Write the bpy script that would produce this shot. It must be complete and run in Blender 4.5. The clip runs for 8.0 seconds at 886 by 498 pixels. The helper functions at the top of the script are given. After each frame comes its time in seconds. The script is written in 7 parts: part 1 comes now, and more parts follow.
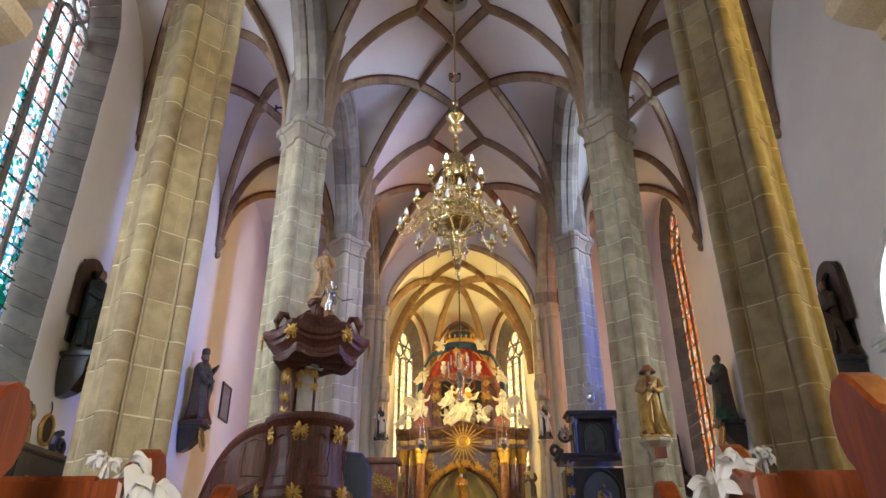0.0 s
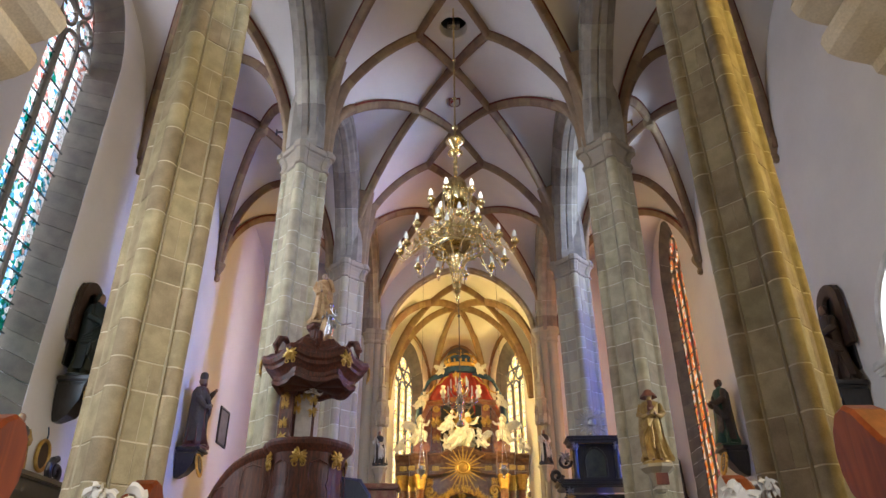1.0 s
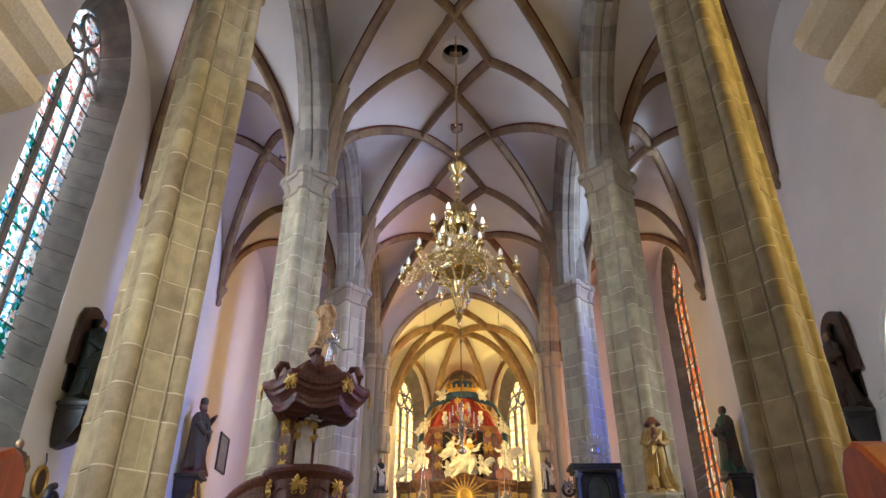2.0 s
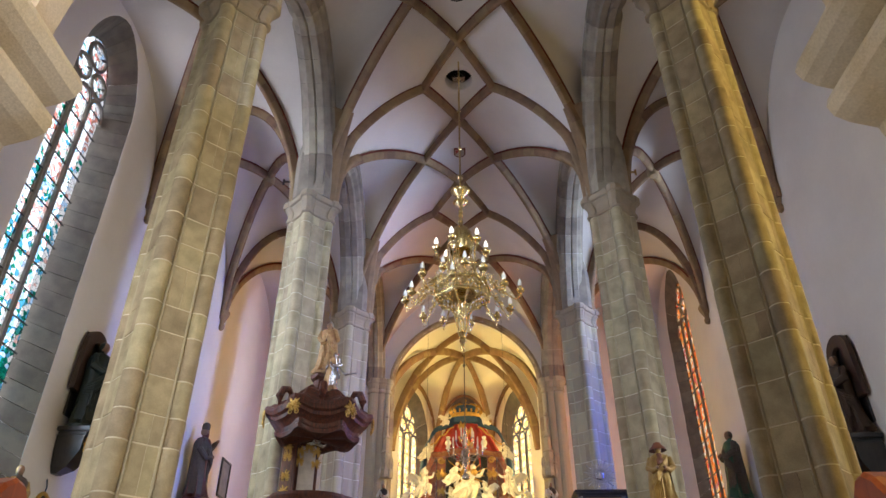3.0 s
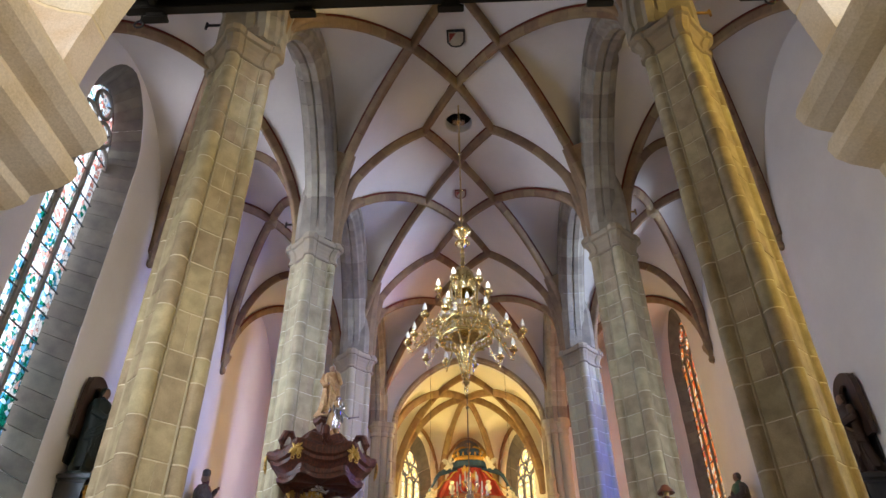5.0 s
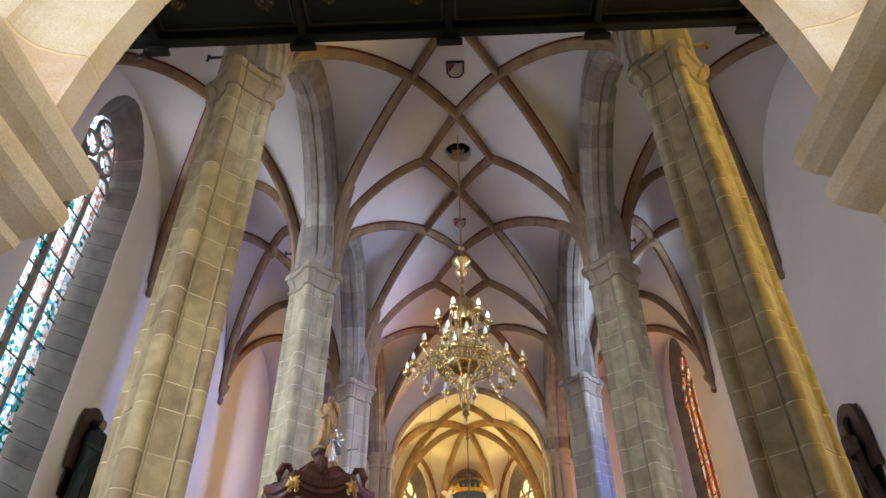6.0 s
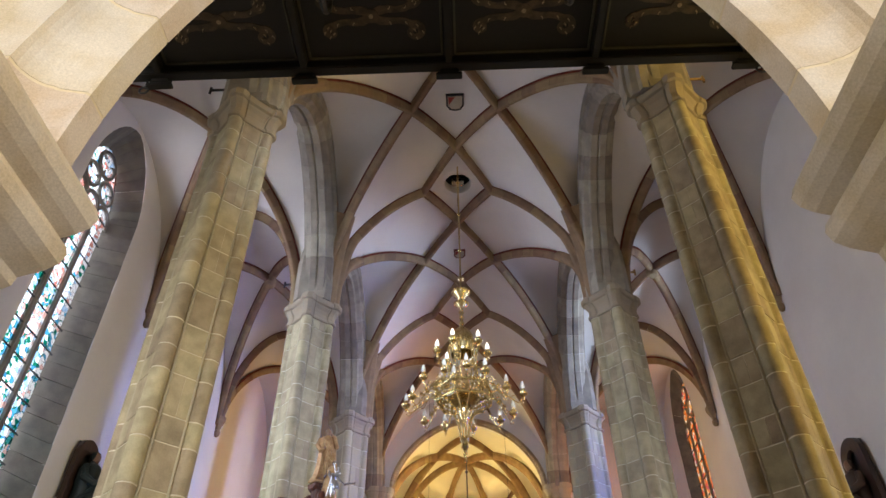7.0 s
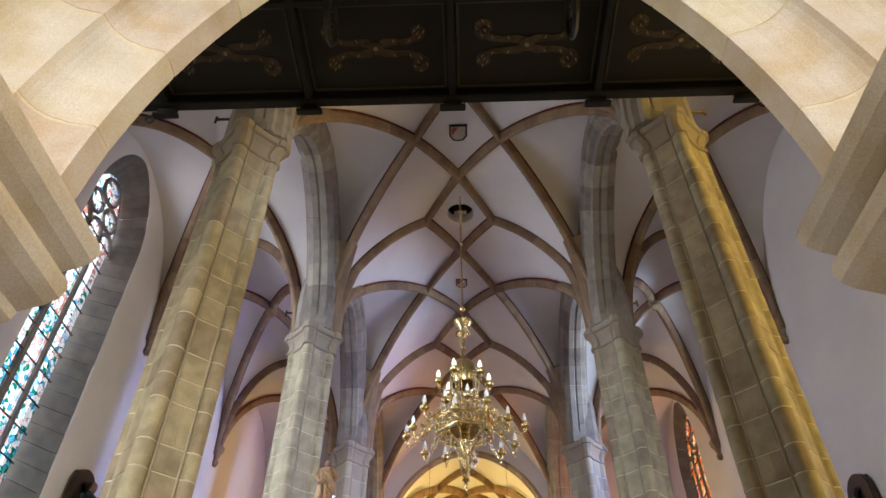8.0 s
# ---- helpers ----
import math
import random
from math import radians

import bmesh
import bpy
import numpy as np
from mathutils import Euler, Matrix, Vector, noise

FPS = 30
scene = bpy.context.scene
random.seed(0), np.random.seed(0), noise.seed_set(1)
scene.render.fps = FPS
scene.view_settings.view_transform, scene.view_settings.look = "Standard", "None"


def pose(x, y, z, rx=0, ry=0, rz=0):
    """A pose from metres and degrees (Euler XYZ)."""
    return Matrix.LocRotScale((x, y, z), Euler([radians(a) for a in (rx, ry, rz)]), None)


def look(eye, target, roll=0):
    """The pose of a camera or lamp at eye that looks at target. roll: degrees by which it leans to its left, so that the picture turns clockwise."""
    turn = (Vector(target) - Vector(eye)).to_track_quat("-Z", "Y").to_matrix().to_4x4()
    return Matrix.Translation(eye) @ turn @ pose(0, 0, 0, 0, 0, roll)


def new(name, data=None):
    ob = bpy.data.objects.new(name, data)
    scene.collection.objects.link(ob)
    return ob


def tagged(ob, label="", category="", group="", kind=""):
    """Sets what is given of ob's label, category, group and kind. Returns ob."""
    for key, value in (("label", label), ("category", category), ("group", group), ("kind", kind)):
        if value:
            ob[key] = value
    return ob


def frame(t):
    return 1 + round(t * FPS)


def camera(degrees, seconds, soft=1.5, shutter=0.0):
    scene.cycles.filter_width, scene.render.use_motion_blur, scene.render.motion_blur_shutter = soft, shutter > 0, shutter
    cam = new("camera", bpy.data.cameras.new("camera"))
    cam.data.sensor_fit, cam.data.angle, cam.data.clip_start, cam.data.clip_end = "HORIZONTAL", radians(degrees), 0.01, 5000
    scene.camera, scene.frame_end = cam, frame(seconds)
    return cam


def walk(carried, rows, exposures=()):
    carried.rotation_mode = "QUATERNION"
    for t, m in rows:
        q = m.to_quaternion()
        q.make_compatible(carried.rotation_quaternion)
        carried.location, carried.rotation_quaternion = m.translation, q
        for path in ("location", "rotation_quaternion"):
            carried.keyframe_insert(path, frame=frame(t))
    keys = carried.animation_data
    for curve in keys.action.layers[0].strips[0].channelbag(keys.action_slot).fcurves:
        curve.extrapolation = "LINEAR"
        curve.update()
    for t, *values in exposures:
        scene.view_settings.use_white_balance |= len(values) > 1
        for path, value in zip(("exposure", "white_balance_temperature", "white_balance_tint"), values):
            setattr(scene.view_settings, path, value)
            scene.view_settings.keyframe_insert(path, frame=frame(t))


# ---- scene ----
cam = camera(65.5, 8.0)
PATH = [
    (0, (0.077, -0.861, 0.665), (0.03, 0.925, 1.564), -0.2),
    (0.5, (0.076, -0.864, 0.673), (0.031, 0.906, 1.602), -0.2),
    (1, (0.076, -0.87, 0.684), (0.031, 0.885, 1.642), -0.2),
    (1.5, (0.074, -0.872, 0.695), (0.028, 0.866, 1.684), -0.1),
    (3, (0.066, -0.88, 0.715), (0.009, 0.804, 1.792), 0.1),
    (3.5, (0.041, -0.912, 0.69), (-0.017, 0.755, 1.793), 0.0),
    (4, (0.035, -0.922, 0.692), (-0.023, 0.731, 1.817), -0.0),
    (4.5, (0.028, -0.913, 0.685), (-0.03, 0.724, 1.833), -0.3),
    (6, (0.047, -0.925, 0.745), (-0.007, 0.644, 1.984), -0.5),
    (6.5, (0.048, -0.925, 0.755), (-0.004, 0.617, 2.028), -0.5),
    (7, (0.048, -0.93, 0.764), (-0.002, 0.583, 2.071), -0.4),
    (7.5, (0.048, -0.932, 0.775), (-0.004, 0.552, 2.114), 0.0),
    (8, (0.046, -0.937, 0.786), (-0.008, 0.52, 2.155), 0.2),
]
walk(cam, [(t, look(eye, target, roll)) for t, eye, target, roll in PATH])
scene.view_settings.exposure = -0.33

# ---- world and daylight ----
world = bpy.data.worlds.new("sky")
scene.world = world
world.use_nodes = True
wn = world.node_tree.nodes
sky = wn.new("ShaderNodeTexSky")
sky.sky_type = "NISHITA"
sky.sun_disc = False
sky.sun_elevation = radians(48)
sky.sun_rotation = radians(215)
wn["Background"].inputs[1].default_value = 0.12
world.node_tree.links.new(sky.outputs[0], wn["Background"].inputs[0])
sun_data = bpy.data.lights.new("sun", "SUN")
sun_data.energy, sun_data.angle, sun_data.color = 3.0, radians(0.5), (1.0, 0.95, 0.86)
sun = new("sun", sun_data)
sun.matrix_world = look((30, -40, 50), (0, 10, 0))


def opening_light(eye, target, sx, sy, watts, color, spread=115):
    """Area lamp at an opening: sky light, or light added there."""
    d = bpy.data.lights.new("opening_light", "AREA")
    d.shape, d.size, d.size_y, d.energy, d.color = "RECTANGLE", sx, sy, watts, color
    d.spread = radians(spread)      # deep splayed embrasures narrow the beam
    ob = new("opening_light", d)
    ob.matrix_world = look(eye, target)
    return ob


BAYS = (1.1, 7.7, 14.2, 20.8, 27.4)          # pier lines along the nave
MID = [(a + b) / 2 for a, b in zip(BAYS, BAYS[1:])]
WHITE = (0.93, 0.96, 1.0)
# colour of the daylight at the north and south windows, bay by bay
N_LIGHT = (((1.0, 0.95, 0.82), 120, 2.0, 0.0, 115), ((0.84, 0.88, 1.0), 560, 3.0, -3.0, 105))
S_LIGHT = (((1.0, 0.87, 0.48), 900, (0, MID[0], 9.0), 150), None, ((0.66, 0.79, 1.0), 1050, (1.0, MID[2] + 1.0, 8.5), 92), ((1.0, 0.88, 0.80), 620, (0, MID[3], 9.0), 130))
for k in range(4):
    if k < 2:
        c, w, dy, tx, spread = N_LIGHT[k]
        opening_light((-9.24, MID[k], 9.0), (tx, MID[k] + dy, 9.0), 1.84, 11.2, w, c, spread)
    if S_LIGHT[k]:
        c, w, target, spread = S_LIGHT[k]
        opening_light((9.24, MID[k], 9.0), target, 1.5, 11.0, w, c, spread)
opening_light((9.95, MID[1], 5.4), (0, MID[1], 5.4), 2.2, 3.2, 260, (0.92, 0.97, 1.0))   # added lamp in the closed recess behind the south arch; no window there
opening_light((0.45, -3.95, 1.75), (-0.4, 0.3, 2.8), 0.7, 1.4, 118, (1.0, 0.96, 0.90))             # open west door
opening_light((0, -0.2, 12.2), (-1.2, 21, 7.0), 2.0, 3.0, 300, (0.78, 0.89, 1.0), 52)                               # unseen west window over the loft, added to brighten the far bays
opening_light((-6.4, -0.17, 7.0), (-4.3, 8.5, 2.5), 1.45, 5.6, 200, (1.0, 0.95, 0.86), 70)                          # unseen west window of the north aisle, added to brighten the pier fronts
for sx in (-1, 1):
    opening_light((sx * 4.22, 30.1, 9.4), (0, 30.1, 9.4), 1.4, 7.0, 640, (1.0, 0.90, 0.62))   # unseen chancel side windows, assumed for the yellow light
    opening_light((sx * 3.09, 34.38, 9.7), (sx * 3.09 - sx * 0.878, 34.38 - 0.478, 9.7), 1.9, 7.8, 780, (1.0, 0.90, 0.58))   # apse windows


# ---- materials ----
def mat(name, base, rough=0.7, metal=0.0, vary=0.15, scale=3.0, fine=40.0, bump=0.15, island=False, obj=0.0, tint=None, stain=0.0, spec=0.5, sheen=0.0):
    """A surface with broad and fine variation; obj varies it from piece to piece, stain adds dark patches."""
    m = bpy.data.materials.new(name)
    m.use_nodes = True
    nt = m.node_tree
    n, link = nt.nodes, nt.links.new
    b = n["Principled BSDF"]
    co = n.new("ShaderNodeTexCoord")
    geo = n.new("ShaderNodeNewGeometry")
    big, small = n.new("ShaderNodeTexNoise"), n.new("ShaderNodeTexNoise")
    for t, s, d in ((big, scale, 4.0), (small, fine, 6.0)):
        t.inputs["Scale"].default_value = s
        t.inputs["Detail"].default_value = d
        link(geo.outputs["Position"], t.inputs["Vector"])
    tint = tint or tuple(c * 0.72 for c in base)
    mixc = n.new("ShaderNodeMix")
    mixc.data_type = "RGBA"
    mixc.inputs["A"].default_value = (*base, 1)
    mixc.inputs["B"].default_value = (*tint, 1)
    ramp = n.new("ShaderNodeMapRange")
    ramp.inputs["From Min"].default_value, ramp.inputs["From Max"].default_value = 0.38, 0.68
    link(big.outputs["Fac"], ramp.inputs["Value"])
    link(ramp.outputs["Result"], mixc.inputs["Factor"])
    hsv = n.new("ShaderNodeHueSaturation")
    link(mixc.outputs["Result"], hsv.inputs["Color"])
    add = n.new("ShaderNodeMath")
    add.operation = "MULTIPLY_ADD"
    add.inputs[1].default_value, add.inputs[2].default_value = 2 * vary, 1.0 - vary
    link(small.outputs["Fac"], add.inputs[0])
    val = add.outputs[0]
    if island or obj:
        src = geo.outputs["Random Per Island"]
        if obj:
            info = n.new("ShaderNodeObjectInfo")
            src = info.outputs["Random"]
        pm = n.new("ShaderNodeMath")
        pm.operation = "MULTIPLY_ADD"
        amt = obj or 0.3
        pm.inputs[1].default_value, pm.inputs[2].default_value = amt, -amt / 2
        link(src, pm.inputs[0])
        sm = n.new("ShaderNodeMath")
        link(val, sm.inputs[0])
        link(pm.outputs[0], sm.inputs[1])
        val = sm.outputs[0]
        hm = n.new("ShaderNodeMath")
        hm.operation = "MULTIPLY_ADD"
        hm.inputs[1].default_value, hm.inputs[2].default_value = 0.03, 0.485
        link(src, hm.inputs[0])
        link(hm.outputs[0], hsv.inputs["Hue"])
    if stain:
        sn = n.new("ShaderNodeTexNoise")
        sn.inputs["Scale"].default_value, sn.inputs["Detail"].default_value = 1.3, 8.0
        link(geo.outputs["Position"], sn.inputs["Vector"])
        sr = n.new("ShaderNodeMapRange")
        sr.inputs["From Min"].default_value, sr.inputs["From Max"].default_value = 0.52, 0.70
        sr.inputs["To Min"].default_value, sr.inputs["To Max"].default_value = 1.0, 1.0 - stain
        link(sn.outputs["Fac"], sr.inputs["Value"])
        mu = n.new("ShaderNodeMath")
        mu.operation = "MULTIPLY"
        link(val, mu.inputs[0])
        link(sr.outputs["Result"], mu.inputs[1])
        val = mu.outputs[0]
    link(val, hsv.inputs["Value"])
    link(hsv.outputs["Color"], b.inputs["Base Color"])
    b.inputs["Roughness"].default_value = rough
    b.inputs["Metallic"].default_value = metal
    b.inputs["Specular IOR Level"].default_value = spec
    if bump:
        bp = n.new("ShaderNodeBump")
        bp.inputs["Strength"].default_value, bp.inputs["Distance"].default_value = bump, 0.02
        link(small.outputs["Fac"], bp.inputs["Height"])
        link(bp.outputs["Normal"], b.inputs["Normal"])
    return m


def wood(name, base, dark, rough=0.35, coat=0.3, scale=(9.0, 9.0, 1.2)):
    m = bpy.data.materials.new(name)
    m.use_nodes = True
    n, link = m.node_tree.nodes, m.node_tree.links.new
    b = n["Principled BSDF"]
    co = n.new("ShaderNodeTexCoord")
    mp = n.new("ShaderNodeMapping")
    mp.inputs["Scale"].default_value = scale
    link(co.outputs["Object"], mp.inputs["Vector"])
    a = n.new("ShaderNodeTexNoise")
    a.inputs["Scale"].default_value, a.inputs["Detail"].default_value, a.inputs["Distortion"].default_value = 2.2, 7.0, 1.4
    link(mp.outputs["Vector"], a.inputs["Vector"])
    r = n.new("ShaderNodeValToRGB")
    r.color_ramp.elements[0].position, r.color_ramp.elements[0].color = 0.33, (*dark, 1)
    r.color_ramp.elements[1].position, r.color_ramp.elements[1].color = 0.66, (*base, 1)
    link(a.outputs["Fac"], r.inputs["Fac"])
    link(r.outputs["Color"], b.inputs["Base Color"])
    b.inputs["Roughness"].default_value = rough
    b.inputs["Coat Weight"].default_value = coat
    b.inputs["Coat Roughness"].default_value = 0.15
    bp = n.new("ShaderNodeBump")
    bp.inputs["Strength"].default_value, bp.inputs["Distance"].default_value = 0.08, 0.01
    link(a.outputs["Fac"], bp.inputs["Height"])
    link(bp.outputs["Normal"], b.inputs["Normal"])
    return m


def stained(name, stops, cell=7.0, lead=0.035, mixed=0.35, rise=0.0):
    """Leaded coloured glass: light passes through, tinted cell by cell."""
    m = bpy.data.materials.new(name)
    m.use_nodes = True
    n, link = m.node_tree.nodes, m.node_tree.links.new
    n.remove(n["Principled BSDF"])
    geo = n.new("ShaderNodeNewGeometry")
    vor, edge, big = n.new("ShaderNodeTexVoronoi"), n.new("ShaderNodeTexVoronoi"), n.new("ShaderNodeTexNoise")
    edge.feature = "DISTANCE_TO_EDGE"
    for v in (vor, edge):
        v.inputs["Scale"].default_value = cell
        link(geo.outputs["Position"], v.inputs["Vector"])
    big.inputs["Scale"].default_value, big.inputs["Detail"].default_value = 0.9, 2.0
    link(geo.outputs["Position"], big.inputs["Vector"])
    sep = n.new("ShaderNodeSeparateColor")
    link(vor.outputs["Color"], sep.inputs[0])
    mx = n.new("ShaderNodeMix")
    mx.inputs["Factor"].default_value = mixed
    link(big.outputs["Fac"], mx.inputs["A"])
    link(sep.outputs[0], mx.inputs["B"])
    ramp = n.new("ShaderNodeValToRGB")
    ramp.color_ramp.interpolation = "CONSTANT"
    for _ in range(len(stops) - 2):
        ramp.color_ramp.elements.new(0.5)
    for el, (p, c) in zip(ramp.color_ramp.elements, stops):
        el.position, el.color = p, (*c, 1)
    xyz, up, tot = n.new("ShaderNodeSeparateXYZ"), n.new("ShaderNodeMath"), n.new("ShaderNodeMath")
    link(geo.outputs["Position"], xyz.inputs[0])
    up.operation = "MULTIPLY_ADD"       # the design changes colour with height
    up.inputs[1].default_value, up.inputs[2].default_value = rise / 5.0, -9.5 * rise / 5.0
    link(xyz.outputs["Z"], up.inputs[0])
    link(mx.outputs["Result"], tot.inputs[0])
    link(up.outputs[0], tot.inputs[1])
    link(tot.outputs[0], ramp.inputs["Fac"])
    lt = n.new("ShaderNodeMath")
    lt.operation = "GREATER_THAN"
    lt.inputs[1].default_value = lead
    link(edge.outputs["Distance"], lt.inputs[0])
    tr, df, sh = n.new("ShaderNodeBsdfTransparent"), n.new("ShaderNodeBsdfDiffuse"), n.new("ShaderNodeMixShader")
    df.inputs["Color"].default_value = (0.02, 0.02, 0.022, 1)
    link(ramp.outputs["Color"], tr.inputs["Color"])
    link(lt.outputs[0], sh.inputs["Fac"])
    link(df.outputs[0], sh.inputs[1])
    link(tr.outputs[0], sh.inputs[2])
    link(sh.outputs[0], n["Material Output"].inputs["Surface"])
    return m


PLASTER = mat("plaster", (0.74, 0.71, 0.70), 0.9, vary=0.03, scale=0.6, fine=14, bump=0.05, tint=(0.66, 0.63, 0.63), spec=0.2)
WALLPLASTER = mat("wall_plaster", (0.76, 0.73, 0.72), 0.9, vary=0.03, scale=0.5, fine=12, bump=0.06, tint=(0.69, 0.655, 0.65), spec=0.2)
STONE = mat("pier_sandstone", (0.45, 0.385, 0.27), 0.85, vary=0.18, scale=4.0, fine=55, bump=0.35, obj=0.26, tint=(0.33, 0.285, 0.20), stain=0.25, spec=0.2)
STONE_J = mat("joined_sandstone", (0.42, 0.36, 0.26), 0.85, vary=0.14, scale=4.0, fine=55, bump=0.22, island=True, tint=(0.38, 0.34, 0.27), spec=0.2)
MORTAR = mat("lime_mortar", (0.72, 0.66, 0.53), 0.95, vary=0.1, spec=0.1)
RIBSTONE = mat("rib_sandstone", (0.30, 0.205, 0.13), 0.85, vary=0.12, scale=3.0, fine=45, bump=0.2, island=True, tint=(0.22, 0.155, 0.105), spec=0.2)
ARCHSTONE = mat("arch_sandstone", (0.34, 0.305, 0.26), 0.85, vary=0.13, scale=3.0, fine=45, bump=0.2, obj=0.45, tint=(0.25, 0.225, 0.2), spec=0.2)
JAMBSTONE = mat("jamb_stone", (0.19, 0.175, 0.155), 0.88, vary=0.15, scale=3.0, fine=40, bump=0.25, obj=0.25, tint=(0.14, 0.13, 0.12), spec=0.2)
PORTALSTONE = mat("portal_limestone", (0.62, 0.555, 0.46), 0.85, vary=0.26, scale=6.0, fine=160, bump=0.13, obj=0.10, tint=(0.54, 0.44, 0.29), spec=0.2, stain=0.25)
PORTALMORTAR = mat("portal_mortar", (0.66, 0.56, 0.38), 0.9, vary=0.15, spec=0.1)
REDLINE = mat("red_line_paint", (0.16, 0.035, 0.025), 0.8, vary=0.2, spec=0.2)
FLOORSTONE = mat("floor_stone", (0.33, 0.30, 0.26), 0.55, vary=0.15, obj=0.2)
IRON = mat("wrought_iron", (0.05, 0.05, 0.055), 0.5, 0.7, vary=0.2)
DARKWOOD = wood("black_painted_wood", (0.007, 0.006, 0.006), (0.0035, 0.0035, 0.0035), 0.55, 0.03)
MOULDPAINT = mat("dull_green_gilt_moulding", (0.075, 0.072, 0.05), 0.5, vary=0.2)
SCROLLPAINT = mat("painted_ochre_scrollwork", (0.085, 0.058, 0.036), 0.6, vary=0.4, scale=9, tint=(0.03, 0.02, 0.012))
SCROLLLIGHT = mat("painted_light_highlight", (0.36, 0.27, 0.17), 0.6, vary=0.3)
PEWWOOD = wood("orange_varnished_pew_wood", (0.34, 0.075, 0.013), (0.19, 0.036, 0.007), 0.4, 0.15)
PULPITWOOD = wood("polished_walnut", (0.14, 0.034, 0.014), (0.035, 0.009, 0.005), 0.52, 0.04)
EBONY = wood("blackened_altar_wood", (0.025, 0.022, 0.022), (0.010, 0.009, 0.010), 0.3, 0.4)
GOLD = mat("gilding", (0.60, 0.39, 0.12), 0.46, 1.0, vary=0.2, scale=9, fine=60, bump=0.2, tint=(0.5, 0.30, 0.07))
BRASS = mat("polished_brass", (0.74, 0.60, 0.33), 0.24, 1.0, vary=0.15, scale=9, fine=60, bump=0.1, tint=(0.66, 0.52, 0.25))
SILVER = mat("silver_plate", (0.70, 0.71, 0.74), 0.25, 1.0, vary=0.1)
REDMARBLE = mat("red_brown_marble", (0.21, 0.055, 0.025), 0.3, vary=0.35, scale=6, fine=18, bump=0.02, tint=(0.30, 0.15, 0.07))
BROWNMARBLE = mat("brown_marble", (0.12, 0.05, 0.025), 0.3, vary=0.35, scale=5, fine=18, bump=0.02, tint=(0.22, 0.12, 0.06))
SILVERGILT = mat("tarnished_silver", (0.30, 0.28, 0.27), 0.4, 0.8, vary=0.3, scale=12)
WHITESTATUE = mat("white_painted_statue", (0.80, 0.76, 0.66), 0.5, vary=0.05, scale=6, bump=0.05)
REDCLOTH = mat("red_draped_canopy", (0.42, 0.035, 0.02), 0.75, vary=0.15, scale=5, bump=0.1)
TEALCLOTH = mat("teal_draped_curtain", (0.025, 0.075, 0.15), 0.7, vary=0.15, scale=5, bump=0.1)
CANDLE = mat("candle_wax", (0.82, 0.78, 0.70), 0.5, vary=0.03, bump=0)
WHITEPAINT = mat("white_painted_plaster", (0.82, 0.82, 0.80), 0.7, vary=0.03, bump=0.03)
TULLE = mat("white_tulle", (0.86, 0.86, 0.86), 0.8, vary=0.06, bump=0.1)
GLASSY = mat("bulb_glass", (0.85, 0.85, 0.82), 0.15, vary=0.02, bump=0)
BULB = bpy.data.materials.new("lit_bulb")
BULB.use_nodes = True
BULB.node_tree.nodes["Principled BSDF"].inputs["Emission Color"].default_value = (1.0, 0.93, 0.80, 1)
BULB.node_tree.nodes["Principled BSDF"].inputs["Emission Strength"].default_value = 2.5
GREENGLASS = stained("green_white_stained_glass", ((0.0, (0.06, 0.42, 0.36)), (0.31, (0.30, 0.62, 0.80)), (0.38, (0.10, 0.48, 0.40)), (0.42, (0.95, 0.98, 1.0)), (0.50, (0.66, 0.82, 1.0)), (0.54, (0.97, 0.98, 1.0)), (0.62, (0.90, 0.70, 0.68)), (0.66, (0.95, 0.96, 1.0)), (0.74, (0.80, 0.52, 0.48))), 9.0, 0.014, 0.36, 0.10)
ORANGEGLASS = stained("orange_red_stained_glass", ((0.0, (1.0, 0.34, 0.12)), (0.30, (1.0, 0.55, 0.22)), (0.42, (1.0, 0.82, 0.50)), (0.50, (1.0, 0.95, 0.88)), (0.62, (1.0, 0.52, 0.24)), (0.72, (0.80, 0.28, 0.34))), 8.0, 0.012, 0.5)
BLUEGLASS = stained("blue_stained_glass", ((0.0, (0.13, 0.30, 1.0)), (0.44, (0.22, 0.42, 1.0)), (0.54, (0.50, 0.68, 1.0)), (0.58, (0.24, 0.36, 1.0))), 6.5)
AMBERGLASS = stained("amber_leaded_glass", ((0.0, (1.0, 0.84, 0.52)), (0.45, (1.0, 0.93, 0.70)), (0.6, (1.0, 0.88, 0.58))), 5.0, 0.012)
CLEARGLASS = stained("clear_leaded_glass", ((0.0, (0.92, 0.95, 1.0)), (0.5, (0.85, 0.9, 0.95))), 6.0, 0.02)


# ---- mesh helpers ----
def link_mesh(name, bm, material, smooth=False):
    me = bpy.data.meshes.new(name)
    bmesh.ops.recalc_face_normals(bm, faces=bm.faces)
    if smooth:
        for e in bm.edges:
            if len(e.link_faces) == 2 and e.calc_face_angle(0.0) > 0.62:
                e.smooth = False
    bm.to_mesh(me)
    bm.free()
    for m in material if isinstance(material, (list, tuple)) else (material,):
        me.materials.append(m)
    if smooth:
        me.polygons.foreach_set("use_smooth", [True] * len(me.polygons))
    return me


def part(name, bm, material, parent, label="", smooth=False):
    ob = new(name, link_mesh(name, bm, material, smooth))
    ob.parent = parent
    if label:
        ob["label"] = label
    return ob


def single(name, bm, material, label, category, kind="", group="", smooth=False, at=None):
    ob = new(name, link_mesh(name, bm, material, smooth))
    if at is not None:
        ob.matrix_basis = at
    return tagged(ob, label, category, group, kind)


def thing(name, at, label, category, group="", kind=""):
    ob = new(name)
    ob.empty_display_size = 0.2
    ob.matrix_basis = at
    return tagged(ob, label, category, group, kind)


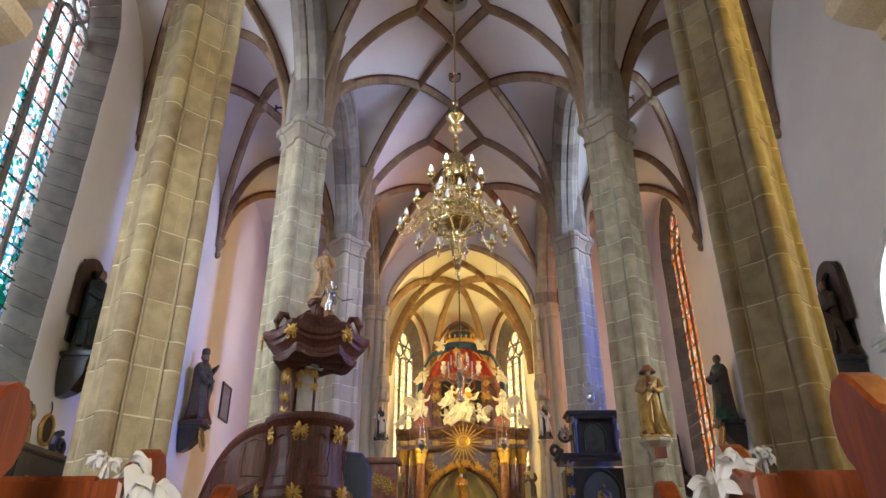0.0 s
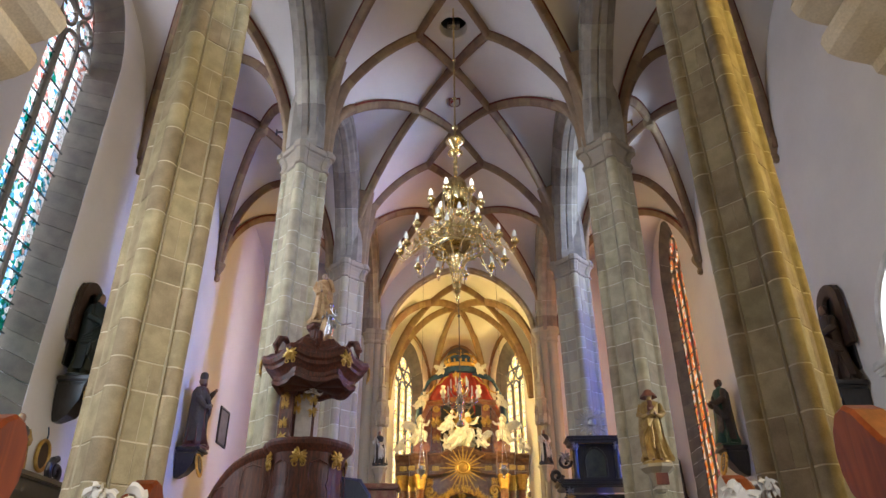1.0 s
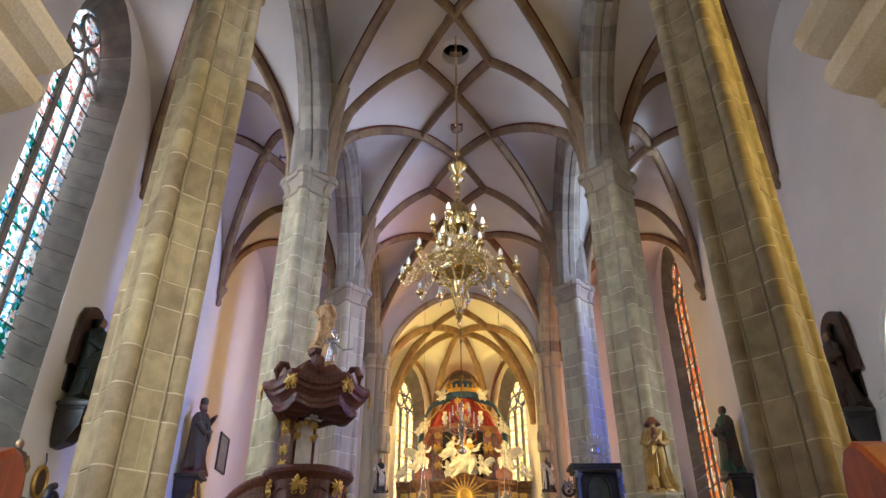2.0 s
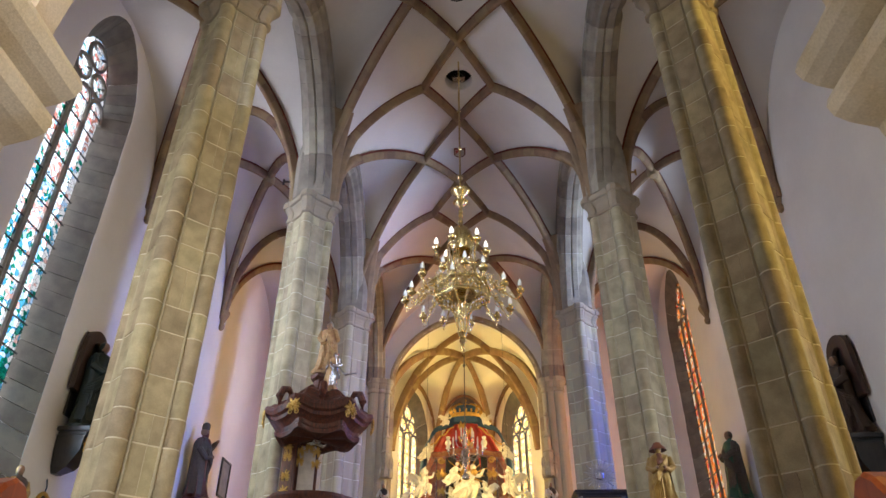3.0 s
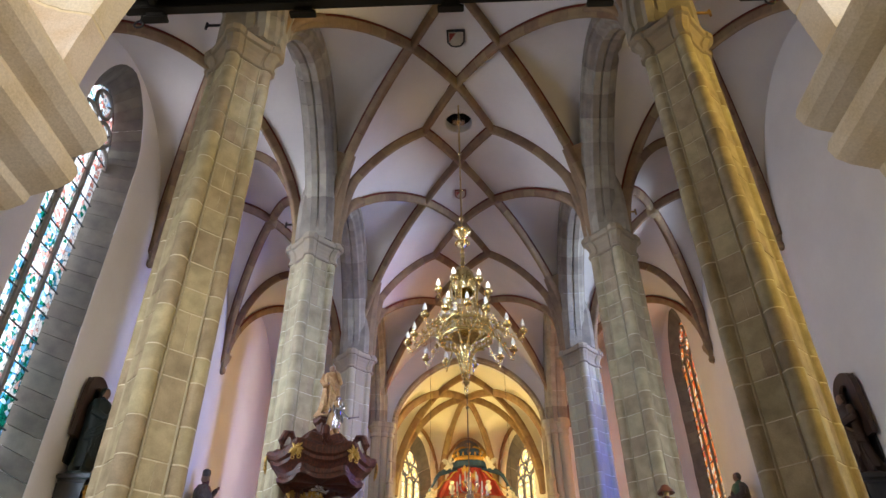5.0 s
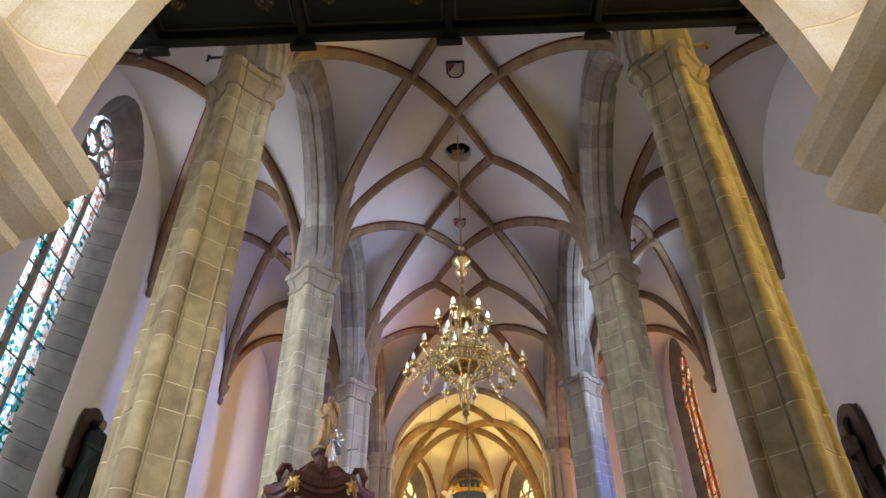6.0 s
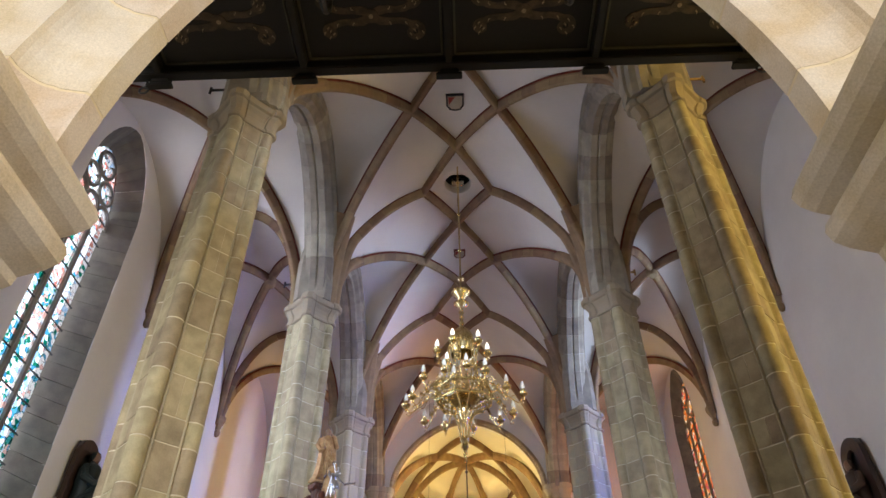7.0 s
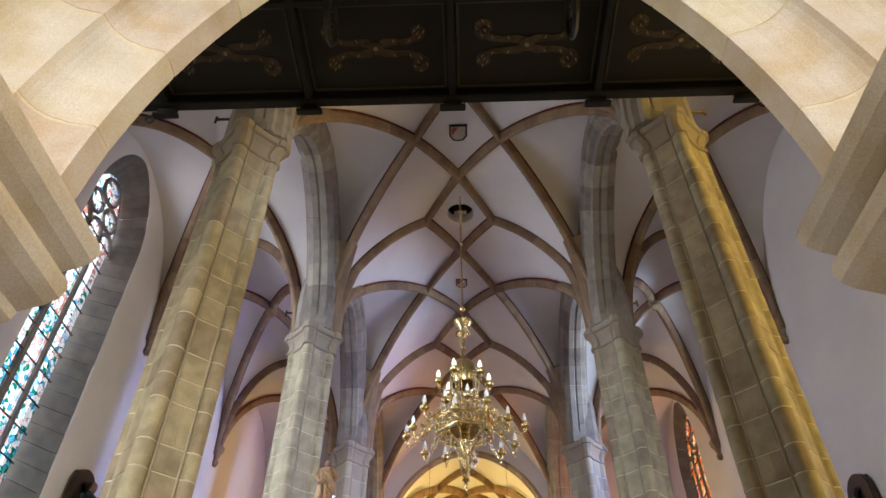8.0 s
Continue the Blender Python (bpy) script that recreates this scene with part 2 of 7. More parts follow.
def shared(name, me, parent, at):
    ob = new(name, me)
    ob.parent = parent
    ob.matrix_basis = at
    return ob


def face(bm, vs, mi=0):
    try:
        f = bm.faces.new(vs)
        f.material_index = mi
        return f
    except ValueError:
        return None


def box(bm, c, s, bev=0.0, rz=0.0, mi=0):
    m = Matrix.Translation(c) @ Matrix.Rotation(rz, 4, "Z") @ Matrix.Diagonal((*s, 1))
    r = bmesh.ops.create_cube(bm, size=1.0, matrix=m)
    fs = {f for v in r["verts"] for f in v.link_faces}
    for f in fs:
        f.material_index = mi
    if bev:
        bmesh.ops.bevel(bm, geom=list({e for v in r["verts"] for e in v.link_edges}), offset=bev, segments=2, affect="EDGES")


def rings(bm, loops, close=True, caps=True, mi=0):
    """Skin through rings of equal length."""
    vs = [[bm.verts.new(p) for p in loop] for loop in loops]
    n = len(vs[0])
    for a, b in zip(vs, vs[1:]):
        for i in range(n if close else n - 1):
            j = (i + 1) % n
            face(bm, (a[i], a[j], b[j], b[i]), mi)
    if caps and close:
        face(bm, vs[0][::-1], mi)
        face(bm, vs[-1], mi)
    return vs


def lathe(bm, prof, n=16, c=(0, 0, 0), sx=1.0, sy=1.0, mi=0, lobes=0, depth=0.0):
    c = Vector(c)
    loops = []
    for r, z in prof:
        loop = []
        for i in range(n):
            a = 2 * math.pi * i / n
            rr = max(r, 0.0008) * (1 + depth * math.cos(lobes * a))
            loop.append(c + Vector((rr * sx * math.cos(a), rr * sy * math.sin(a), z)))
        loops.append(loop)
    rings(bm, loops, mi=mi)


def frames_along(pts, up=(0, 0, 1)):
    pts = [Vector(p) for p in pts]
    out = []
    for i, p in enumerate(pts):
        t = (pts[min(i + 1, len(pts) - 1)] - pts[max(i - 1, 0)]).normalized()
        s = t.cross(Vector(up))
        if s.length < 1e-4:
            s = t.cross(Vector((0, 1, 0)))
        s.normalize()
        out.append((p, s, s.cross(t).normalized()))
    return out


def tube(bm, pts, r, n=8, up=(0, 0, 1), mi=0):
    rs = r if isinstance(r, (list, tuple)) else [r] * len(pts)
    loops = []
    for (p, s, u), q in zip(frames_along(pts, up), rs):
        loops.append([p + q * (math.cos(2 * math.pi * i / n) * s + math.sin(2 * math.pi * i / n) * u) for i in range(n)])
    rings(bm, loops, mi=mi)


def sweep(bm, pts, prof, up=(0, 0, 1), mi=0):
    """Sweeps a closed profile of (side, up) points."""
    rings(bm, [[p + a * s + b * u for a, b in prof] for p, s, u in frames_along(pts, up)], mi=mi)


def prism(bm, outline, z0, z1, mi=0):
    rings(bm, [[Vector((x, y, z0)) for x, y in outline], [Vector((x, y, z1)) for x, y in outline]], mi=mi)


def ball(bm, c, r, u=12, v=8, mi=0, m=None):
    r = r if isinstance(r, (tuple, list)) else (r, r, r)
    k = bmesh.ops.create_uvsphere(bm, u_segments=u, v_segments=v, radius=1.0, matrix=(m or Matrix.Translation(c)) @ Matrix.Diagonal((*r, 1)))
    for f in {f for w in k["verts"] for f in w.link_faces}:
        f.material_index = mi


def spiral(c, r0, r1, turns, n=14, start=0.0, plane="xz", flip=1):
    pts = []
    for i in range(n):
        t = i / (n - 1)
        a, r = start + flip * turns * 2 * math.pi * t, r0 + (r1 - r0) * t
        u, v = r * math.cos(a), r * math.sin(a)
        d = {"xz": (u, 0, v), "xy": (u, v, 0), "yz": (0, u, v)}[plane]
        pts.append(Vector(c) + Vector(d))
    return pts


def leafwork(bm, c, right, up, size, seed, n=9, mi=0):
    """A carved palmette: lobed leaves fanned round a bud, with a pair of scrolls below."""
    rnd = random.Random(seed)
    c, right, up = Vector(c), Vector(right).normalized(), Vector(up).normalized()
    out = right.cross(up).normalized()
    for k in range(n):
        a = (k / max(1, n - 1) * 2 - 1) * 2.3 + rnd.uniform(-0.12, 0.12)
        L = size * (0.66 - 0.10 * abs(a)) * rnd.uniform(0.82, 1.12)
        d = up * math.cos(a) + right * math.sin(a)
        e = right * math.cos(a) - up * math.sin(a)
        bend = rnd.uniform(0.10, 0.25) * (1 if a > 0 else -1)
        pts = [c - up * size * 0.08 + d * L * u + e * L * bend * u * u + out * size * 0.12 * math.sin(2.6 * u) for u in (0.1, 0.3, 0.5, 0.7, 0.85, 1.0)]
        tube(bm, pts, [size * q for q in (0.03, 0.075, 0.095, 0.085, 0.06, 0.02)], 5, up=out, mi=mi)
    ball(bm, c - up * size * 0.04 + out * size * 0.1, size * 0.12, 8, 6, mi)
    for s in (-1, 1):
        q = c + right * s * size * 0.2 - up * size * 0.42
        tube(bm, [q + (right * s * math.cos(w) + up * math.sin(w)) * g + out * size * 0.05 for g, w in ((size * (0.2 - 0.013 * i), 2.4 - i * 0.62) for i in range(12))], [size * (0.06 - 0.003 * i) for i in range(12)], 5, up=out, mi=mi)


CHRIB = mat("chancel_rib_sandstone", (0.34, 0.22, 0.115), 0.85, vary=0.1, scale=3.0, fine=45, bump=0.2, island=True, tint=(0.26, 0.165, 0.085), spec=0.2)
CHARCH = mat("chancel_arch_sandstone", (0.40, 0.32, 0.22), 0.85, vary=0.12, scale=3.0, fine=45, bump=0.2, obj=0.25, tint=(0.32, 0.25, 0.17), spec=0.2)
BACKDROP = bpy.data.materials.new("bright_sky_backdrop")
BACKDROP.use_nodes = True
BACKDROP.node_tree.nodes["Principled BSDF"].inputs["Base Color"].default_value = (0, 0, 0, 1)
BACKDROP.node_tree.nodes["Principled BSDF"].inputs["Emission Color"].default_value = (0.92, 0.96, 1.0, 1)
BACKDROP.node_tree.nodes["Principled BSDF"].inputs["Emission Strength"].default_value = 2.3


# ---- vault shapes ----
ZS, ZC = 12.0, 16.5        # springing and crown of the nave vault
HX = 3.95                  # half span of the nave
AX0, AX1 = 4.45, 8.58      # span of an aisle
AZ, ASP = 15.55, 11.75     # crown and springing of an aisle
WX = 8.55                  # inner face of the aisle walls


def arc(u, p=2.0, q=0.5):
    return max(0.0, 1.0 - min(1.0, abs(u)) ** p) ** q


def barrel(x):
    return ZS + (ZC - ZS) * arc(x / HX, 1.9, 0.65)


def nave_z(x, y):
    k = max(0, min(3, sum(y >= b for b in BAYS) - 1))
    hw = (BAYS[k + 1] - BAYS[k]) / 2
    b, ax = barrel(x), abs(x)
    if ax <= 1.2:
        return b
    w = hw * (ax - 1.2) / (HX + 0.05 - 1.2)
    s = abs(y - MID[k]) / max(w, 1e-6)
    top = 16.28 + (15.75 - 16.28) * (ax - 1.2) / (HX - 1.2)
    return b if s >= 1 else b + max(0.0, top - b) * arc(s, 2.0, 0.5)


def aisle_z(ax, y):
    k = max(0, min(3, sum(y >= b for b in BAYS) - 1))
    hw = (BAYS[k + 1] - BAYS[k]) / 2
    m, h = (AX0 + AX1) / 2, (AX1 - AX0) / 2
    return ASP + (AZ - ASP) * max(arc((ax - m) / h, 2.0, 0.52), arc((y - MID[k]) / hw, 2.0, 0.52))


def sheet(bm, fn, x0, x1, y0, y1, nx, ny, skip=None):
    vs = [[bm.verts.new((x0 + (x1 - x0) * i / nx, y0 + (y1 - y0) * j / ny, fn(x0 + (x1 - x0) * i / nx, y0 + (y1 - y0) * j / ny))) for i in range(nx + 1)] for j in range(ny + 1)]
    for j in range(ny):
        for i in range(nx):
            q = (vs[j][i], vs[j][i + 1], vs[j + 1][i + 1], vs[j + 1][i])
            if skip and skip(sum((v.co for v in q), Vector()) / 4):
                continue
            face(bm, q)


RIB = [(-0.125, 0.06), (-0.125, -0.06), (-0.065, -0.19), (-0.03, -0.22), (0.03, -0.22), (0.065, -0.19), (0.125, -0.06), (0.125, 0.06)]
LINE = [(-0.15, 0.04), (-0.15, -0.012), (0.15, -0.012), (0.15, 0.04)]


def rib(bm, lines, fn, n=26, step=0.55, scale=1.0):
    """A rib of dressed stones along a straight line in plan, under the vault surface."""
    (x0, y0), (x1, y1) = lines
    pts = []
    for i in range(n * 3 + 1):
        t = i / (n * 3)
        t = t * t * (3 - 2 * t) * 0.35 + t * 0.65
        x, y = x0 + (x1 - x0) * t, y0 + (y1 - y0) * t
        pts.append(Vector((x, y, fn(x, y, t))))
    side = Vector((y1 - y0, x0 - x1, 0)).normalized()
    length = [0.0]
    for a, b in zip(pts, pts[1:]):
        length.append(length[-1] + (b - a).length)
    total = length[-1]
    count = max(2, round(total / step))

    def point(s):
        s = max(0.0, min(total, s))
        k = max(j for j in range(len(length)) if length[j] <= s + 1e-9)
        k = min(k, len(pts) - 2)
        u = (s - length[k]) / max(1e-9, length[k + 1] - length[k])
        return pts[k].lerp(pts[k + 1], u)

    def frame_at(s):
        t = (point(s + 0.05) - point(s - 0.05)).normalized()
        return point(s), side, side.cross(t).normalized()

    for c in range(count):
        a, b = total * c / count + 0.004, total * (c + 1) / count - 0.004
        loops = []
        for s in (a, (a + b) / 2, b):
            p, sd, u = frame_at(s)
            if u.z < 0:
                u = -u
            loops.append([p + scale * (w * sd + h * u) for w, h in RIB])
        rings(bm, loops)
    loops = []
    for c in range(count * 2 + 1):
        p, sd, u = frame_at(total * c / (count * 2))
        if u.z < 0:
            u = -u
        loops.append([p + scale * (w * sd + h * u) for w, h in LINE])
    rings(bm, loops, mi=1)


# ---- ceilings ----
bm = bmesh.new()
HOLE = Vector((0.03, 14.15, 16.5))
sheet(bm, nave_z, -4.1, 4.1, BAYS[0] - 0.6, BAYS[4] + 0.1, 56, 180, lambda c: (c.xy - HOLE.xy).length < 0.47)
ceiling_nave = single("ceiling_nave", bm, PLASTER, "pale grey plastered nave vault with a net of sandstone ribs", "ceiling", "structure", smooth=True)
bm = bmesh.new()
for k, y in enumerate(BAYS):
    for s in (-1, 1):
        if 0 < k < 4:
            rib(bm, ((s * HX, y), (s * 1.05, y)), lambda x, yy, t: barrel(x))
        for j in (k - 1, k):
            if 0 <= j < 4:
                rib(bm, ((s * HX, y), (s * 1.2, MID[j])), lambda x, yy, t: barrel(x))
                v = y + (MID[j] - y) * 0.5
                if 0 < k < 4:
                    rib(bm, ((s * 1.05, y), (0, v)), lambda x, yy, t: barrel(x), 10)
                rib(bm, ((s * 1.2, MID[j]), (0, v)), lambda x, yy, t: barrel(x), 10)
part("rib", bm, [RIBSTONE, REDLINE], ceiling_nave, "brown sandstone ribs edged with a red line")
for nm, s in (("ceiling_north_aisle", -1), ("ceiling_south_aisle", 1)):
    bm = bmesh.new()
    sheet(bm, lambda x, y: aisle_z(abs(x), y), s * 4.0, s * 8.62, BAYS[0] - 0.6, BAYS[4] + 0.1, 30, 150)
    ce = single(nm, bm, PLASTER, "pale plastered cross vault over the side aisle", "ceiling", "structure", smooth=True)
    bm = bmesh.new()
    m = (AX0 + AX1) / 2
    for k, y in enumerate(BAYS):
        if 0 < k < 4:
            h = (AX1 - AX0) / 2
            for e in (AX0, AX1):
                rib(bm, ((s * e, y), (s * m, y)), lambda x, yy, t: ASP + (AZ - ASP) * arc(1 - t, 2.0, 0.52), 16)
        for j in (k - 1, k):
            if 0 <= j < 4:
                for e in (AX0, AX1):
                    rib(bm, ((s * e, y), (s * m, MID[j])), lambda x, yy, t: ASP + (AZ - ASP) * arc(1 - t, 2.0, 0.52), 16)
    for yy in MID:
        lathe(bm, ((0.02, -0.36), (0.15, -0.34), (0.2, -0.25), (0.2, -0.05)), 12, (s * m, yy, AZ))
    part("rib", bm, [RIBSTONE, REDLINE], ce, "brown sandstone ribs meeting in a boss")

# round opening in the vault, with its rim and a pale box in it
bm = bmesh.new()
rings(bm, [[HOLE + Vector((r * math.cos(a), r * math.sin(a), z)) for a in (2 * math.pi * i / 32 for i in range(32))] for r, z in ((0.64, -0.004), (0.60, -0.03), (0.45, -0.035), (0.42, -0.02), (0.42, 0.03), (0.64, 0.03))], caps=False)
rim = part("rim", bm, PLASTER, ceiling_nave, "plain rim of the round vault opening")
# black material puts the shade inside the opening into the colour
bm = bmesh.new()
vs = rings(bm, [[HOLE + Vector((0.43 * math.cos(a), 0.43 * math.sin(a), z)) for a in (2 * math.pi * i / 24 for i in range(24))] for z in (0.30, 0.95)], caps=False)
face(bm, vs[1])
part("shaft", bm, DARKWOOD, ceiling_nave, "shaft above the vault opening, coloured black for the shade inside")
bm = bmesh.new()
rings(bm, [[HOLE + Vector((r * math.cos(a), r * math.sin(a), z)) for a in (2 * math.pi * i / 24 for i in range(24))] for r, z in ((0.42, 0.0), (0.42, 0.31), (0.44, 0.31), (0.44, 0.0))], caps=False)
part("collar", bm, PLASTER, ceiling_nave, "pale plastered collar of the vault opening")
bm = bmesh.new()
box(bm, HOLE + Vector((0, 0.12, 0.20)), (0.38, 0.24, 0.2), 0.02)
single("pale_box", bm, SILVER, "small pale metal box in the vault opening", "box")

# unseen slab, added so that no sky light leaks in over the vaults
bm = bmesh.new()
box(bm, (0, 16, 17.6), (20.5, 44, 0.5))
single("roof", bm, WALLPLASTER, "unseen plain roof slab that keeps sky light out above the vaults", "roof", "structure")

# painted shields on the vault
for y, w, nm in ((10.95, 0.50, "painted_shield"), (17.5, 0.40, "painted_shield"), (24.0, 0.34, "painted_shield")):
    bm = bmesh.new()
    ol = [(-w / 2, -w / 2), (w / 2, -w / 2), (w / 2, w * 0.25), (w * 0.3, w * 0.55), (0, w * 0.62), (-w * 0.3, w * 0.55), (-w / 2, w * 0.25)]
    prism(bm, ol, -0.05, 0.0, 0)
    prism(bm, [(x * 0.8, yy * 0.8) for x, yy in ol], -0.06, -0.05, 1)
    prism(bm, [(-w * 0.36, -w * 0.36), (0, -w * 0.36), (-w * 0.36, w * 0.2)], -0.068, -0.06, 2)
    single("painted_shield", bm, [IRON if y < 12 else REDLINE, mat("shield_field", (0.45, 0.40, 0.33), 0.7), mat("shield_red", (0.30, 0.04, 0.03), 0.7)],
           "small painted coat of arms on the vault", "shield", at=pose(0.02, y, ZC - 0.02))

# ---- piers ----
ROLL_R, ROLL_C = 0.132, 0.475


def roll_outline(g=0.0):
    pts = [(0.20, -ROLL_R + g), (ROLL_C, -ROLL_R + g)]
    pts += [(ROLL_C + (ROLL_R - g) * math.cos(a), (ROLL_R - g) * math.sin(a)) for a in (math.pi * (i / 12 - 0.5) for i in range(1, 12))]
    return pts + [(ROLL_C, ROLL_R - g), (0.20, ROLL_R - g)]


def flat_outline(a0=0.0, a1=1.0, g=0.0):
    p, q = Vector((0.412, 0.168 + g)), Vector((0.168 + g, 0.412))
    a, b = p.lerp(q, a0), p.lerp(q, a1)
    inn = Vector((-0.16, -0.16))
    n = Vector((g, g)) * 0.0
    return [tuple(a - n), tuple(b - n), tuple(b + inn), tuple(a + inn)]


def pier_ring(k=1.0, grow=0.0, facets=8):
    """Closed outline of a whole pier, in one turn; few facets make the polygonal capitals."""
    out = []
    for q in range(4):
        c, s = math.cos(q * math.pi / 2), math.sin(q * math.pi / 2)
        wide = ROLL_R * (1.0 if facets == 8 else 1.12)
        loc = [(ROLL_C + wide * math.cos(a), wide * math.sin(a)) for a in (math.pi * (i / facets - 0.5) for i in range(facets + 1))]
        loc += [(0.435, ROLL_R), (0.435, 0.166), (0.412, 0.170), (0.170, 0.412), (0.166, 0.435), (ROLL_R, 0.435)]
        for x, y in loc:
            l = math.hypot(x, y)
            x, y = x * (k + grow / l), y * (k + grow / l)
            out.append((c * x - s * y, s * x + c * y))
    return out


def block_mesh(name, outline, h=1.0):
    b = bmesh.new()
    r = 0.006
    cx, cy = sum(p[0] for p in outline) / len(outline), sum(p[1] for p in outline) / len(outline)
    ins = [(cx + (x - cx) * (1 - r * 1.3 / max(0.05, math.hypot(x - cx, y - cy))), cy + (y - cy) * (1 - r * 1.3 / max(0.05, math.hypot(x - cx, y - cy)))) for x, y in outline]
    rings(b, [[Vector((x, y, z)) for x, y in o] for o, z in ((ins, 0), (outline, r * 1.5), (outline, h - r * 1.5), (ins, h))])
    return link_mesh(name, b, STONE, name == "roll_block")


ROLL_BLOCK = block_mesh("roll_block", roll_outline())
FLAT_BLOCK = block_mesh("flat_block", flat_outline(g=0.004))
HALF_BLOCKS = (block_mesh("flat_block_a", flat_outline(0, 0.55, 0.004)), block_mesh("flat_block_b", flat_outline(0.565, 1, 0.004)))
CAP_Z = 11.2


def capital(parent, x, y, z=CAP_Z, top=11.87):
    """Polygonal moulded capital, with the ribs and the arch rising from it."""
    b = bmesh.new()
    prof = ((0.00, 0.0), (0.035, 0.01), (0.05, 0.05), (0.03, 0.09), (0.005, 0.11), (0.01, 0.22), (0.04, 0.32), (0.09, 0.40), (0.10, 0.43), (0.16, 0.45), (0.175, 0.50), (0.175, 0.57), (0.13, 0.60), (0.12, 0.65))
    rings(b, [[Vector((u, v, z + h * (top - z) / 0.65)) for u, v in pier_ring(1.0, g, 4)] for g, h in prof])
    sp = bmesh.new()
    rings(sp, [[Vector((u, v, zz)) for u, v in ((-a, -c + 0.14), (-a + 0.14, -c), (a - 0.14, -c), (a, -c + 0.14), (a, c - 0.14), (a - 0.14, c), (-a + 0.14, c), (-a, c - 0.14))] for a, c, zz in ((0.50, 0.44, top - 0.02), (0.51, 0.46, top + 0.6), (0.50, 0.50, top + 1.2), (0.44, 0.54, top + 2.0))])
    part("springer", sp, ARCHSTONE, parent, "grey sandstone springer of the arches")
    side = math.copysign(1.0, x)
    k = min(range(5), key=lambda q: abs(BAYS[q] - y))
    for goal in (None, MID[k - 1], MID[k]):
        f = (HX - 3.1) / (HX - 1.2)
        dy = 0.0 if goal is None else (goal - y) * f
        a = Vector((-side * (0.50 if goal is None else 0.42), math.copysign(0.12, dy) if dy else 0.0, top - 0.03))
        c = Vector((side * 3.1 - x, dy, barrel(3.1)))
        m = Vector((a.x - side * 0.01, a.y * 1.2, a.z + 1.5))
        pts = [(1 - t) ** 2 * a + 2 * t * (1 - t) * m + t * t * c for t in (q / 12 for q in range(13))]
        b2 = bmesh.new()
        sweep(b2, pts, [(w, 0.42 if h > 0 else h * 0.9) for w, h in RIB], up=(side, 0, 0.001))
        part("rib_springer", b2, RIBSTONE, parent, "brown sandstone rib rising from the capital")
    return part("capital", b, STONE_J, parent, "polygonal moulded sandstone capital")


def pier(x, y, seed, blocks=True):
    rnd = random.Random(seed)
    p = thing("pier", pose(x, y, 0), "tall clustered sandstone pier with rounded shafts and pale joints", "pier", "nave piers", "structure")
    b = bmesh.new()
    prism(b, pier_ring(1.0, -0.0065), 0, CAP_Z + 0.1)
    part("core", b, MORTAR, p, "pale lime mortar in the joints")
    for q in range(4):
        for e in (-1, 1):
            b = bmesh.new()
            box(b, (0.385, e * (ROLL_R + 0.018), CAP_Z / 2), (0.11, 0.034, CAP_Z), 0.006)
            b.transform(Matrix.Rotation(q * math.pi / 2, 4, "Z"))
            part("fillet", b, STONE_J, p)
    z = 0.0
    joined = None if blocks else bmesh.new()
    while z < CAP_Z - 0.01:
        h = min(rnd.choice((0.38, 0.44, 0.5, 0.56, 0.62)), CAP_Z - z)
        if CAP_Z - z - h < 0.2:
            h = CAP_Z - z
        for q in range(4):
            off = rnd.uniform(-0.004, 0.004)
            rot = Matrix.Rotation(q * math.pi / 2, 4, "Z")
            for kind in (0, 1):
                if kind == 1 and rnd.random() < 0.42:
                    ms = HALF_BLOCKS
                else:
                    ms = (ROLL_BLOCK,) if kind == 0 else (FLAT_BLOCK,)
                for me in ms:
                    m = Matrix.Translation((0, 0, z + 0.0085)) @ rot @ Matrix.Translation((off, off * kind, 0)) @ Matrix.Diagonal((1, 1, h - 0.017, 1))
                    if blocks:
                        shared("stone", me, p, m)
                    else:
                        t = bmesh.new()
                        t.from_mesh(me)
                        t.transform(m)
                        tmp = bpy.data.meshes.new("t")
                        t.to_mesh(tmp)
                        t.free()
                        joined.from_mesh(tmp)
                        bpy.data.meshes.remove(tmp)
        z += h
    if joined:
        part("masonry", joined, STONE_J, p, "dressed sandstone blocks")
    capital(p, x, y)
    return p


PIERS = ((-4.15, 7.7), (4.19, 7.7), (-4.0, 14.2), (4.05, 14.2), (-3.85, 20.8), (4.02, 20.8))

# ---- walls with openings ----
def pointed(c, hw, z0, zs, za, n=9):
    up = [(c + hw * math.cos(0.5 * math.pi * (i / n)) ** 0.9 if i < n else c, zs + (za - zs) * arc(math.cos(0.5 * math.pi * (i / n)) ** 0.9, 1.8, 0.62)) for i in range(n + 1)]
    right = [(c + hw, z0)] + up
    left = [(2 * c - u, z) for u, z in right[::-1][1:]]
    return right + left


def wall(name, rect, holes, at, thick, material, label):
    """A slab in the local xz plane, its front at y = 0, with holes through it."""
    b = bmesh.new()
    u0, u1, z0, z1 = rect
    edges = []
    for loop in [[(u0, z0), (u1, z0), (u1, z1), (u0, z1)]] + holes:
        vs = [b.verts.new((u, 0, z)) for u, z in loop]
        edges += [b.edges.new((vs[i], vs[(i + 1) % len(vs)])) for i in range(len(vs))]
    bmesh.ops.triangle_fill(b, use_beauty=True, edges=edges)
    r = bmesh.ops.extrude_face_region(b, geom=b.faces[:])
    bmesh.ops.translate(b, verts=[v for v in r["geom"] if isinstance(v, bmesh.types.BMVert)], vec=(0, thick, 0))
    return single(name, b, material, label, "wall", "structure", at=at)


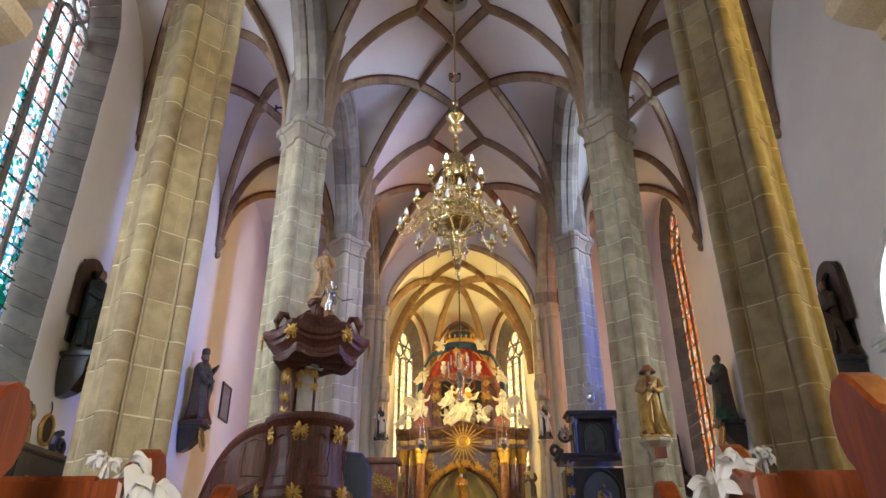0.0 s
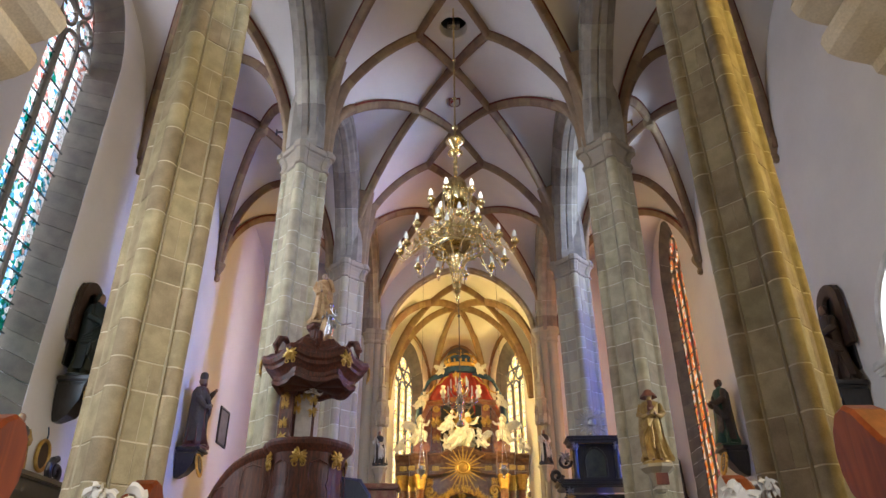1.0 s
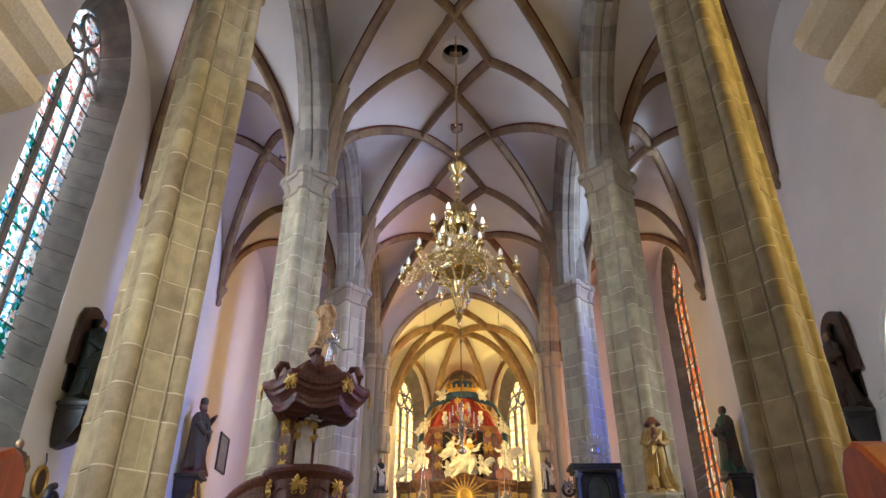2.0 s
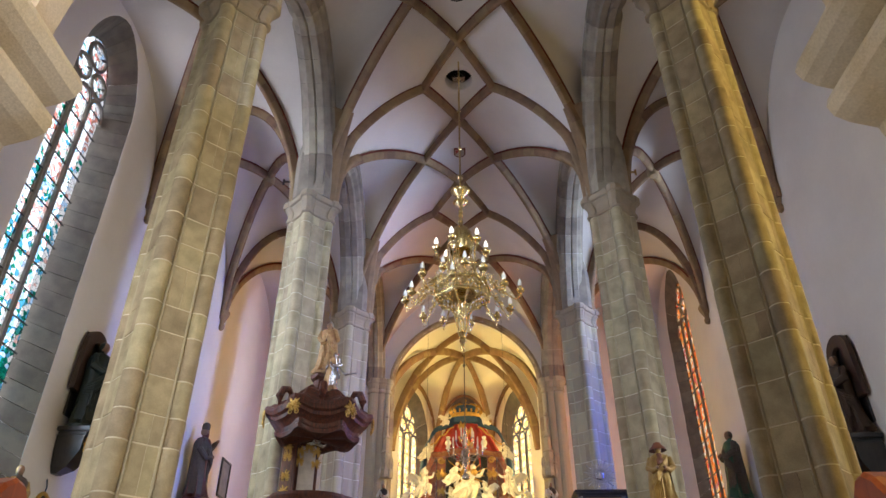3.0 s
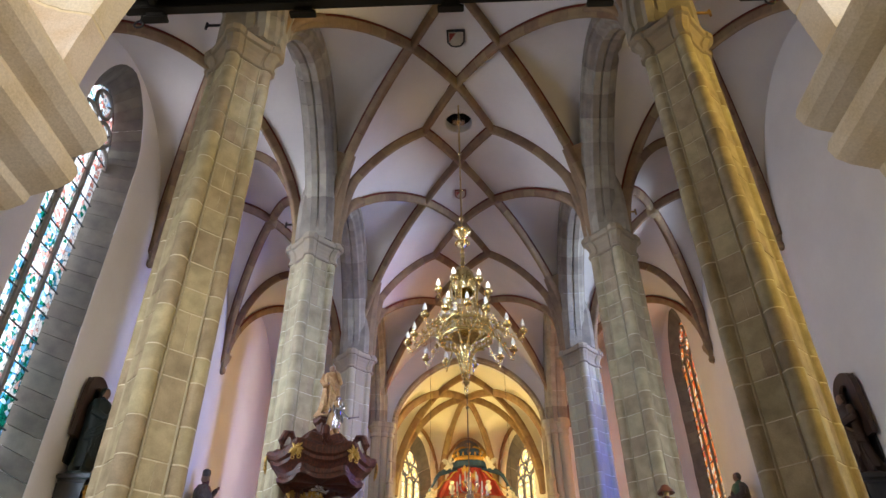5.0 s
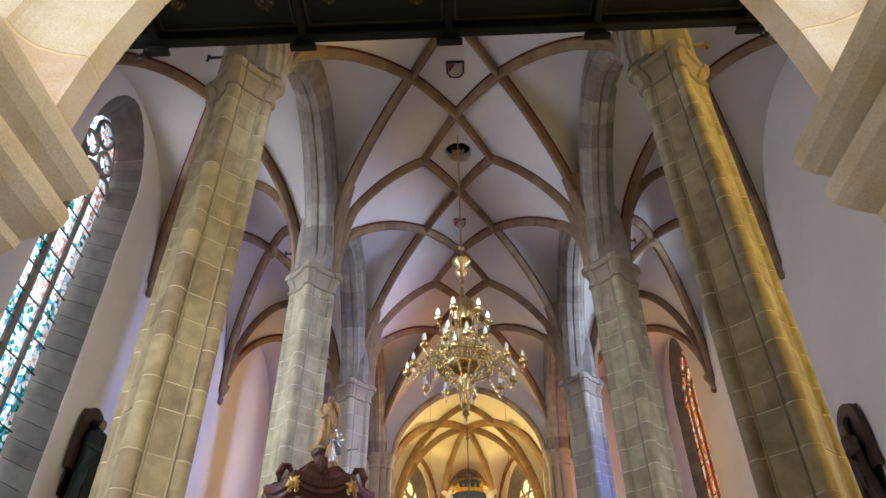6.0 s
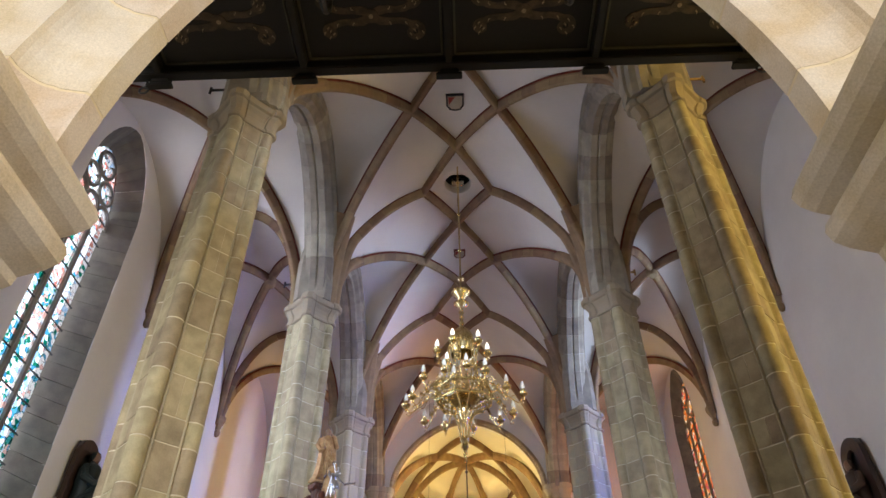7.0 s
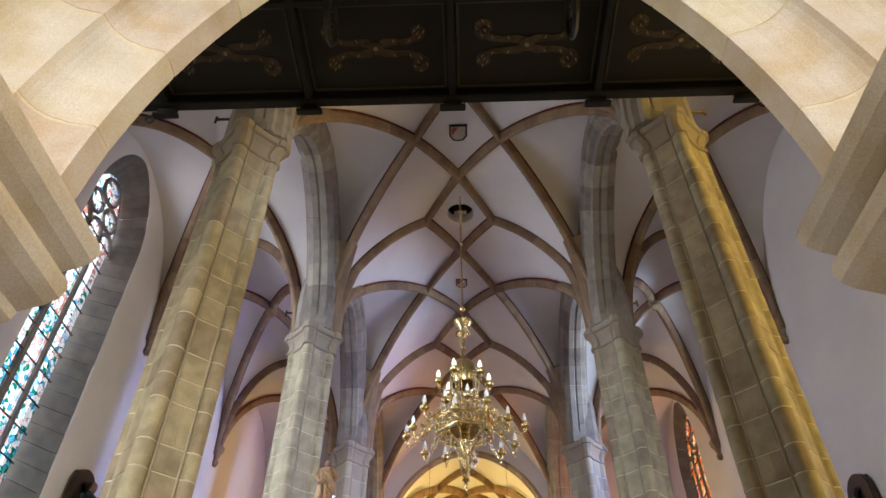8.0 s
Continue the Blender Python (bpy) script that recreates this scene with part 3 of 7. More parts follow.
NORTH = Matrix(((0, -1, 0, -WX), (1, 0, 0, 0), (0, 0, 1, 0), (0, 0, 0, 1)))     # local x runs along the nave, local y outwards
SOUTH = Matrix(((0, 1, 0, WX), (1, 0, 0, 0), (0, 0, 1, 0), (0, 0, 0, 1)))
WIN_HW, WIN_Z0, WIN_ZS, WIN_ZA = 1.28, 3.6, 13.2, 15.35
wins = [pointed(c, WIN_HW + 0.06, WIN_Z0 - 0.02, WIN_ZS, WIN_ZA + 0.06) for c in MID]
wall("wall_north", (-0.8, 28.2, -0.1, 17.4), wins[:2], NORTH, 1.1, WALLPLASTER, "pale plastered north aisle wall with tall pointed windows")
ARCH_C, ARCH_HW = MID[1] - 0.15, 1.45
round_arch = [(ARCH_C + ARCH_HW, 2.6), (ARCH_C + ARCH_HW, 5.3)] + [(ARCH_C + ARCH_HW * math.cos(a), 5.3 + 1.75 * math.sin(a)) for a in (math.pi * i / 16 for i in range(1, 16))] + [(ARCH_C - ARCH_HW, 5.3), (ARCH_C - ARCH_HW, 2.6)]
wall("wall_south", (-0.8, 28.2, -0.1, 17.4), [wins[0], round_arch, wins[2], wins[3]], SOUTH, 1.1, WALLPLASTER, "pale plastered south aisle wall with windows and an arched recess")


def window(name, cy, side, glass, label, lights=3, at=None, hw=WIN_HW, z0=WIN_Z0, zs=WIN_ZS, za=WIN_ZA, depth=0.62, inner=0.36, stones=True, pane_h=0.62):
    """A traceried window in a splayed stone frame; local x along the wall, local y outwards."""
    at = at or (NORTH if side < 0 else SOUTH) @ Matrix.Translation((cy, 0, 0))
    w = thing(name, at, label, "window", kind="structure")
    out, inn = pointed(0, hw + 0.05, z0, zs, za + 0.05, 9), pointed(0, hw - inner, z0 + 0.35, zs - 0.15, za - 0.55, 9)
    rnd = random.Random(name)
    # jamb courses
    rows = []
    n_j = 22
    for s in (1, -1):
        for i in range(n_j):
            t0, t1 = i / n_j, (i + 1) / n_j
            za0, za1 = z0 + (zs - z0) * t0, z0 + (zs - z0) * t1
            zb0, zb1 = z0 + 0.35 + (zs - 0.5 - z0) * t0, z0 + 0.35 + (zs - 0.5 - z0) * t1
            rows.append([(s * (hw + 0.05), za0), (s * (hw + 0.05), za1), (s * (hw - inner), zb0), (s * (hw - inner), zb1)])
    for i in range(1, len(out) - 2):
        rows.append([out[i], out[i + 1], inn[i], inn[i + 1]])
    for r0, r1, q0, q1 in rows:
        b = bmesh.new()
        lift = rnd.uniform(-0.008, 0.008)
        p = [Vector((r0[0], 0.012 + lift, r0[1] + 0.006)), Vector((r1[0], 0.012 + lift, r1[1] - 0.006)), Vector((q1[0], depth, q1[1] - 0.006)), Vector((q0[0], depth, q0[1] + 0.006))]
        o = [v + (Vector((v.x, 0, max(0, v.z - zs))).normalized() * (0.05 if v.y < 0.1 else 0.5)) for v in p]
        rings(b, [p, o])
        part("jamb_stone", b, JAMBSTONE, w)
    b = bmesh.new()
    rings(b, [[Vector((-hw, -0.03, z0)), Vector((hw, -0.03, z0)), Vector((hw - inner, depth, z0 + 0.36)), Vector((inner - hw, depth, z0 + 0.36))],
              [Vector((-hw, -0.03, z0 - 0.12)), Vector((hw, -0.03, z0 - 0.12)), Vector((hw, depth, z0 - 0.12)), Vector((-hw, depth, z0 - 0.12))]])
    part("sill", b, JAMBSTONE, w)
    # bars and tracery
    gw, gy, gz0, gzs, gza = hw - inner, depth - 0.06, z0 + 0.35, zs - 0.15, za - 0.55
    step = 2 * gw / lights
    spring = gzs - 0.2
    for i in range(1, lights):
        b = bmesh.new()
        x = -gw + step * i
        sweep(b, [(x, gy, gz0), (x, gy, spring + 0.15)], [(-0.05, -0.05), (0.05, -0.05), (0.085, 0.0), (0.05, 0.09), (-0.05, 0.09), (-0.085, 0.0)], up=(0, 1, 0))
        part("mullion", b, JAMBSTONE, w)
    for i in range(lights):
        b = bmesh.new()
        x = -gw + step * (i + 0.5)
        tube(b, [(x + step / 2 * math.cos(t), gy, spring - 0.1 + (step * 0.75) * math.sin(t) ** 0.8) for t in (math.pi * j / 10 for j in range(11))], 0.06, 6, up=(0, 1, 0))
        part("tracery_arch", b, JAMBSTONE, w)
    zr = spring + step * 0.75 + 0.42
    rr = gw * 0.40
    for cx, cz, r in ((0, zr + 0.5, rr), (-gw * 0.42, zr - 0.18, rr * 0.85), (gw * 0.42, zr - 0.18, rr * 0.85)):
        b = bmesh.new()
        tube(b, [(cx + r * math.cos(t), gy, cz + r * math.sin(t)) for t in (2 * math.pi * j / 16 for j in range(17))], 0.055, 6, up=(0, 1, 0))
        for j in range(3):
            t = 2 * math.pi * j / 3 + 0.5
            tube(b, [(cx + r * math.cos(t), gy, cz + r * math.sin(t)), (cx + r * 0.45 * math.cos(t), gy, cz + r * 0.45 * math.sin(t))], [0.05, 0.02], 6, up=(0, 1, 0))
        part("tracery_ring", b, JAMBSTONE, w)
    # panes between saddle bars
    rows_n = max(1, round((spring - gz0) / pane_h))
    ph = (spring - gz0) / rows_n
    b = bmesh.new()
    box(b, (0, 0, 0), (step - 0.1, 0.012, ph - 0.014))
    pm = link_mesh("pane", b, glass)
    b = bmesh.new()
    box(b, (0, 0, 0), (2 * gw, 0.03, 0.026))
    barm = link_mesh("saddle_bar", b, IRON)
    for j in range(rows_n):
        for i in range(lights):
            shared("pane", pm, w, pose(-gw + step * (i + 0.5), gy + 0.02, gz0 + ph * (j + 0.5)))
        shared("saddle_bar", barm, w, pose(0, gy - 0.01, gz0 + ph * (j + 1)))
    b = bmesh.new()
    ol = [(u, z) for u, z in pointed(0, gw, spring, gzs, gza, 9)]
    rings(b, [[Vector((u, gy + 0.012, z)) for u, z in ol], [Vector((u, gy + 0.024, z)) for u, z in ol]])
    part("head_glass", b, glass, w)
    return w


GL_N = (CLEARGLASS, GREENGLASS, CLEARGLASS, CLEARGLASS)
GL_S = (AMBERGLASS, None, BLUEGLASS, ORANGEGLASS)
for k in range(4):
    if k < 2:
        window("window_north_%d" % (k + 1), MID[k], -1, GL_N[k], "tall pointed window with %s glass in grey stone tracery" % ("green, white and pink stained" if k == 1 else "clear leaded"))
    if k != 1:
        window("window_south_%d" % (k + 1), MID[k], 1, GL_S[k], "tall pointed window with %s glass in stone tracery" % ("amber", "", "blue stained", "orange and red stained")[k], depth=0.34 if k == 3 else 0.62)

# arched recess of the south wall
rec = thing("arched_recess", SOUTH @ Matrix.Translation((ARCH_C, 0, 0)), "white painted round-arched recess with moulded imposts", "recess", kind="structure")
b = bmesh.new()
path = [(ARCH_HW + 0.12, 0, 5.3)] + [((ARCH_HW + 0.12) * math.cos(a), 0, 5.3 + 1.87 * math.sin(a)) for a in (math.pi * i / 24 for i in range(1, 24))] + [(-ARCH_HW - 0.12, 0, 5.3)]
sweep(b, path, [(-0.13, -0.03), (-0.13, 0.05), (-0.06, 0.07), (0.1, 0.04), (0.13, 0.02), (0.13, -0.03)], up=(0, -1, 0))
part("archivolt", b, WHITEPAINT, rec)
for s in (-1, 1):
    b = bmesh.new()
    for dz, g in ((0, 0.04), (0.07, 0.08), (0.15, 0.14), (0.22, 0.10)):
        box(b, (s * (ARCH_HW + 0.1), 0.4, 5.0 + dz), (0.36 + g * 2, 1.1 + g, 0.08), 0.012)
    part("impost", b, WHITEPAINT, rec)
    b = bmesh.new()
    box(b, (s * (ARCH_HW + 0.13), 0.0, 3.7), (0.26, 0.08, 2.6), 0.01)
    part("pilaster", b, WHITEPAINT, rec)
b = bmesh.new()
box(b, (0, 2.6, 5.0), (5.0, 0.2, 7.0))
part("back_wall", b, WHITEPAINT, rec)
for s in (-1, 1):
    b = bmesh.new()
    box(b, (s * 2.5, 1.85, 5.0), (0.2, 1.5, 7.0))
    part("side_wall", b, WHITEPAINT, rec)
b = bmesh.new()
box(b, (0, 1.85, 8.5), (5.2, 1.6, 0.2))
box(b, (0, 1.85, 1.5), (5.2, 1.6, 0.2))
part("recess_lid", b, WHITEPAINT, rec)

# aisle west ends; the north one gets an unseen window, added for its light
for s, nm in ((-1, "north"), (1, "south")):
    wm = Matrix(((s, 0, 0, 0), (0, -1, 0, 0.4), (0, 0, 1, 0), (0, 0, 0, 1)))
    wall("wall_west_" + nm, (1.7, 9.6, -0.1, 17.4), [pointed(6.4, 1.01, 3.98, 9.0, 10.36)] if s < 0 else [], wm, 0.9, WALLPLASTER, "plain plastered west wall of the side aisle")
    if s < 0:
        window("window_west", 6.4, s, CLEARGLASS, "added unseen pointed west window with clear leaded glass", 2, wm @ Matrix.Translation((6.4, 0, 0)), 0.95, 4.0, 9.0, 10.3, 0.5, 0.22, pane_h=0.8)
# the upper west window is unseen, added as the opening for its lamp
WUP = Matrix(((1, 0, 0, 0), (0, -1, 0, 0.4), (0, 0, 1, 0), (0, 0, 0, 1)))
wall("wall_west_upper", (-1.7, 1.7, 5.0, 17.4), [pointed(0, 1.41, 10.18, 12.6, 14.06)], WUP, 0.9, WALLPLASTER, "plain plastered west wall over the portal with a window")
window("window_west_upper", 0, 1, CLEARGLASS, "added unseen pointed west window with clear leaded glass above the loft", 3, WUP, 1.35, 10.2, 12.6, 14.0, 0.5, 0.3, pane_h=0.8)

# chancel arch wall and chancel
CH_HW, CH_ZS, CH_ZA = 3.16, 12.2, 15.05
wall("wall_chancel_arch", (-9.6, 9.6, -0.1, 17.4), [pointed(0.1, CH_HW, 0.0, CH_ZS, CH_ZA, 12)], pose(0, 27.5, 0), 0.42, WALLPLASTER, "plastered wall with the tall pointed chancel arch")
carch = thing("chancel_arch", pose(0.1, 27.5, 0), "pointed chancel arch of moulded sandstone on clustered jambs", "arch", kind="structure")
ol = pointed(0, CH_HW, 0.0, CH_ZS, CH_ZA, 14)
pts = [Vector((u, 0, z)) for u, z in ol]
CHP = [(-0.06, -0.02), (-0.06, 0.10), (0.0, 0.16), (0.08, 0.14), (0.14, 0.22), (0.22, 0.22), (0.30, 0.10), (0.45, 0.10), (0.45, -0.02)]
seg = []
for a0, a1 in zip(pts, pts[1:]):
    n = max(1, round((a1 - a0).length / 0.6))
    for i in range(n):
        seg.append((a0.lerp(a1, i / n), a0.lerp(a1, (i + 1) / n)))
for i, (p, q) in enumerate(seg):
    b = bmesh.new()
    loops = []
    for v, e in ((p, 0.004), (q, -0.004)):
        t = (q - p).normalized()
        nrm = Vector((t.z, 0, -t.x))
        if nrm.dot(Vector((v.x, 0, max(0, v.z - CH_ZS)))) < 0:
            nrm = -nrm
        loops.append([v + t * e + nrm * (0.13 - h * 0.9) + Vector((0, d * 0.8 - 0.05, 0)) for d, h in CHP])
    rings(b, loops)
    part("arch_stone", b, CHARCH, carch)
for s in (-1, 1):
    b = bmesh.new()
    for dx, dy, r in ((3.36, -0.16, 0.12), (3.62, -0.22, 0.17), (3.93, -0.22, 0.24)):
        lathe(b, ((r, 0), (r, 11.35), (r + 0.05, 11.4), (r + 0.04, 11.48), (r + 0.02, 11.55), (r + 0.1, 11.76), (r + 0.13, 11.8), (r + 0.12, 12.0)), 14, (s * dx, dy, 0))
    part("respond", b, STONE_J, carch, "clustered sandstone shafts with moulded capitals", smooth=False)

CX = 3.62                   # half width of the chancel
APSE = [(CX, 32.2), (1.55, 36.0)]
CZS, CZC = 10.4, 15.3


def crown(y):
    """Crown of the chancel vault, rising towards the nave."""
    return CZC + 0.2 * max(0.0, min(1.0, (32.2 - y) / 4.3))



def chancel_wall(name, p, q, hole):
    p, q = Vector((*p, 0)), Vector((*q, 0))
    u = (q - p).normalized()
    n = Vector((u.y, -u.x, 0))
    if n.dot(p - Vector((0, 31, 0))) < 0:
        n = -n
    c = (p + q) / 2
    m = Matrix(((u.x, n.x, 0, c.x), (u.y, n.y, 0, c.y), (0, 0, 1, 0), (0, 0, 0, 1)))
    h = (q - p).length / 2
    wall(name, (-h - 0.12, h + 0.12, -0.1, 16.5), [hole] if hole else [], m, 0.7, CHPLASTER, "warm plastered chancel wall")
    return m


CHPLASTER = mat("chancel_plaster", (0.77, 0.73, 0.62), 0.9, vary=0.03, scale=0.6, fine=14, bump=0.05, tint=(0.71, 0.66, 0.55), spec=0.2)
AW = pointed(0, 1.36, 5.38, 11.9, 14.06)
for s, nm in ((-1, "north"), (1, "south")):
    # side windows are out of view, assumed as sources of the chancel's yellow light
    side_hole = pointed(0, 1.01, 5.48, 12.0, 13.36)
    m = chancel_wall("wall_chancel_" + nm, (s * CX, 27.92), (s * CX, 32.2), side_hole)
    window("window_chancel_" + nm, 0, s, AMBERGLASS, "unseen pointed chancel window with amber leaded glass, assumed for its light", 2, m, 0.95, 5.5, 12.0, 13.3, 0.5, 0.22, pane_h=0.8)
    m = chancel_wall("wall_apse_" + nm, (s * CX, 32.2), (s * 1.55, 36.0), AW)
    window("window_apse_" + nm, 0, s, AMBERGLASS, "pointed apse window with bright amber leaded glass and trefoil tracery", 3, m, 1.3, 5.4, 11.9, 14.0, 0.5, 0.34, pane_h=0.75)
m = chancel_wall("wall_apse_end", (-1.55, 36.0), (1.55, 36.0), None)
b = bmesh.new()
ol, il = pointed(0, 1.05, 5.0, 12.4, 14.6), pointed(0, 0.85, 5.0, 12.3, 14.3)
rings(b, [[Vector((u, -0.02, z)) for u, z in ol], [Vector((u, -0.10, z)) for u, z in ol], [Vector((u, -0.10, z)) for u, z in il], [Vector((u, -0.03, z)) for u, z in il]], caps=False)
part("blind_arch", b, JAMBSTONE, bpy.data.objects["wall_apse_end"]).matrix_basis = Matrix.Identity(4)
b = bmesh.new()
rings(b, [[Vector((u, -0.028, z)) for u, z in il], [Vector((u, -0.004, z)) for u, z in il]])
part("blind_panel", b, JAMBSTONE, bpy.data.objects["wall_apse_end"], "grey stone blind window").matrix_basis = Matrix.Identity(4)

CBY = 32.2
APEX = 0.62


def chancel_z(x, y):
    f1 = CZS + (crown(y) - CZS) * arc(x / CX, 1.9, 0.55)
    if y <= CBY:
        mid, hw = 30.1, 2.1
        s, ax = abs(y - mid) / max(1e-6, hw * max(0.0, (abs(x) - 1.0) / (CX - 1.0))) if abs(x) > 1 else 9, abs(x)
        return f1 if s >= 1 else f1 + max(0.0, 14.5 - f1) * arc(s)
    v = Vector((x, y - CBY))
    corners = [Vector((CX, 0)), Vector((1.55, 3.8)), Vector((-1.55, 3.8)), Vector((-CX, 0))]
    ang = math.atan2(v.y, v.x)
    for a, b2 in zip(corners, corners[1:]):
        t0, t1 = math.atan2(a.y, a.x), math.atan2(b2.y, b2.x)
        if t0 - 1e-6 <= ang <= t1 + 1e-6:
            e = b2 - a
            den = v.x * e.y - v.y * e.x
            num = a.x * e.y - a.y * e.x
            k = 0 if abs(num) < 1e-9 else den / num            # 1 at the wall
            if k < 1e-6:
                return CZC
            hit = v / k
            s = abs((hit - (a + b2) / 2).dot(e.normalized())) / (e.length / 2)
            g = CZS + (CZC - CZS) * arc(min(1, k), 1.9, 0.55)
            return g + max(0.0, 14.55 - g) * arc(s) * min(1.0, k * 1.4)
    return CZS


bm = bmesh.new()
sheet(bm, chancel_z, -CX - 0.05, CX + 0.05, 27.86, 36.1, 50, 60, lambda c: c.y > CBY and (abs(c.x) / CX + (c.y - CBY) * (CX - 1.55) / 3.8 / CX) > 1.08)
cc = single("ceiling_chancel", bm, CHPLASTER, "warm plastered chancel vault with sandstone ribs", "ceiling", "structure", smooth=True)
bm = bmesh.new()
rf = lambda x, y, t: CZS + (crown(y) - CZS) * arc(1 - t, 1.9, 0.55)
for s in (-1, 1):
    for cx, cy in ((CX, 32.2), (1.55, 36.0), (CX, 28.1)):
        rib(bm, ((s * cx, cy), (0, CBY)), rf, 18, scale=1.2)
    rib(bm, ((s * CX, 32.2), (0, 29.7)), rf, 18, scale=1.2)
    # wall rib and corner shaft of the apse
    for (xa, ya), (xb, yb) in (((s * CX, 32.2), (s * 1.55, 36.0)), ((s * 1.55, 36.0), (0.0, 36.0))):
        n_ = 14
        pts = []
        for i in range(n_ + 1):
            t = i / n_
            u = 2 * t - 1 if xb else t - 1
            pts.append(Vector((xa + (xb - xa) * t, ya + (yb - ya) * t - 0.06, 12.2 + 2.35 * arc(u, 1.8, 0.6))))
        sweep(bm, pts, [(-0.09, -0.12), (0.09, -0.12), (0.12, 0.06), (-0.12, 0.06)])
    tube(bm, [(s * 1.52, 35.9, 5.0), (s * 1.52, 35.9, 13.6)], 0.12, 8)
lathe(bm, ((0.02, -0.42), (0.2, -0.38), (0.26, -0.25), (0.26, -0.02)), 14, (0, CBY, CZC))
part("rib", bm, [CHRIB, CHRIB], cc, "warm sandstone ribs")

# ---- arcade arches ----
def arcade(x, y0, y1, seed):
    rnd = random.Random(seed)
    a = thing("arcade_arch", pose(x, 0, 0), "pointed arcade arch of moulded sandstone between two piers", "arch", "arcade arches", "structure")
    mid, hs = (y0 + y1) / 2, (y1 - y0) / 2 - 0.42
    zs, za = 11.85, 15.25
    pts = []
    n = 60
    for i in range(n + 1):
        t = -1 + 2 * i / n
        u = math.copysign(1 - (1 - abs(t)) ** 1.6, t) if abs(t) > 0 else 0
        pts.append(Vector((0, mid + hs * u, zs + (za - zs) * arc(u, 1.75, 0.62))))
    dist = [0.0]
    for p, q in zip(pts, pts[1:]):
        dist.append(dist[-1] + (q - p).length)
    cnt = round(dist[-1] / 0.62)
    PR = [(-0.20, 0.0), (-0.04, 0.0), (0.0, 0.05), (0.04, 0.0), (0.20, 0.0), (0.24, 0.10), (0.36, 0.16), (0.40, 0.30), (0.46, 0.32), (0.46, 0.60), (-0.46, 0.60), (-0.46, 0.32), (-0.40, 0.30), (-0.36, 0.16), (-0.24, 0.10)]

    def at(s):
        s = max(0, min(dist[-1], s))
        k = min(max(j for j in range(len(dist)) if dist[j] <= s + 1e-9), len(pts) - 2)
        return pts[k].lerp(pts[k + 1], (s - dist[k]) / (dist[k + 1] - dist[k]))
    for c in range(cnt):
        b = bmesh.new()
        s0, s1 = dist[-1] * c / cnt + 0.004, dist[-1] * (c + 1) / cnt - 0.004
        loops = []
        for s in (s0, (s0 + s1) / 2, s1):
            p = at(s)
            t = (at(s + 0.08) - at(s - 0.08)).normalized()
            nr = Vector((0, -t.z, t.y))
            loops.append([p + Vector((w, 0, 0)) + nr * h for w, h in PR])
        rings(b, loops)
        part("voussoir", b, ARCHSTONE, a)
    b = bmesh.new()
    ol = []
    for k in range(0, len(pts), 3):
        t = (pts[min(k + 1, n)] - pts[max(k - 1, 0)]).normalized()
        ol.append((pts[k].y - t.z * 0.31, pts[k].z + t.y * 0.31))
    loop = [(y0, 12.0)] + ol + [(y1, 12.0), (y1, 17.3), (y0, 17.3)]
    rings(b, [[Vector((-0.3, y, z)) for y, z in loop], [Vector((0.3, y, z)) for y, z in loop]], caps=False)
    for s in (-0.3, 0.3):
        vs = [b.verts.new((s, y, z)) for y, z in loop]
        es = [b.edges.new((vs[i], vs[(i + 1) % len(vs)])) for i in range(len(vs))]
        bmesh.ops.triangle_fill(b, use_beauty=True, edges=es)
    part("spandrel", b, PLASTER, a, "plastered wall above the arch")


for s in (-1, 1):
    for k in range(4):
        arcade(s * (3.88 + 0.008 * (k % 2)), BAYS[k], BAYS[k + 1], k * 2 + s)

# wall corbels that carry the aisle ribs
for s in (-1, 1):
    for k in (1, 2, 3):
        b = bmesh.new()
        lathe(b, ((0.03, -0.42), (0.1, -0.36), (0.11, -0.24), (0.07, -0.16), (0.12, -0.05), (0.2, 0.12), (0.22, 0.25), (0.2, 0.3)), 10, (s * (WX - 0.06), BAYS[k], 11.75), lobes=5, depth=0.08)
        single("corbel", b, RIBSTONE, "carved stone corbel carrying the aisle ribs", "corbel", "structure", "wall corbels")

# ---- floor, portal and vestibule ----
bm = bmesh.new()
box(bm, (0, 14, -0.15), (22, 50, 0.3))
single("floor", bm, FLOORSTONE, "grey stone paved church floor", "floor", "structure")
bm = bmesh.new()
box(bm, (0, 34, 0.25), (7.0, 13, 0.5), 0.02)
single("chancel_step", bm, FLOORSTONE, "raised stone floor of the chancel", "step", "structure")
for s, nm in ((-1, "north"), (1, "south")):
    b = bmesh.new()
    box(b, (s * 1.85, -2.3, 2.6), (0.5, 3.8, 5.2))
    single("wall_vestibule_" + nm, b, WALLPLASTER, "plastered vestibule side wall", "wall", "structure")
b = bmesh.new()
box(b, (0, -2.2, 5.1), (4.2, 4.2, 0.25))
single("ceiling_vestibule", b, WALLPLASTER, "plain vestibule ceiling", "ceiling", "structure")
wall("wall_vestibule_west", (-2.1, 2.1, -0.1, 5.2), [[(-0.95, 0.0), (0.95, 0.0), (0.95, 3.1), (-0.95, 3.1)]], Matrix(((1, 0, 0, 0), (0, -1, 0, -4.1), (0, 0, 1, 0), (0, 0, 0, 1))), 0.6, WALLPLASTER, "west wall with the open church door")

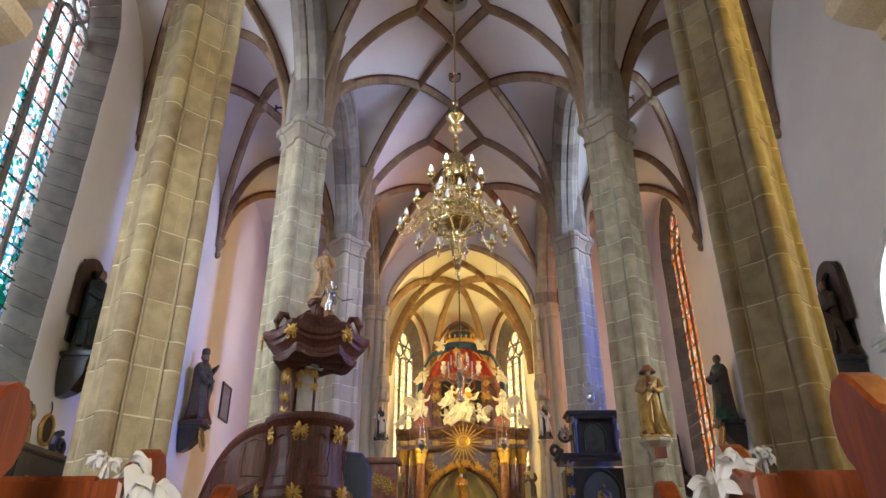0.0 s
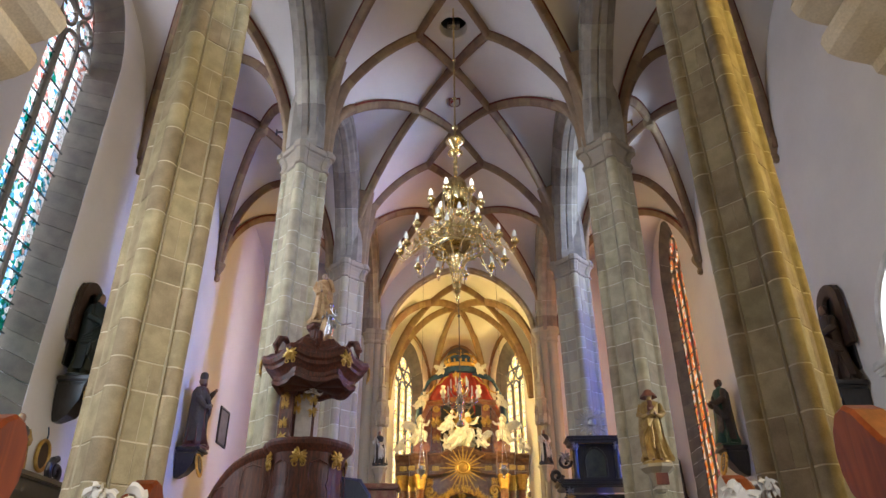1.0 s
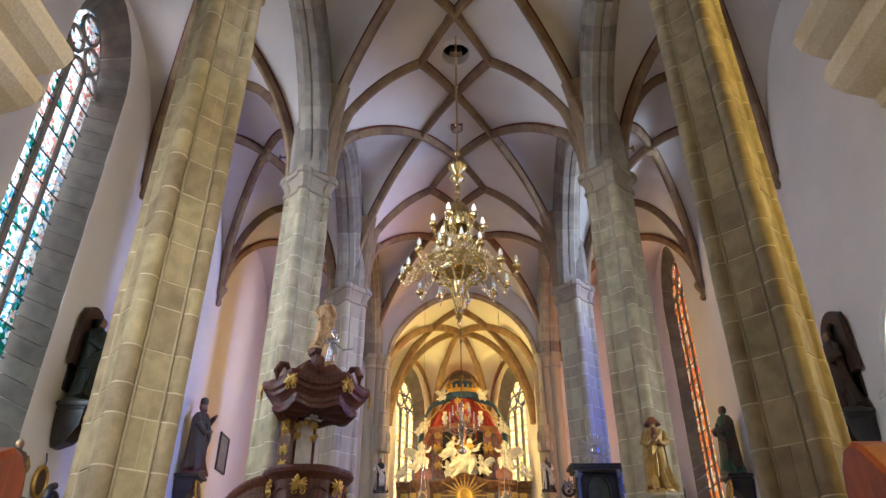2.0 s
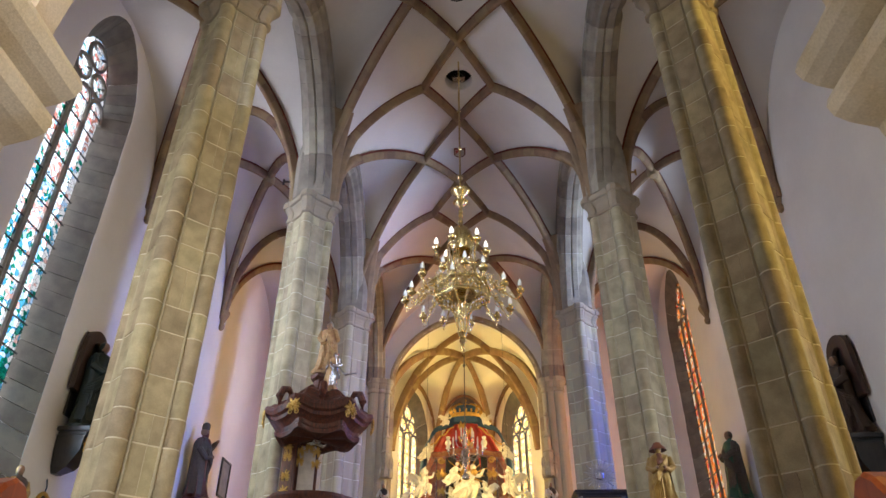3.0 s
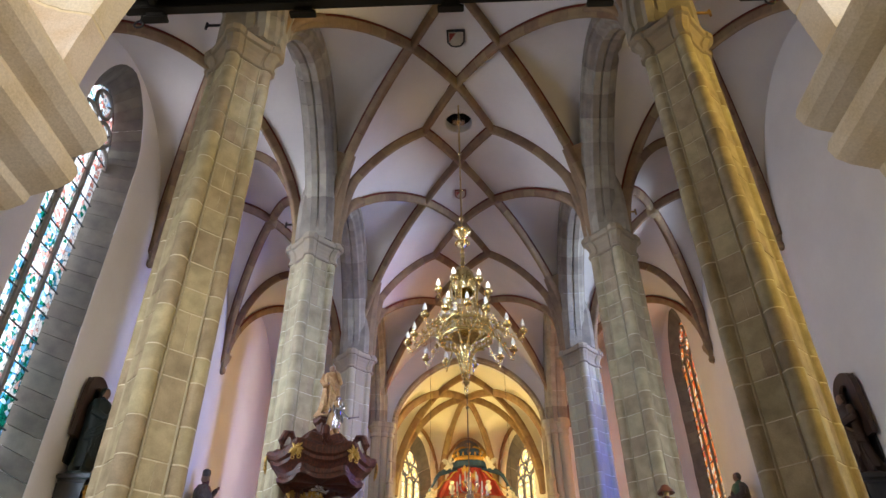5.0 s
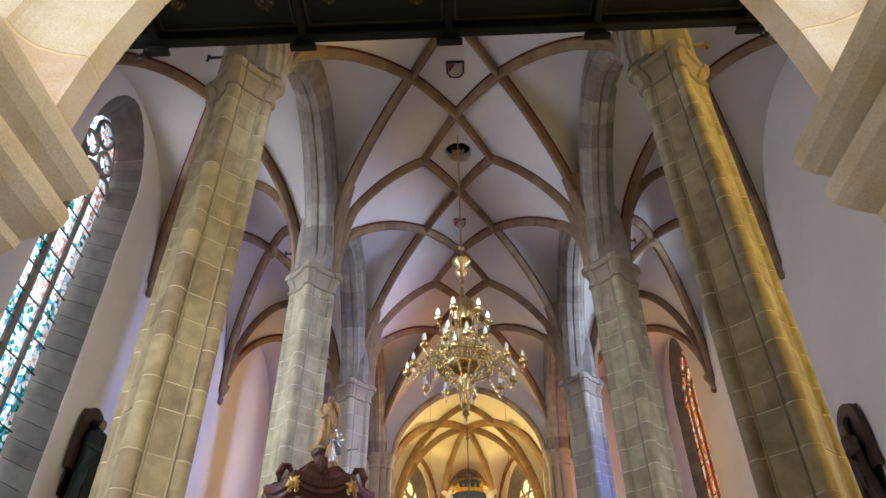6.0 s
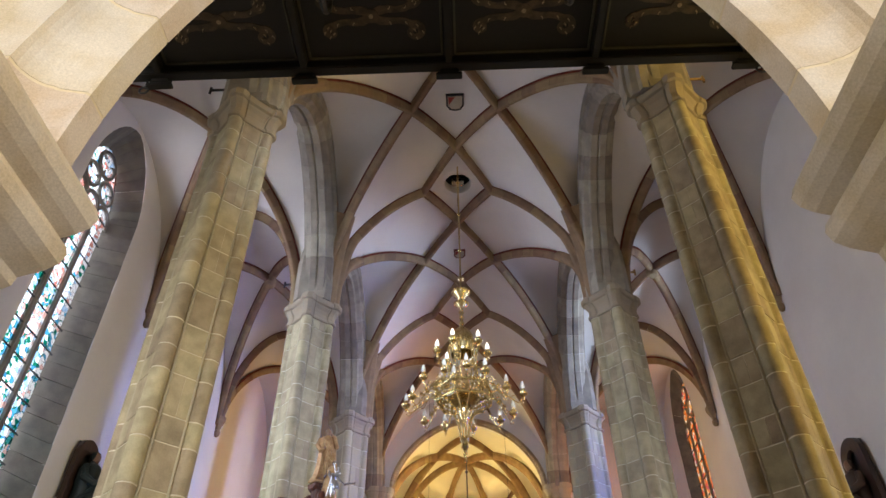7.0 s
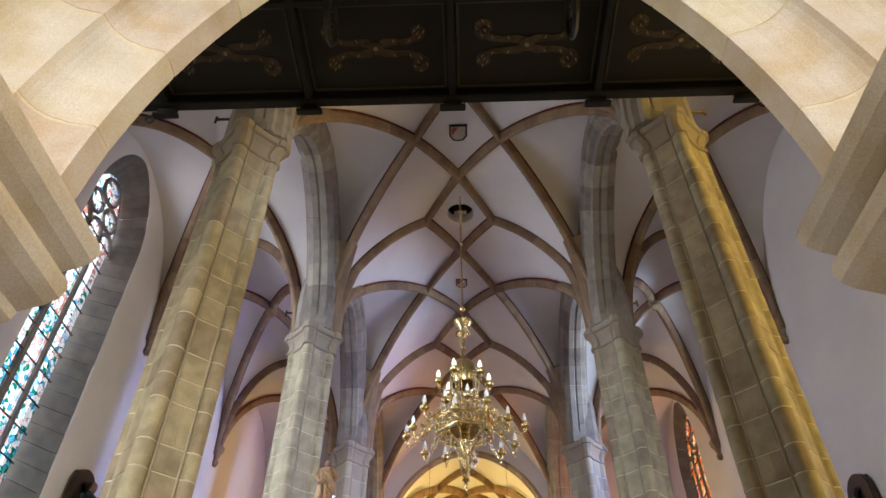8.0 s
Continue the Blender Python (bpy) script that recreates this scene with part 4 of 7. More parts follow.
portal = thing("portal", pose(0, 0, 0), "pointed portal of moulded pale limestone", "portal", kind="structure")
PHW, PZS, PR_ = 1.11, 2.08, 2.90
PA = math.acos((PR_ - PHW) / PR_)
PMOULD = [(0.0, 0.42), (0.0, 0.325), (0.01, 0.318)]
for r0, y0 in ((0.0, 0.318), (0.215, 0.20), (0.44, 0.07)):      # three orders, each a flat face and a hollow
    PMOULD += [(r0 + 0.02, y0), (r0 + 0.095, y0 - 0.006)]
    PMOULD += [(r0 + 0.10 + 0.105 * math.cos(a), y0 - 0.118 + 0.105 * math.sin(a)) for a in (math.radians(84 - 14 * i) for i in range(7))]
PMOULD += [(0.66, -0.06), (0.74, -0.07), (0.80, -0.15), (0.95, -0.16), (0.95, 0.42)]
for s in (-1, 1):
    n = 6
    for i in range(n):
        b = bmesh.new()
        loops = []
        a0, a1 = PA * i / n, PA * (i + 1) / n
        for j in range(5):
            a = a0 + (a1 - a0) * j / 4 + (0.0022 if j == 0 else -0.0022 if j == 4 else 0)
            loops.append([Vector((s * ((PR_ + r) * math.cos(a) - (PR_ - PHW)), y, PZS + (PR_ + r) * math.sin(a))) for r, y in PMOULD])
        rings(b, loops)
        part("arch_stone", b, PORTALSTONE, portal)
    b = bmesh.new()
    rings(b, [[Vector((s * ((PR_ + r + 0.002) * math.cos(a) - (PR_ - PHW)), y + (0.002 if y < 0.4 else -0.002), PZS + (PR_ + r + 0.002) * math.sin(a))) for r, y in PMOULD] for a in (PA * q / 24 for q in range(25))])
    part("joint_mortar", b, PORTALMORTAR, portal, "pale mortar in the portal joints")
    z = 0.0
    for h in (0.5, 0.45, 0.55, 0.38):
        b = bmesh.new()
        rings(b, [[Vector((s * (PHW + 0.05 + r), y, zz)) for r, y in PMOULD] for zz in (z + 0.003, z + h - 0.003)])
        part("jamb_stone", b, PORTALSTONE, portal)
        z += h
    b = bmesh.new()
    IMP = [(1.75, 1.78), (1.09, 1.78), (1.05, 1.80), (1.045, 1.825), (0.985, 1.845), (0.955, 1.865), (0.945, 1.895), (0.955, 1.92), (0.99, 1.935), (0.99, 1.95), (0.945, 1.965), (0.915, 1.985), (0.903, 2.015), (0.915, 2.045), (0.945, 2.06), (0.975, 2.07), (1.05, 2.12), (1.75, 2.14)]
    rings(b, [[Vector((s * x, y, zz)) for x, zz in IMP] for y in (-0.62, -0.3, 0.0, 0.30, 0.36)])
    part("impost", b, PORTALSTONE, portal, "moulded limestone impost")

# organ loft, seen from below
loft = thing("organ_loft", pose(-0.03, 0, 8.5), "dark wooden organ loft with painted coffered underside", "organ loft", kind="structure")
b = bmesh.new()
box(b, (0, 2.3, 0.28), (8.5, 4.2, 0.3))
part("deck", b, DARKWOOD, loft)
b = bmesh.new()
box(b, (0, 4.36, 0.1), (8.5, 0.14, 0.24), 0.015)
box(b, (0, 4.44, 0.16), (8.5, 0.05, 0.1), 0.012)
part("front_beam", b, DARKWOOD, loft)
b = bmesh.new()
box(b, (0, 4.36, 0.85), (8.5, 0.1, 1.2), 0.02)
part("parapet", b, DARKWOOD, loft)
for x in (-3.85, -1.91, 0, 1.91, 3.85):
    b = bmesh.new()
    box(b, (x, 2.3, 0.07), (0.09, 4.0, 0.16), 0.012)
    part("beam", b, DARKWOOD, loft)
    b = bmesh.new()
    box(b, (x, 4.43, -0.02), (0.24, 0.12, 0.16), 0.015)
    box(b, (x, 4.43, -0.10), (0.34, 0.10, 0.05), 0.01)
    part("bracket_block", b, DARKWOOD, loft)
for y in (0.5, 1.6, 2.98):
    b = bmesh.new()
    box(b, (0, y, 0.08), (8.4, 0.09, 0.14), 0.012)
    part("cross_beam", b, DARKWOOD, loft)


def scroll_panel(px, py, w, d):
    cof = bmesh.new()
    t = 0.03
    for cx, cy, sx, sy in ((0, -d / 2 + 0.04, w - 0.04, t), (0, d / 2 - 0.04, w - 0.04, t), (-w / 2 + 0.03, 0, t, d - 0.08), (w / 2 - 0.03, 0, t, d - 0.08)):
        box(cof, (px + cx, py + cy, 0.118), (sx, sy, 0.03), 0.008)
    part("panel_moulding", cof, MOULDPAINT, loft)
    b = bmesh.new()
    hl = bmesh.new()
    for sx in (-1, 1):
        for sy in (-1, 1):
            big = 1.0 if sx * sy > 0 else 0.72
            stem = [Vector((sx * u, sy * v, 0)) for u, v in ((0.02, 0.03), (0.12, 0.075), (0.22, 0.085), (0.32, 0.075), (0.42, 0.09), (0.50, 0.13))]
            cen = Vector((sx * 0.53, sy * (0.13 + 0.11 * big), 0))
            curl = [cen + Vector((sx * r * math.sin(a), -sy * r * math.cos(a), 0)) for r, a in ((0.11 * big * (1 - 0.68 * i / 17), 0.25 + 6.6 * i / 17) for i in range(18))]
            pts = [Vector((px, py, 0.122)) + v for v in stem + curl]
            rad = [0.05, 0.06, 0.05, 0.042, 0.045, 0.05] + [(0.052 - 0.026 * i / 17) * (0.4 + 0.6 * big) for i in range(18)]
            loops = []
            for (p, sd, u), q in zip(frames_along(pts), rad):
                loops.append([p - sd * q, p + sd * q, p + sd * q + Vector((0, 0, 0.012)), p - sd * q + Vector((0, 0, 0.012))])
            rings(b, loops)
            for k in (2, 4, 6, 9, 13, 17, 21):
                p = pts[k] + Vector((0, 0, -0.006))
                tube(hl, [p, p + Vector((0.02 * sx, 0.02 * sy, 0)), p + Vector((0.022 * sx, 0.045 * sy, 0))], [0.009, 0.007, 0.003], 5)
    lathe(b, ((0.095, 0.110), (0.095, 0.126)), 14, (px, py, 0))
    lathe(hl, ((0.03, 0.104), (0.03, 0.110)), 10, (px, py, 0))
    sc = part("painted_scrolls", b, SCROLLPAINT, loft, "ochre painted acanthus scrolls")
    part("painted_highlight", hl, SCROLLLIGHT, sc)


for px in (-2.88, -0.955, 0.955, 2.88):
    scroll_panel(px, 3.66, 1.8, 1.25)
    scroll_panel(px, 2.28, 1.8, 1.25)

# bright sky outside the windows that the nave sees
for nm, m, w, z in (("backdrop_north", NORTH @ Matrix.Translation((MID[1] + 1.0, 1.25, 0)), 6.0, 9.5), ("backdrop_south", SOUTH @ Matrix.Translation((MID[3] + 1.0, 1.25, 0)), 6.0, 9.5),
                 ("backdrop_apse_north", Matrix(((0.478, -0.878, 0, -3.4), (0.878, 0.478, 0, 34.75), (0, 0, 1, 0), (0, 0, 0, 1))), 5.0, 9.5),
                 ("backdrop_apse_south", Matrix(((0.478, 0.878, 0, 3.4), (-0.878, 0.478, 0, 34.75), (0, 0, 1, 0), (0, 0, 0, 1))), 5.0, 9.5)):
    b = bmesh.new()
    box(b, (0, 0, z), (w, 0.02, 13.0))
    single(nm, b, BACKDROP, "plain bright sky outside a church window", "sky", "structure", at=m)


# ---- statues ----
def statue(name, at, h, mats, label, seed=0, arms="front", hat=None, wings=False, category="statue", group="", lean=0.0, kneel=False):
    """A plain robed figure in one mesh: robe, cloak, head and simple arms. mats: robe, cloak, skin."""
    rnd = random.Random(seed)
    b = bmesh.new()
    n = 28
    ph = rnd.uniform(0, 6)
    prof = [(0.19, 0.0), (0.20, 0.04), (0.175, 0.12), (0.16, 0.25), (0.15, 0.38), (0.155, 0.5), (0.145, 0.58), (0.13, 0.64), (0.15, 0.72), (0.155, 0.78), (0.12, 0.83), (0.05, 0.86), (0.045, 0.88)]
    loops = []
    for r, z in prof:
        fold = max(0.0, 0.70 - z) * 0.50
        sway = lean * z + 0.03 * math.sin(z * 4 + ph)
        loop = []
        for i in range(n):
            a = 2 * math.pi * i / n
            k = 1 + fold * math.sin(7 * a + 3 * z + ph) + fold * 0.5 * math.sin(13 * a - 5 * z)
            loop.append(Vector((h * (r * k * math.cos(a) * 1.05 + sway), h * r * k * 0.78 * math.sin(a), h * z)))
        loops.append(loop)
    rings(b, loops, mi=0)
    # cloak hanging over the back and one side
    loops = []
    for z, r0 in ((0.06, 0.215), (0.2, 0.20), (0.4, 0.19), (0.6, 0.175), (0.76, 0.17), (0.83, 0.12)):
        loop = []
        sway = lean * z + 0.03 * math.sin(z * 4 + ph)
        for i in range(17):
            a = math.radians(-20 + 250 * i / 16)
            k = 1 + 0.07 * math.sin(9 * a + 4 * z + ph) * (1 - z)
            loop.append(Vector((h * (r0 * k * math.cos(a) + sway), h * r0 * k * 0.85 * math.sin(a), h * z)))
        loop += [v * 0.97 + Vector((0, 0, v.z * 0.03)) for v in loop[::-1]]
        loops.append(loop)
    rings(b, loops, mi=1)
    sx = lean * 0.9 + 0.03 * math.sin(0.9 * 4 + ph)
    turn = 1 if seed % 2 else -1
    for k in range(4):      # mantle thrown over one shoulder, gathered at the hip
        o = 0.022 * k
        tube(b, [(h * (sx - turn * (0.12 - o * 0.4)), -h * 0.04, h * (0.82 - o * 0.5)), (h * (sx - turn * 0.03), -h * 0.135, h * (0.70 - o)), (h * (sx + turn * 0.07), -h * 0.15, h * (0.57 - o * 1.4)), (h * (sx + turn * 0.15), -h * 0.09, h * (0.47 - o * 1.6)), (h * (sx + turn * 0.17), h * 0.02, h * (0.42 - o))], [h * q for q in (0.02, 0.028, 0.032, 0.03, 0.02)], 6, mi=1)
    for k in range(6):      # hanging folds
        fx = turn * (0.02 + 0.026 * k)
        tube(b, [(h * (sx + fx), -h * (0.125 - 0.006 * k), h * (0.50 - 0.01 * k)), (h * (sx * 0.7 + fx * 1.1), -h * (0.135 - 0.008 * k), h * 0.34), (h * (sx * 0.4 + fx * 1.2 + 0.01 * math.sin(k * 2.0)), -h * (0.15 - 0.01 * k), h * (0.16 + 0.02 * (k % 3)))], [h * 0.012, h * 0.02, h * 0.012], 6, mi=1)
    for e in (-1, 1):
        ball(b, (h * (0.06 * e), -h * 0.16, h * 0.015), (h * 0.03, h * 0.06, h * 0.02), 8, 6, 2)
    if len(mats) > 3:
        tube(b, [(h * sx, -h * 0.07, h * 0.83), (h * sx, -h * 0.115, h * 0.72), (h * (sx + 0.02), -h * 0.11, h * 0.58)], [h * 0.045, h * 0.06, h * 0.05], 9, mi=3)
    if hat:
        ball(b, (h * sx, -h * 0.04, h * 0.885), (h * 0.035, h * 0.03, h * 0.05), 10, 8, 0)
    ball(b, (h * sx, -h * 0.01, h * 0.925), (h * 0.052, h * 0.058, h * 0.07), 14, 10, 2)
    ball(b, (h * sx, h * 0.012, h * 0.935), (h * 0.06, h * 0.06, h * 0.066), 12, 8, 1 if hat is None else 2)
    if hat == "wide":
        lathe(b, [(r, z * h) for r, z in ((0.02, 1.025), (0.06, 1.01), (0.08, 0.975), (0.13, 0.935), (0.14, 0.905), (0.07, 0.94))], 18, (h * sx, 0.01, 0), h, h, 3 if len(mats) > 3 else 0)
    if hat == "tall":
        lathe(b, [(r, z * h) for r, z in ((0.06, 0.96), (0.068, 1.0), (0.062, 1.05), (0.03, 1.07), (0.001, 1.075))], 14, (h * sx, 0, 0), h, h, 1)
    for s in (-1, 1):
        up = 0.62 if arms == "front" else (0.80 if s == 1 else 0.55)
        tube(b, [(h * (s * 0.14 + sx), 0, h * 0.79), (h * (s * 0.19 + sx), -h * 0.03, h * 0.66), (h * (s * 0.13 + sx), -h * 0.14, h * (up - 0.02)), (h * (s * 0.06 + sx), -h * 0.20, h * up)], [h * 0.05, h * 0.052, h * 0.042, h * 0.024], 9, mi=1)
        ball(b, (h * (s * 0.055 + sx), -h * 0.215, h * (up + 0.01)), h * 0.026, 8, 6, 2)
        if wings:
            pts = [Vector((h * s * 0.08, h * 0.10, h * 0.78)), Vector((h * s * 0.28, h * 0.16, h * 1.0)), Vector((h * s * 0.48, h * 0.18, h * 0.96)), Vector((h * s * 0.55, h * 0.18, h * 0.72))]
            for k in range(7):
                t = k / 6
                p = pts[0].lerp(pts[1], t * 2) if t < 0.5 else pts[1].lerp(pts[2], t * 2 - 1)
                q = p + Vector((h * s * (0.06 + 0.12 * t), 0.02, -h * (0.32 - 0.02 * k)))
                tube(b, [p, p.lerp(q, 0.5) + Vector((h * s * 0.03, 0, 0)), q], [h * 0.035, h * 0.045, h * 0.012], 6, up=(0, 1, 0), mi=1)
            tube(b, pts[:3], [h * 0.05, h * 0.05, h * 0.03], 7, up=(0, 1, 0), mi=1)
    lathe(b, ((0.23, -0.03 * h), (0.23, 0.0), (0.2, 0.015 * h)), 16, (0, 0, 0), h, h * 0.85, 0)
    b.transform(Matrix.Diagonal((0.86, 0.88, 1, 1)))
    return single(name, b, list(mats), label, category, group=group, smooth=True, at=at)


def angel(name, at, h, mats, label, seed=0, flip=1, wings=True, category="statue", group=""):
    """A lively carved figure in one mesh: bent legs, flying drapery, raised arm, spread wings. mats: body, cloth."""
    rnd = random.Random(seed)
    b = bmesh.new()

    def v(x, y, z):
        return Vector((flip * h * x, h * y, h * z))

    def limb(pts, rad, mi=0, lobes=0, n=9):
        pts = [v(*p) for p in pts]
        fine, rr = [], []
        for k in range(len(pts) - 1):
            for q in range(4):
                u = q / 4
                p0, p1, p2, p3 = pts[max(0, k - 1)], pts[k], pts[k + 1], pts[min(len(pts) - 1, k + 2)]
                fine.append(0.5 * ((2 * p1) + (p2 - p0) * u + (2 * p0 - 5 * p1 + 4 * p2 - p3) * u * u + (3 * p1 - p0 - 3 * p2 + p3) * u ** 3))
                rr.append(h * (rad[k] + (rad[k + 1] - rad[k]) * u))
        fine.append(pts[-1])
        rr.append(h * rad[-1])
        loops = []
        for j, ((p, sd, up), r) in enumerate(zip(frames_along(fine, (0, 1, 0.2)), rr)):
            loops.append([p + (sd * math.cos(a) + up * math.sin(a)) * r * (1 + (0.22 * math.sin(lobes * a + 0.5 * j) if lobes else 0)) for a in (2 * math.pi * i / n for i in range(n))])
        rings(b, loops, mi=mi)

    limb([(0, 0, 0.40), (0.04, -0.02, 0.55), (0.10, -0.05, 0.70), (0.13, -0.06, 0.78)], [0.12, 0.11, 0.12, 0.04])
    ball(b, v(0.15, -0.08, 0.86), (h * 0.065, h * 0.07, h * 0.08), 12, 9, 0)
    ball(b, v(0.15, -0.05, 0.885), (h * 0.075, h * 0.07, h * 0.07), 10, 8, 0)
    limb([(0.06, -0.06, 0.42), (0.20, -0.20, 0.34), (0.14, -0.18, 0.12), (0.18, -0.24, 0.05)], [0.09, 0.08, 0.05, 0.025])
    limb([(-0.05, -0.04, 0.40), (-0.06, -0.18, 0.22), (-0.22, -0.12, 0.06), (-0.30, -0.12, 0.02)], [0.09, 0.075, 0.045, 0.02])
    limb([(0.18, -0.02, 0.70), (0.32, -0.10, 0.66), (0.42, -0.18, 0.80 + rnd.uniform(-0.1, 0.1))], [0.05, 0.045, 0.025])
    limb([(0.0, -0.02, 0.70), (-0.12, -0.12, 0.58), (-0.02, -0.22, 0.50)], [0.05, 0.045, 0.025])
    limb([(0.12, -0.02, 0.60), (0.0, -0.08, 0.46), (-0.16, -0.06, 0.30), (-0.32, 0.0, 0.22), (-0.46, 0.04, 0.26)], [0.07, 0.13, 0.14, 0.09, 0.02], 1, 5, 14)
    limb([(0.08, -0.10, 0.44), (0.05, -0.16, 0.28), (-0.05, -0.12, 0.12)], [0.10, 0.11, 0.03], 1, 6, 14)
    if wings:
        for root, tip, drop in (((-0.04, 0.08, 0.66), (-0.42, 0.14, 0.98), 0.34), ((0.10, 0.10, 0.68), (0.16, 0.16, 1.12), 0.30)):
            p, q = v(*root), v(*tip)
            tube(b, [p, p.lerp(q, 0.5) + v(0, 0, 0.05), q], [h * 0.05, h * 0.045, h * 0.02], 7, up=(0, 1, 0), mi=1)
            for k in range(9):
                a = p.lerp(q, k / 8)
                e = a + v(-0.10 - 0.016 * k, 0.0, -drop * (1 - 0.04 * k))
                tube(b, [a, a.lerp(e, 0.5) + v(-0.03, 0, 0), e], [h * 0.03, h * 0.042, h * 0.01], 5, up=(0, 1, 0), mi=1)
    return single(name, b, list(mats), label, category, group=group, smooth=True, at=at)


SKIN = mat("painted_face", (0.26, 0.15, 0.10), 0.5, vary=0.08)
GOLDROBE = mat("old_gilded_robe", (0.42, 0.28, 0.09), 0.45, 0.35, vary=0.25, scale=9, tint=(0.28, 0.16, 0.05))
BROWNROBE = mat("brown_painted_robe", (0.06, 0.035, 0.024), 0.55, vary=0.2, scale=6)
TEALROBE = mat("dark_teal_robe", (0.012, 0.024, 0.024), 0.5, vary=0.2, scale=6)
GREYROBE = mat("grey_embroidered_robe", (0.085, 0.066, 0.052), 0.6, vary=0.3, scale=14)
GREENROBE = mat("green_painted_robe", (0.03, 0.10, 0.06), 0.5, vary=0.2)
WINEROBE = mat("wine_red_robe", (0.10, 0.02, 0.018), 0.5, vary=0.2)
REDROBE = mat("red_brown_robe", (0.17, 0.055, 0.03), 0.55, vary=0.25, scale=8)
PALEGOLD = mat("worn_pale_gilding", (0.52, 0.33, 0.16), 0.5, 0.35, vary=0.25, scale=12, tint=(0.36, 0.20, 0.10))
BLACKROBE = mat("dark_robe", (0.025, 0.022, 0.022), 0.6, vary=0.2)


def cartouche(parent, at, rx=0.24, rz=0.34):
    b = bmesh.new()
    for i in range(14):
        a = 2 * math.pi * i / 14
        ball(b, (rx * math.cos(a), 0, rz * math.sin(a)), (0.06, 0.035, 0.06), 8, 6)
    tube(b, [(rx * 0.9 * math.cos(t), 0, rz * 0.9 * math.sin(t)) for t in (2 * math.pi * i / 18 for i in range(19))], 0.04, 6, up=(0, 1, 0))
    o = part("gilded_frame", b, GOLD, parent, "carved gilded frame")
    o.matrix_basis = at
    b = bmesh.new()
    lathe(b, ((0.95, -0.02), (0.95, 0.0), (0.85, 0.02), (0.001, 0.03)), 20)
    b.transform(Matrix.Rotation(math.pi / 2, 4, "X") @ Matrix.Diagonal((rx, rz, 1, 1)))
    o = part("tablet", b, EBONY, parent, "dark tablet")
    o.matrix_basis = at
    b = bmesh.new()
    for k in range(4):
        box(b, (0, -0.035, 0.14 - 0.08 * k), (rx * (0.9 - 0.15 * abs(k - 1.5)), 0.006, 0.022))
    o = part("lettering_bar", b, GOLD, parent)
    o.matrix_basis = at


def wall_bracket(x, y, z, side, h=0.8, tablet=True):
    """A dark wooden console on an aisle wall; side -1 north, 1 south."""
    t = thing("wall_bracket", pose(x, y, z, 0, 0, -90 * side), "dark wooden wall console with a gilded tablet", "wall bracket", "wall consoles")
    b = bmesh.new()
    box(b, (0, 0.02, -0.05), (0.78, 0.74, 0.10), 0.02)
    box(b, (0, 0.06, -0.13), (0.66, 0.62, 0.08), 0.02)
    part("shelf", b, EBONY, t)
    b = bmesh.new()
    rings(b, [[Vector((sx * w, 0.40, z2)) if k else Vector((sx * w, d, z2)) for sx, k in ((-1, 0), (1, 0), (1, 1), (-1, 1))] for w, d, z2 in ((0.29, -0.20, -0.16), (0.26, -0.16, -h * 0.6), (0.18, 0.08, -h), (0.1, 0.3, -h - 0.12))])
    part("body", b, EBONY, t)
    if tablet:
        cartouche(t, pose(0, -0.26, -h * 0.62, -12))
    return t


def facing(x, y, z, side):
    return pose(x, y, z, 0, 0, -90 * side)


wall_bracket(-8.13, 20.3, 5.42, -1, 0.75)
statue("bishop_statue", facing(-8.12, 20.3, 5.47, -1), 2.2, (WINEROBE, GREYROBE, SKIN), "painted bishop statue in a grey cope on a dark console", 3, "raised", "tall")
wall_bracket(8.13, 20.35, 5.33, 1, 0.72)
statue("veiled_statue", facing(8.12, 20.35, 5.38, 1), 2.05, (GREENROBE, GREYROBE, SKIN), "painted veiled statue with a green skirt on a dark console", 5)
wall_bracket(-8.13, 13.45, 5.38, -1, 0.8)
statue("cloaked_statue", facing(-8.18, 13.45, 5.43, -1), 2.0, (TEALROBE, TEALROBE, SKIN), "statue in a dark teal cloak on a dark console", 8)
wall_bracket(8.13, 13.55, 5.12, 1, 0.85)
statue("robed_statue", facing(8.24, 13.6, 5.17, 1), 1.8, (BROWNROBE, BROWNROBE, SKIN), "dark brown robed statue under a wooden hood on the wall", 9)


def statue_hood(x, y, z, side, label):
    """A curved wooden hood with a dark back board round a wall statue."""
    hood = thing("statue_hood", facing(x, y, z, side), label, "hood")
    b = bmesh.new()
    path = [Vector((0.31 * math.cos(a), 0, 1.80 + 0.31 * math.sin(a))) for a in (math.pi * i / 14 for i in range(15))]
    path = [Vector((0.34, 0, 0.75)), Vector((0.33, 0, 1.4))] + path + [Vector((-0.33, 0, 1.4)), Vector((-0.34, 0, 0.75))]
    sweep(b, path, [(-0.16, -0.06), (0.10, -0.06), (0.14, 0.0), (0.10, 0.06), (-0.16, 0.06)], up=(0, 1, 0))
    part("rim", b, HOODWOOD, hood)
    b = bmesh.new()
    box(b, (0, 0.1, 1.2), (0.62, 0.05, 1.95), 0.01)
    part("back_board", b, EBONY, hood)


HOODWOOD = wood("dull_brown_hood_wood", (0.055, 0.027, 0.018), (0.028, 0.014, 0.009), 0.5, 0.1)
statue_hood(8.42, 13.6, 5.17, 1, "dull brown curved wooden hood framing a robed wall statue")
statue_hood(-8.42, 13.45, 5.43, -1, "dull brown curved wooden hood framing a cloaked wall statue")

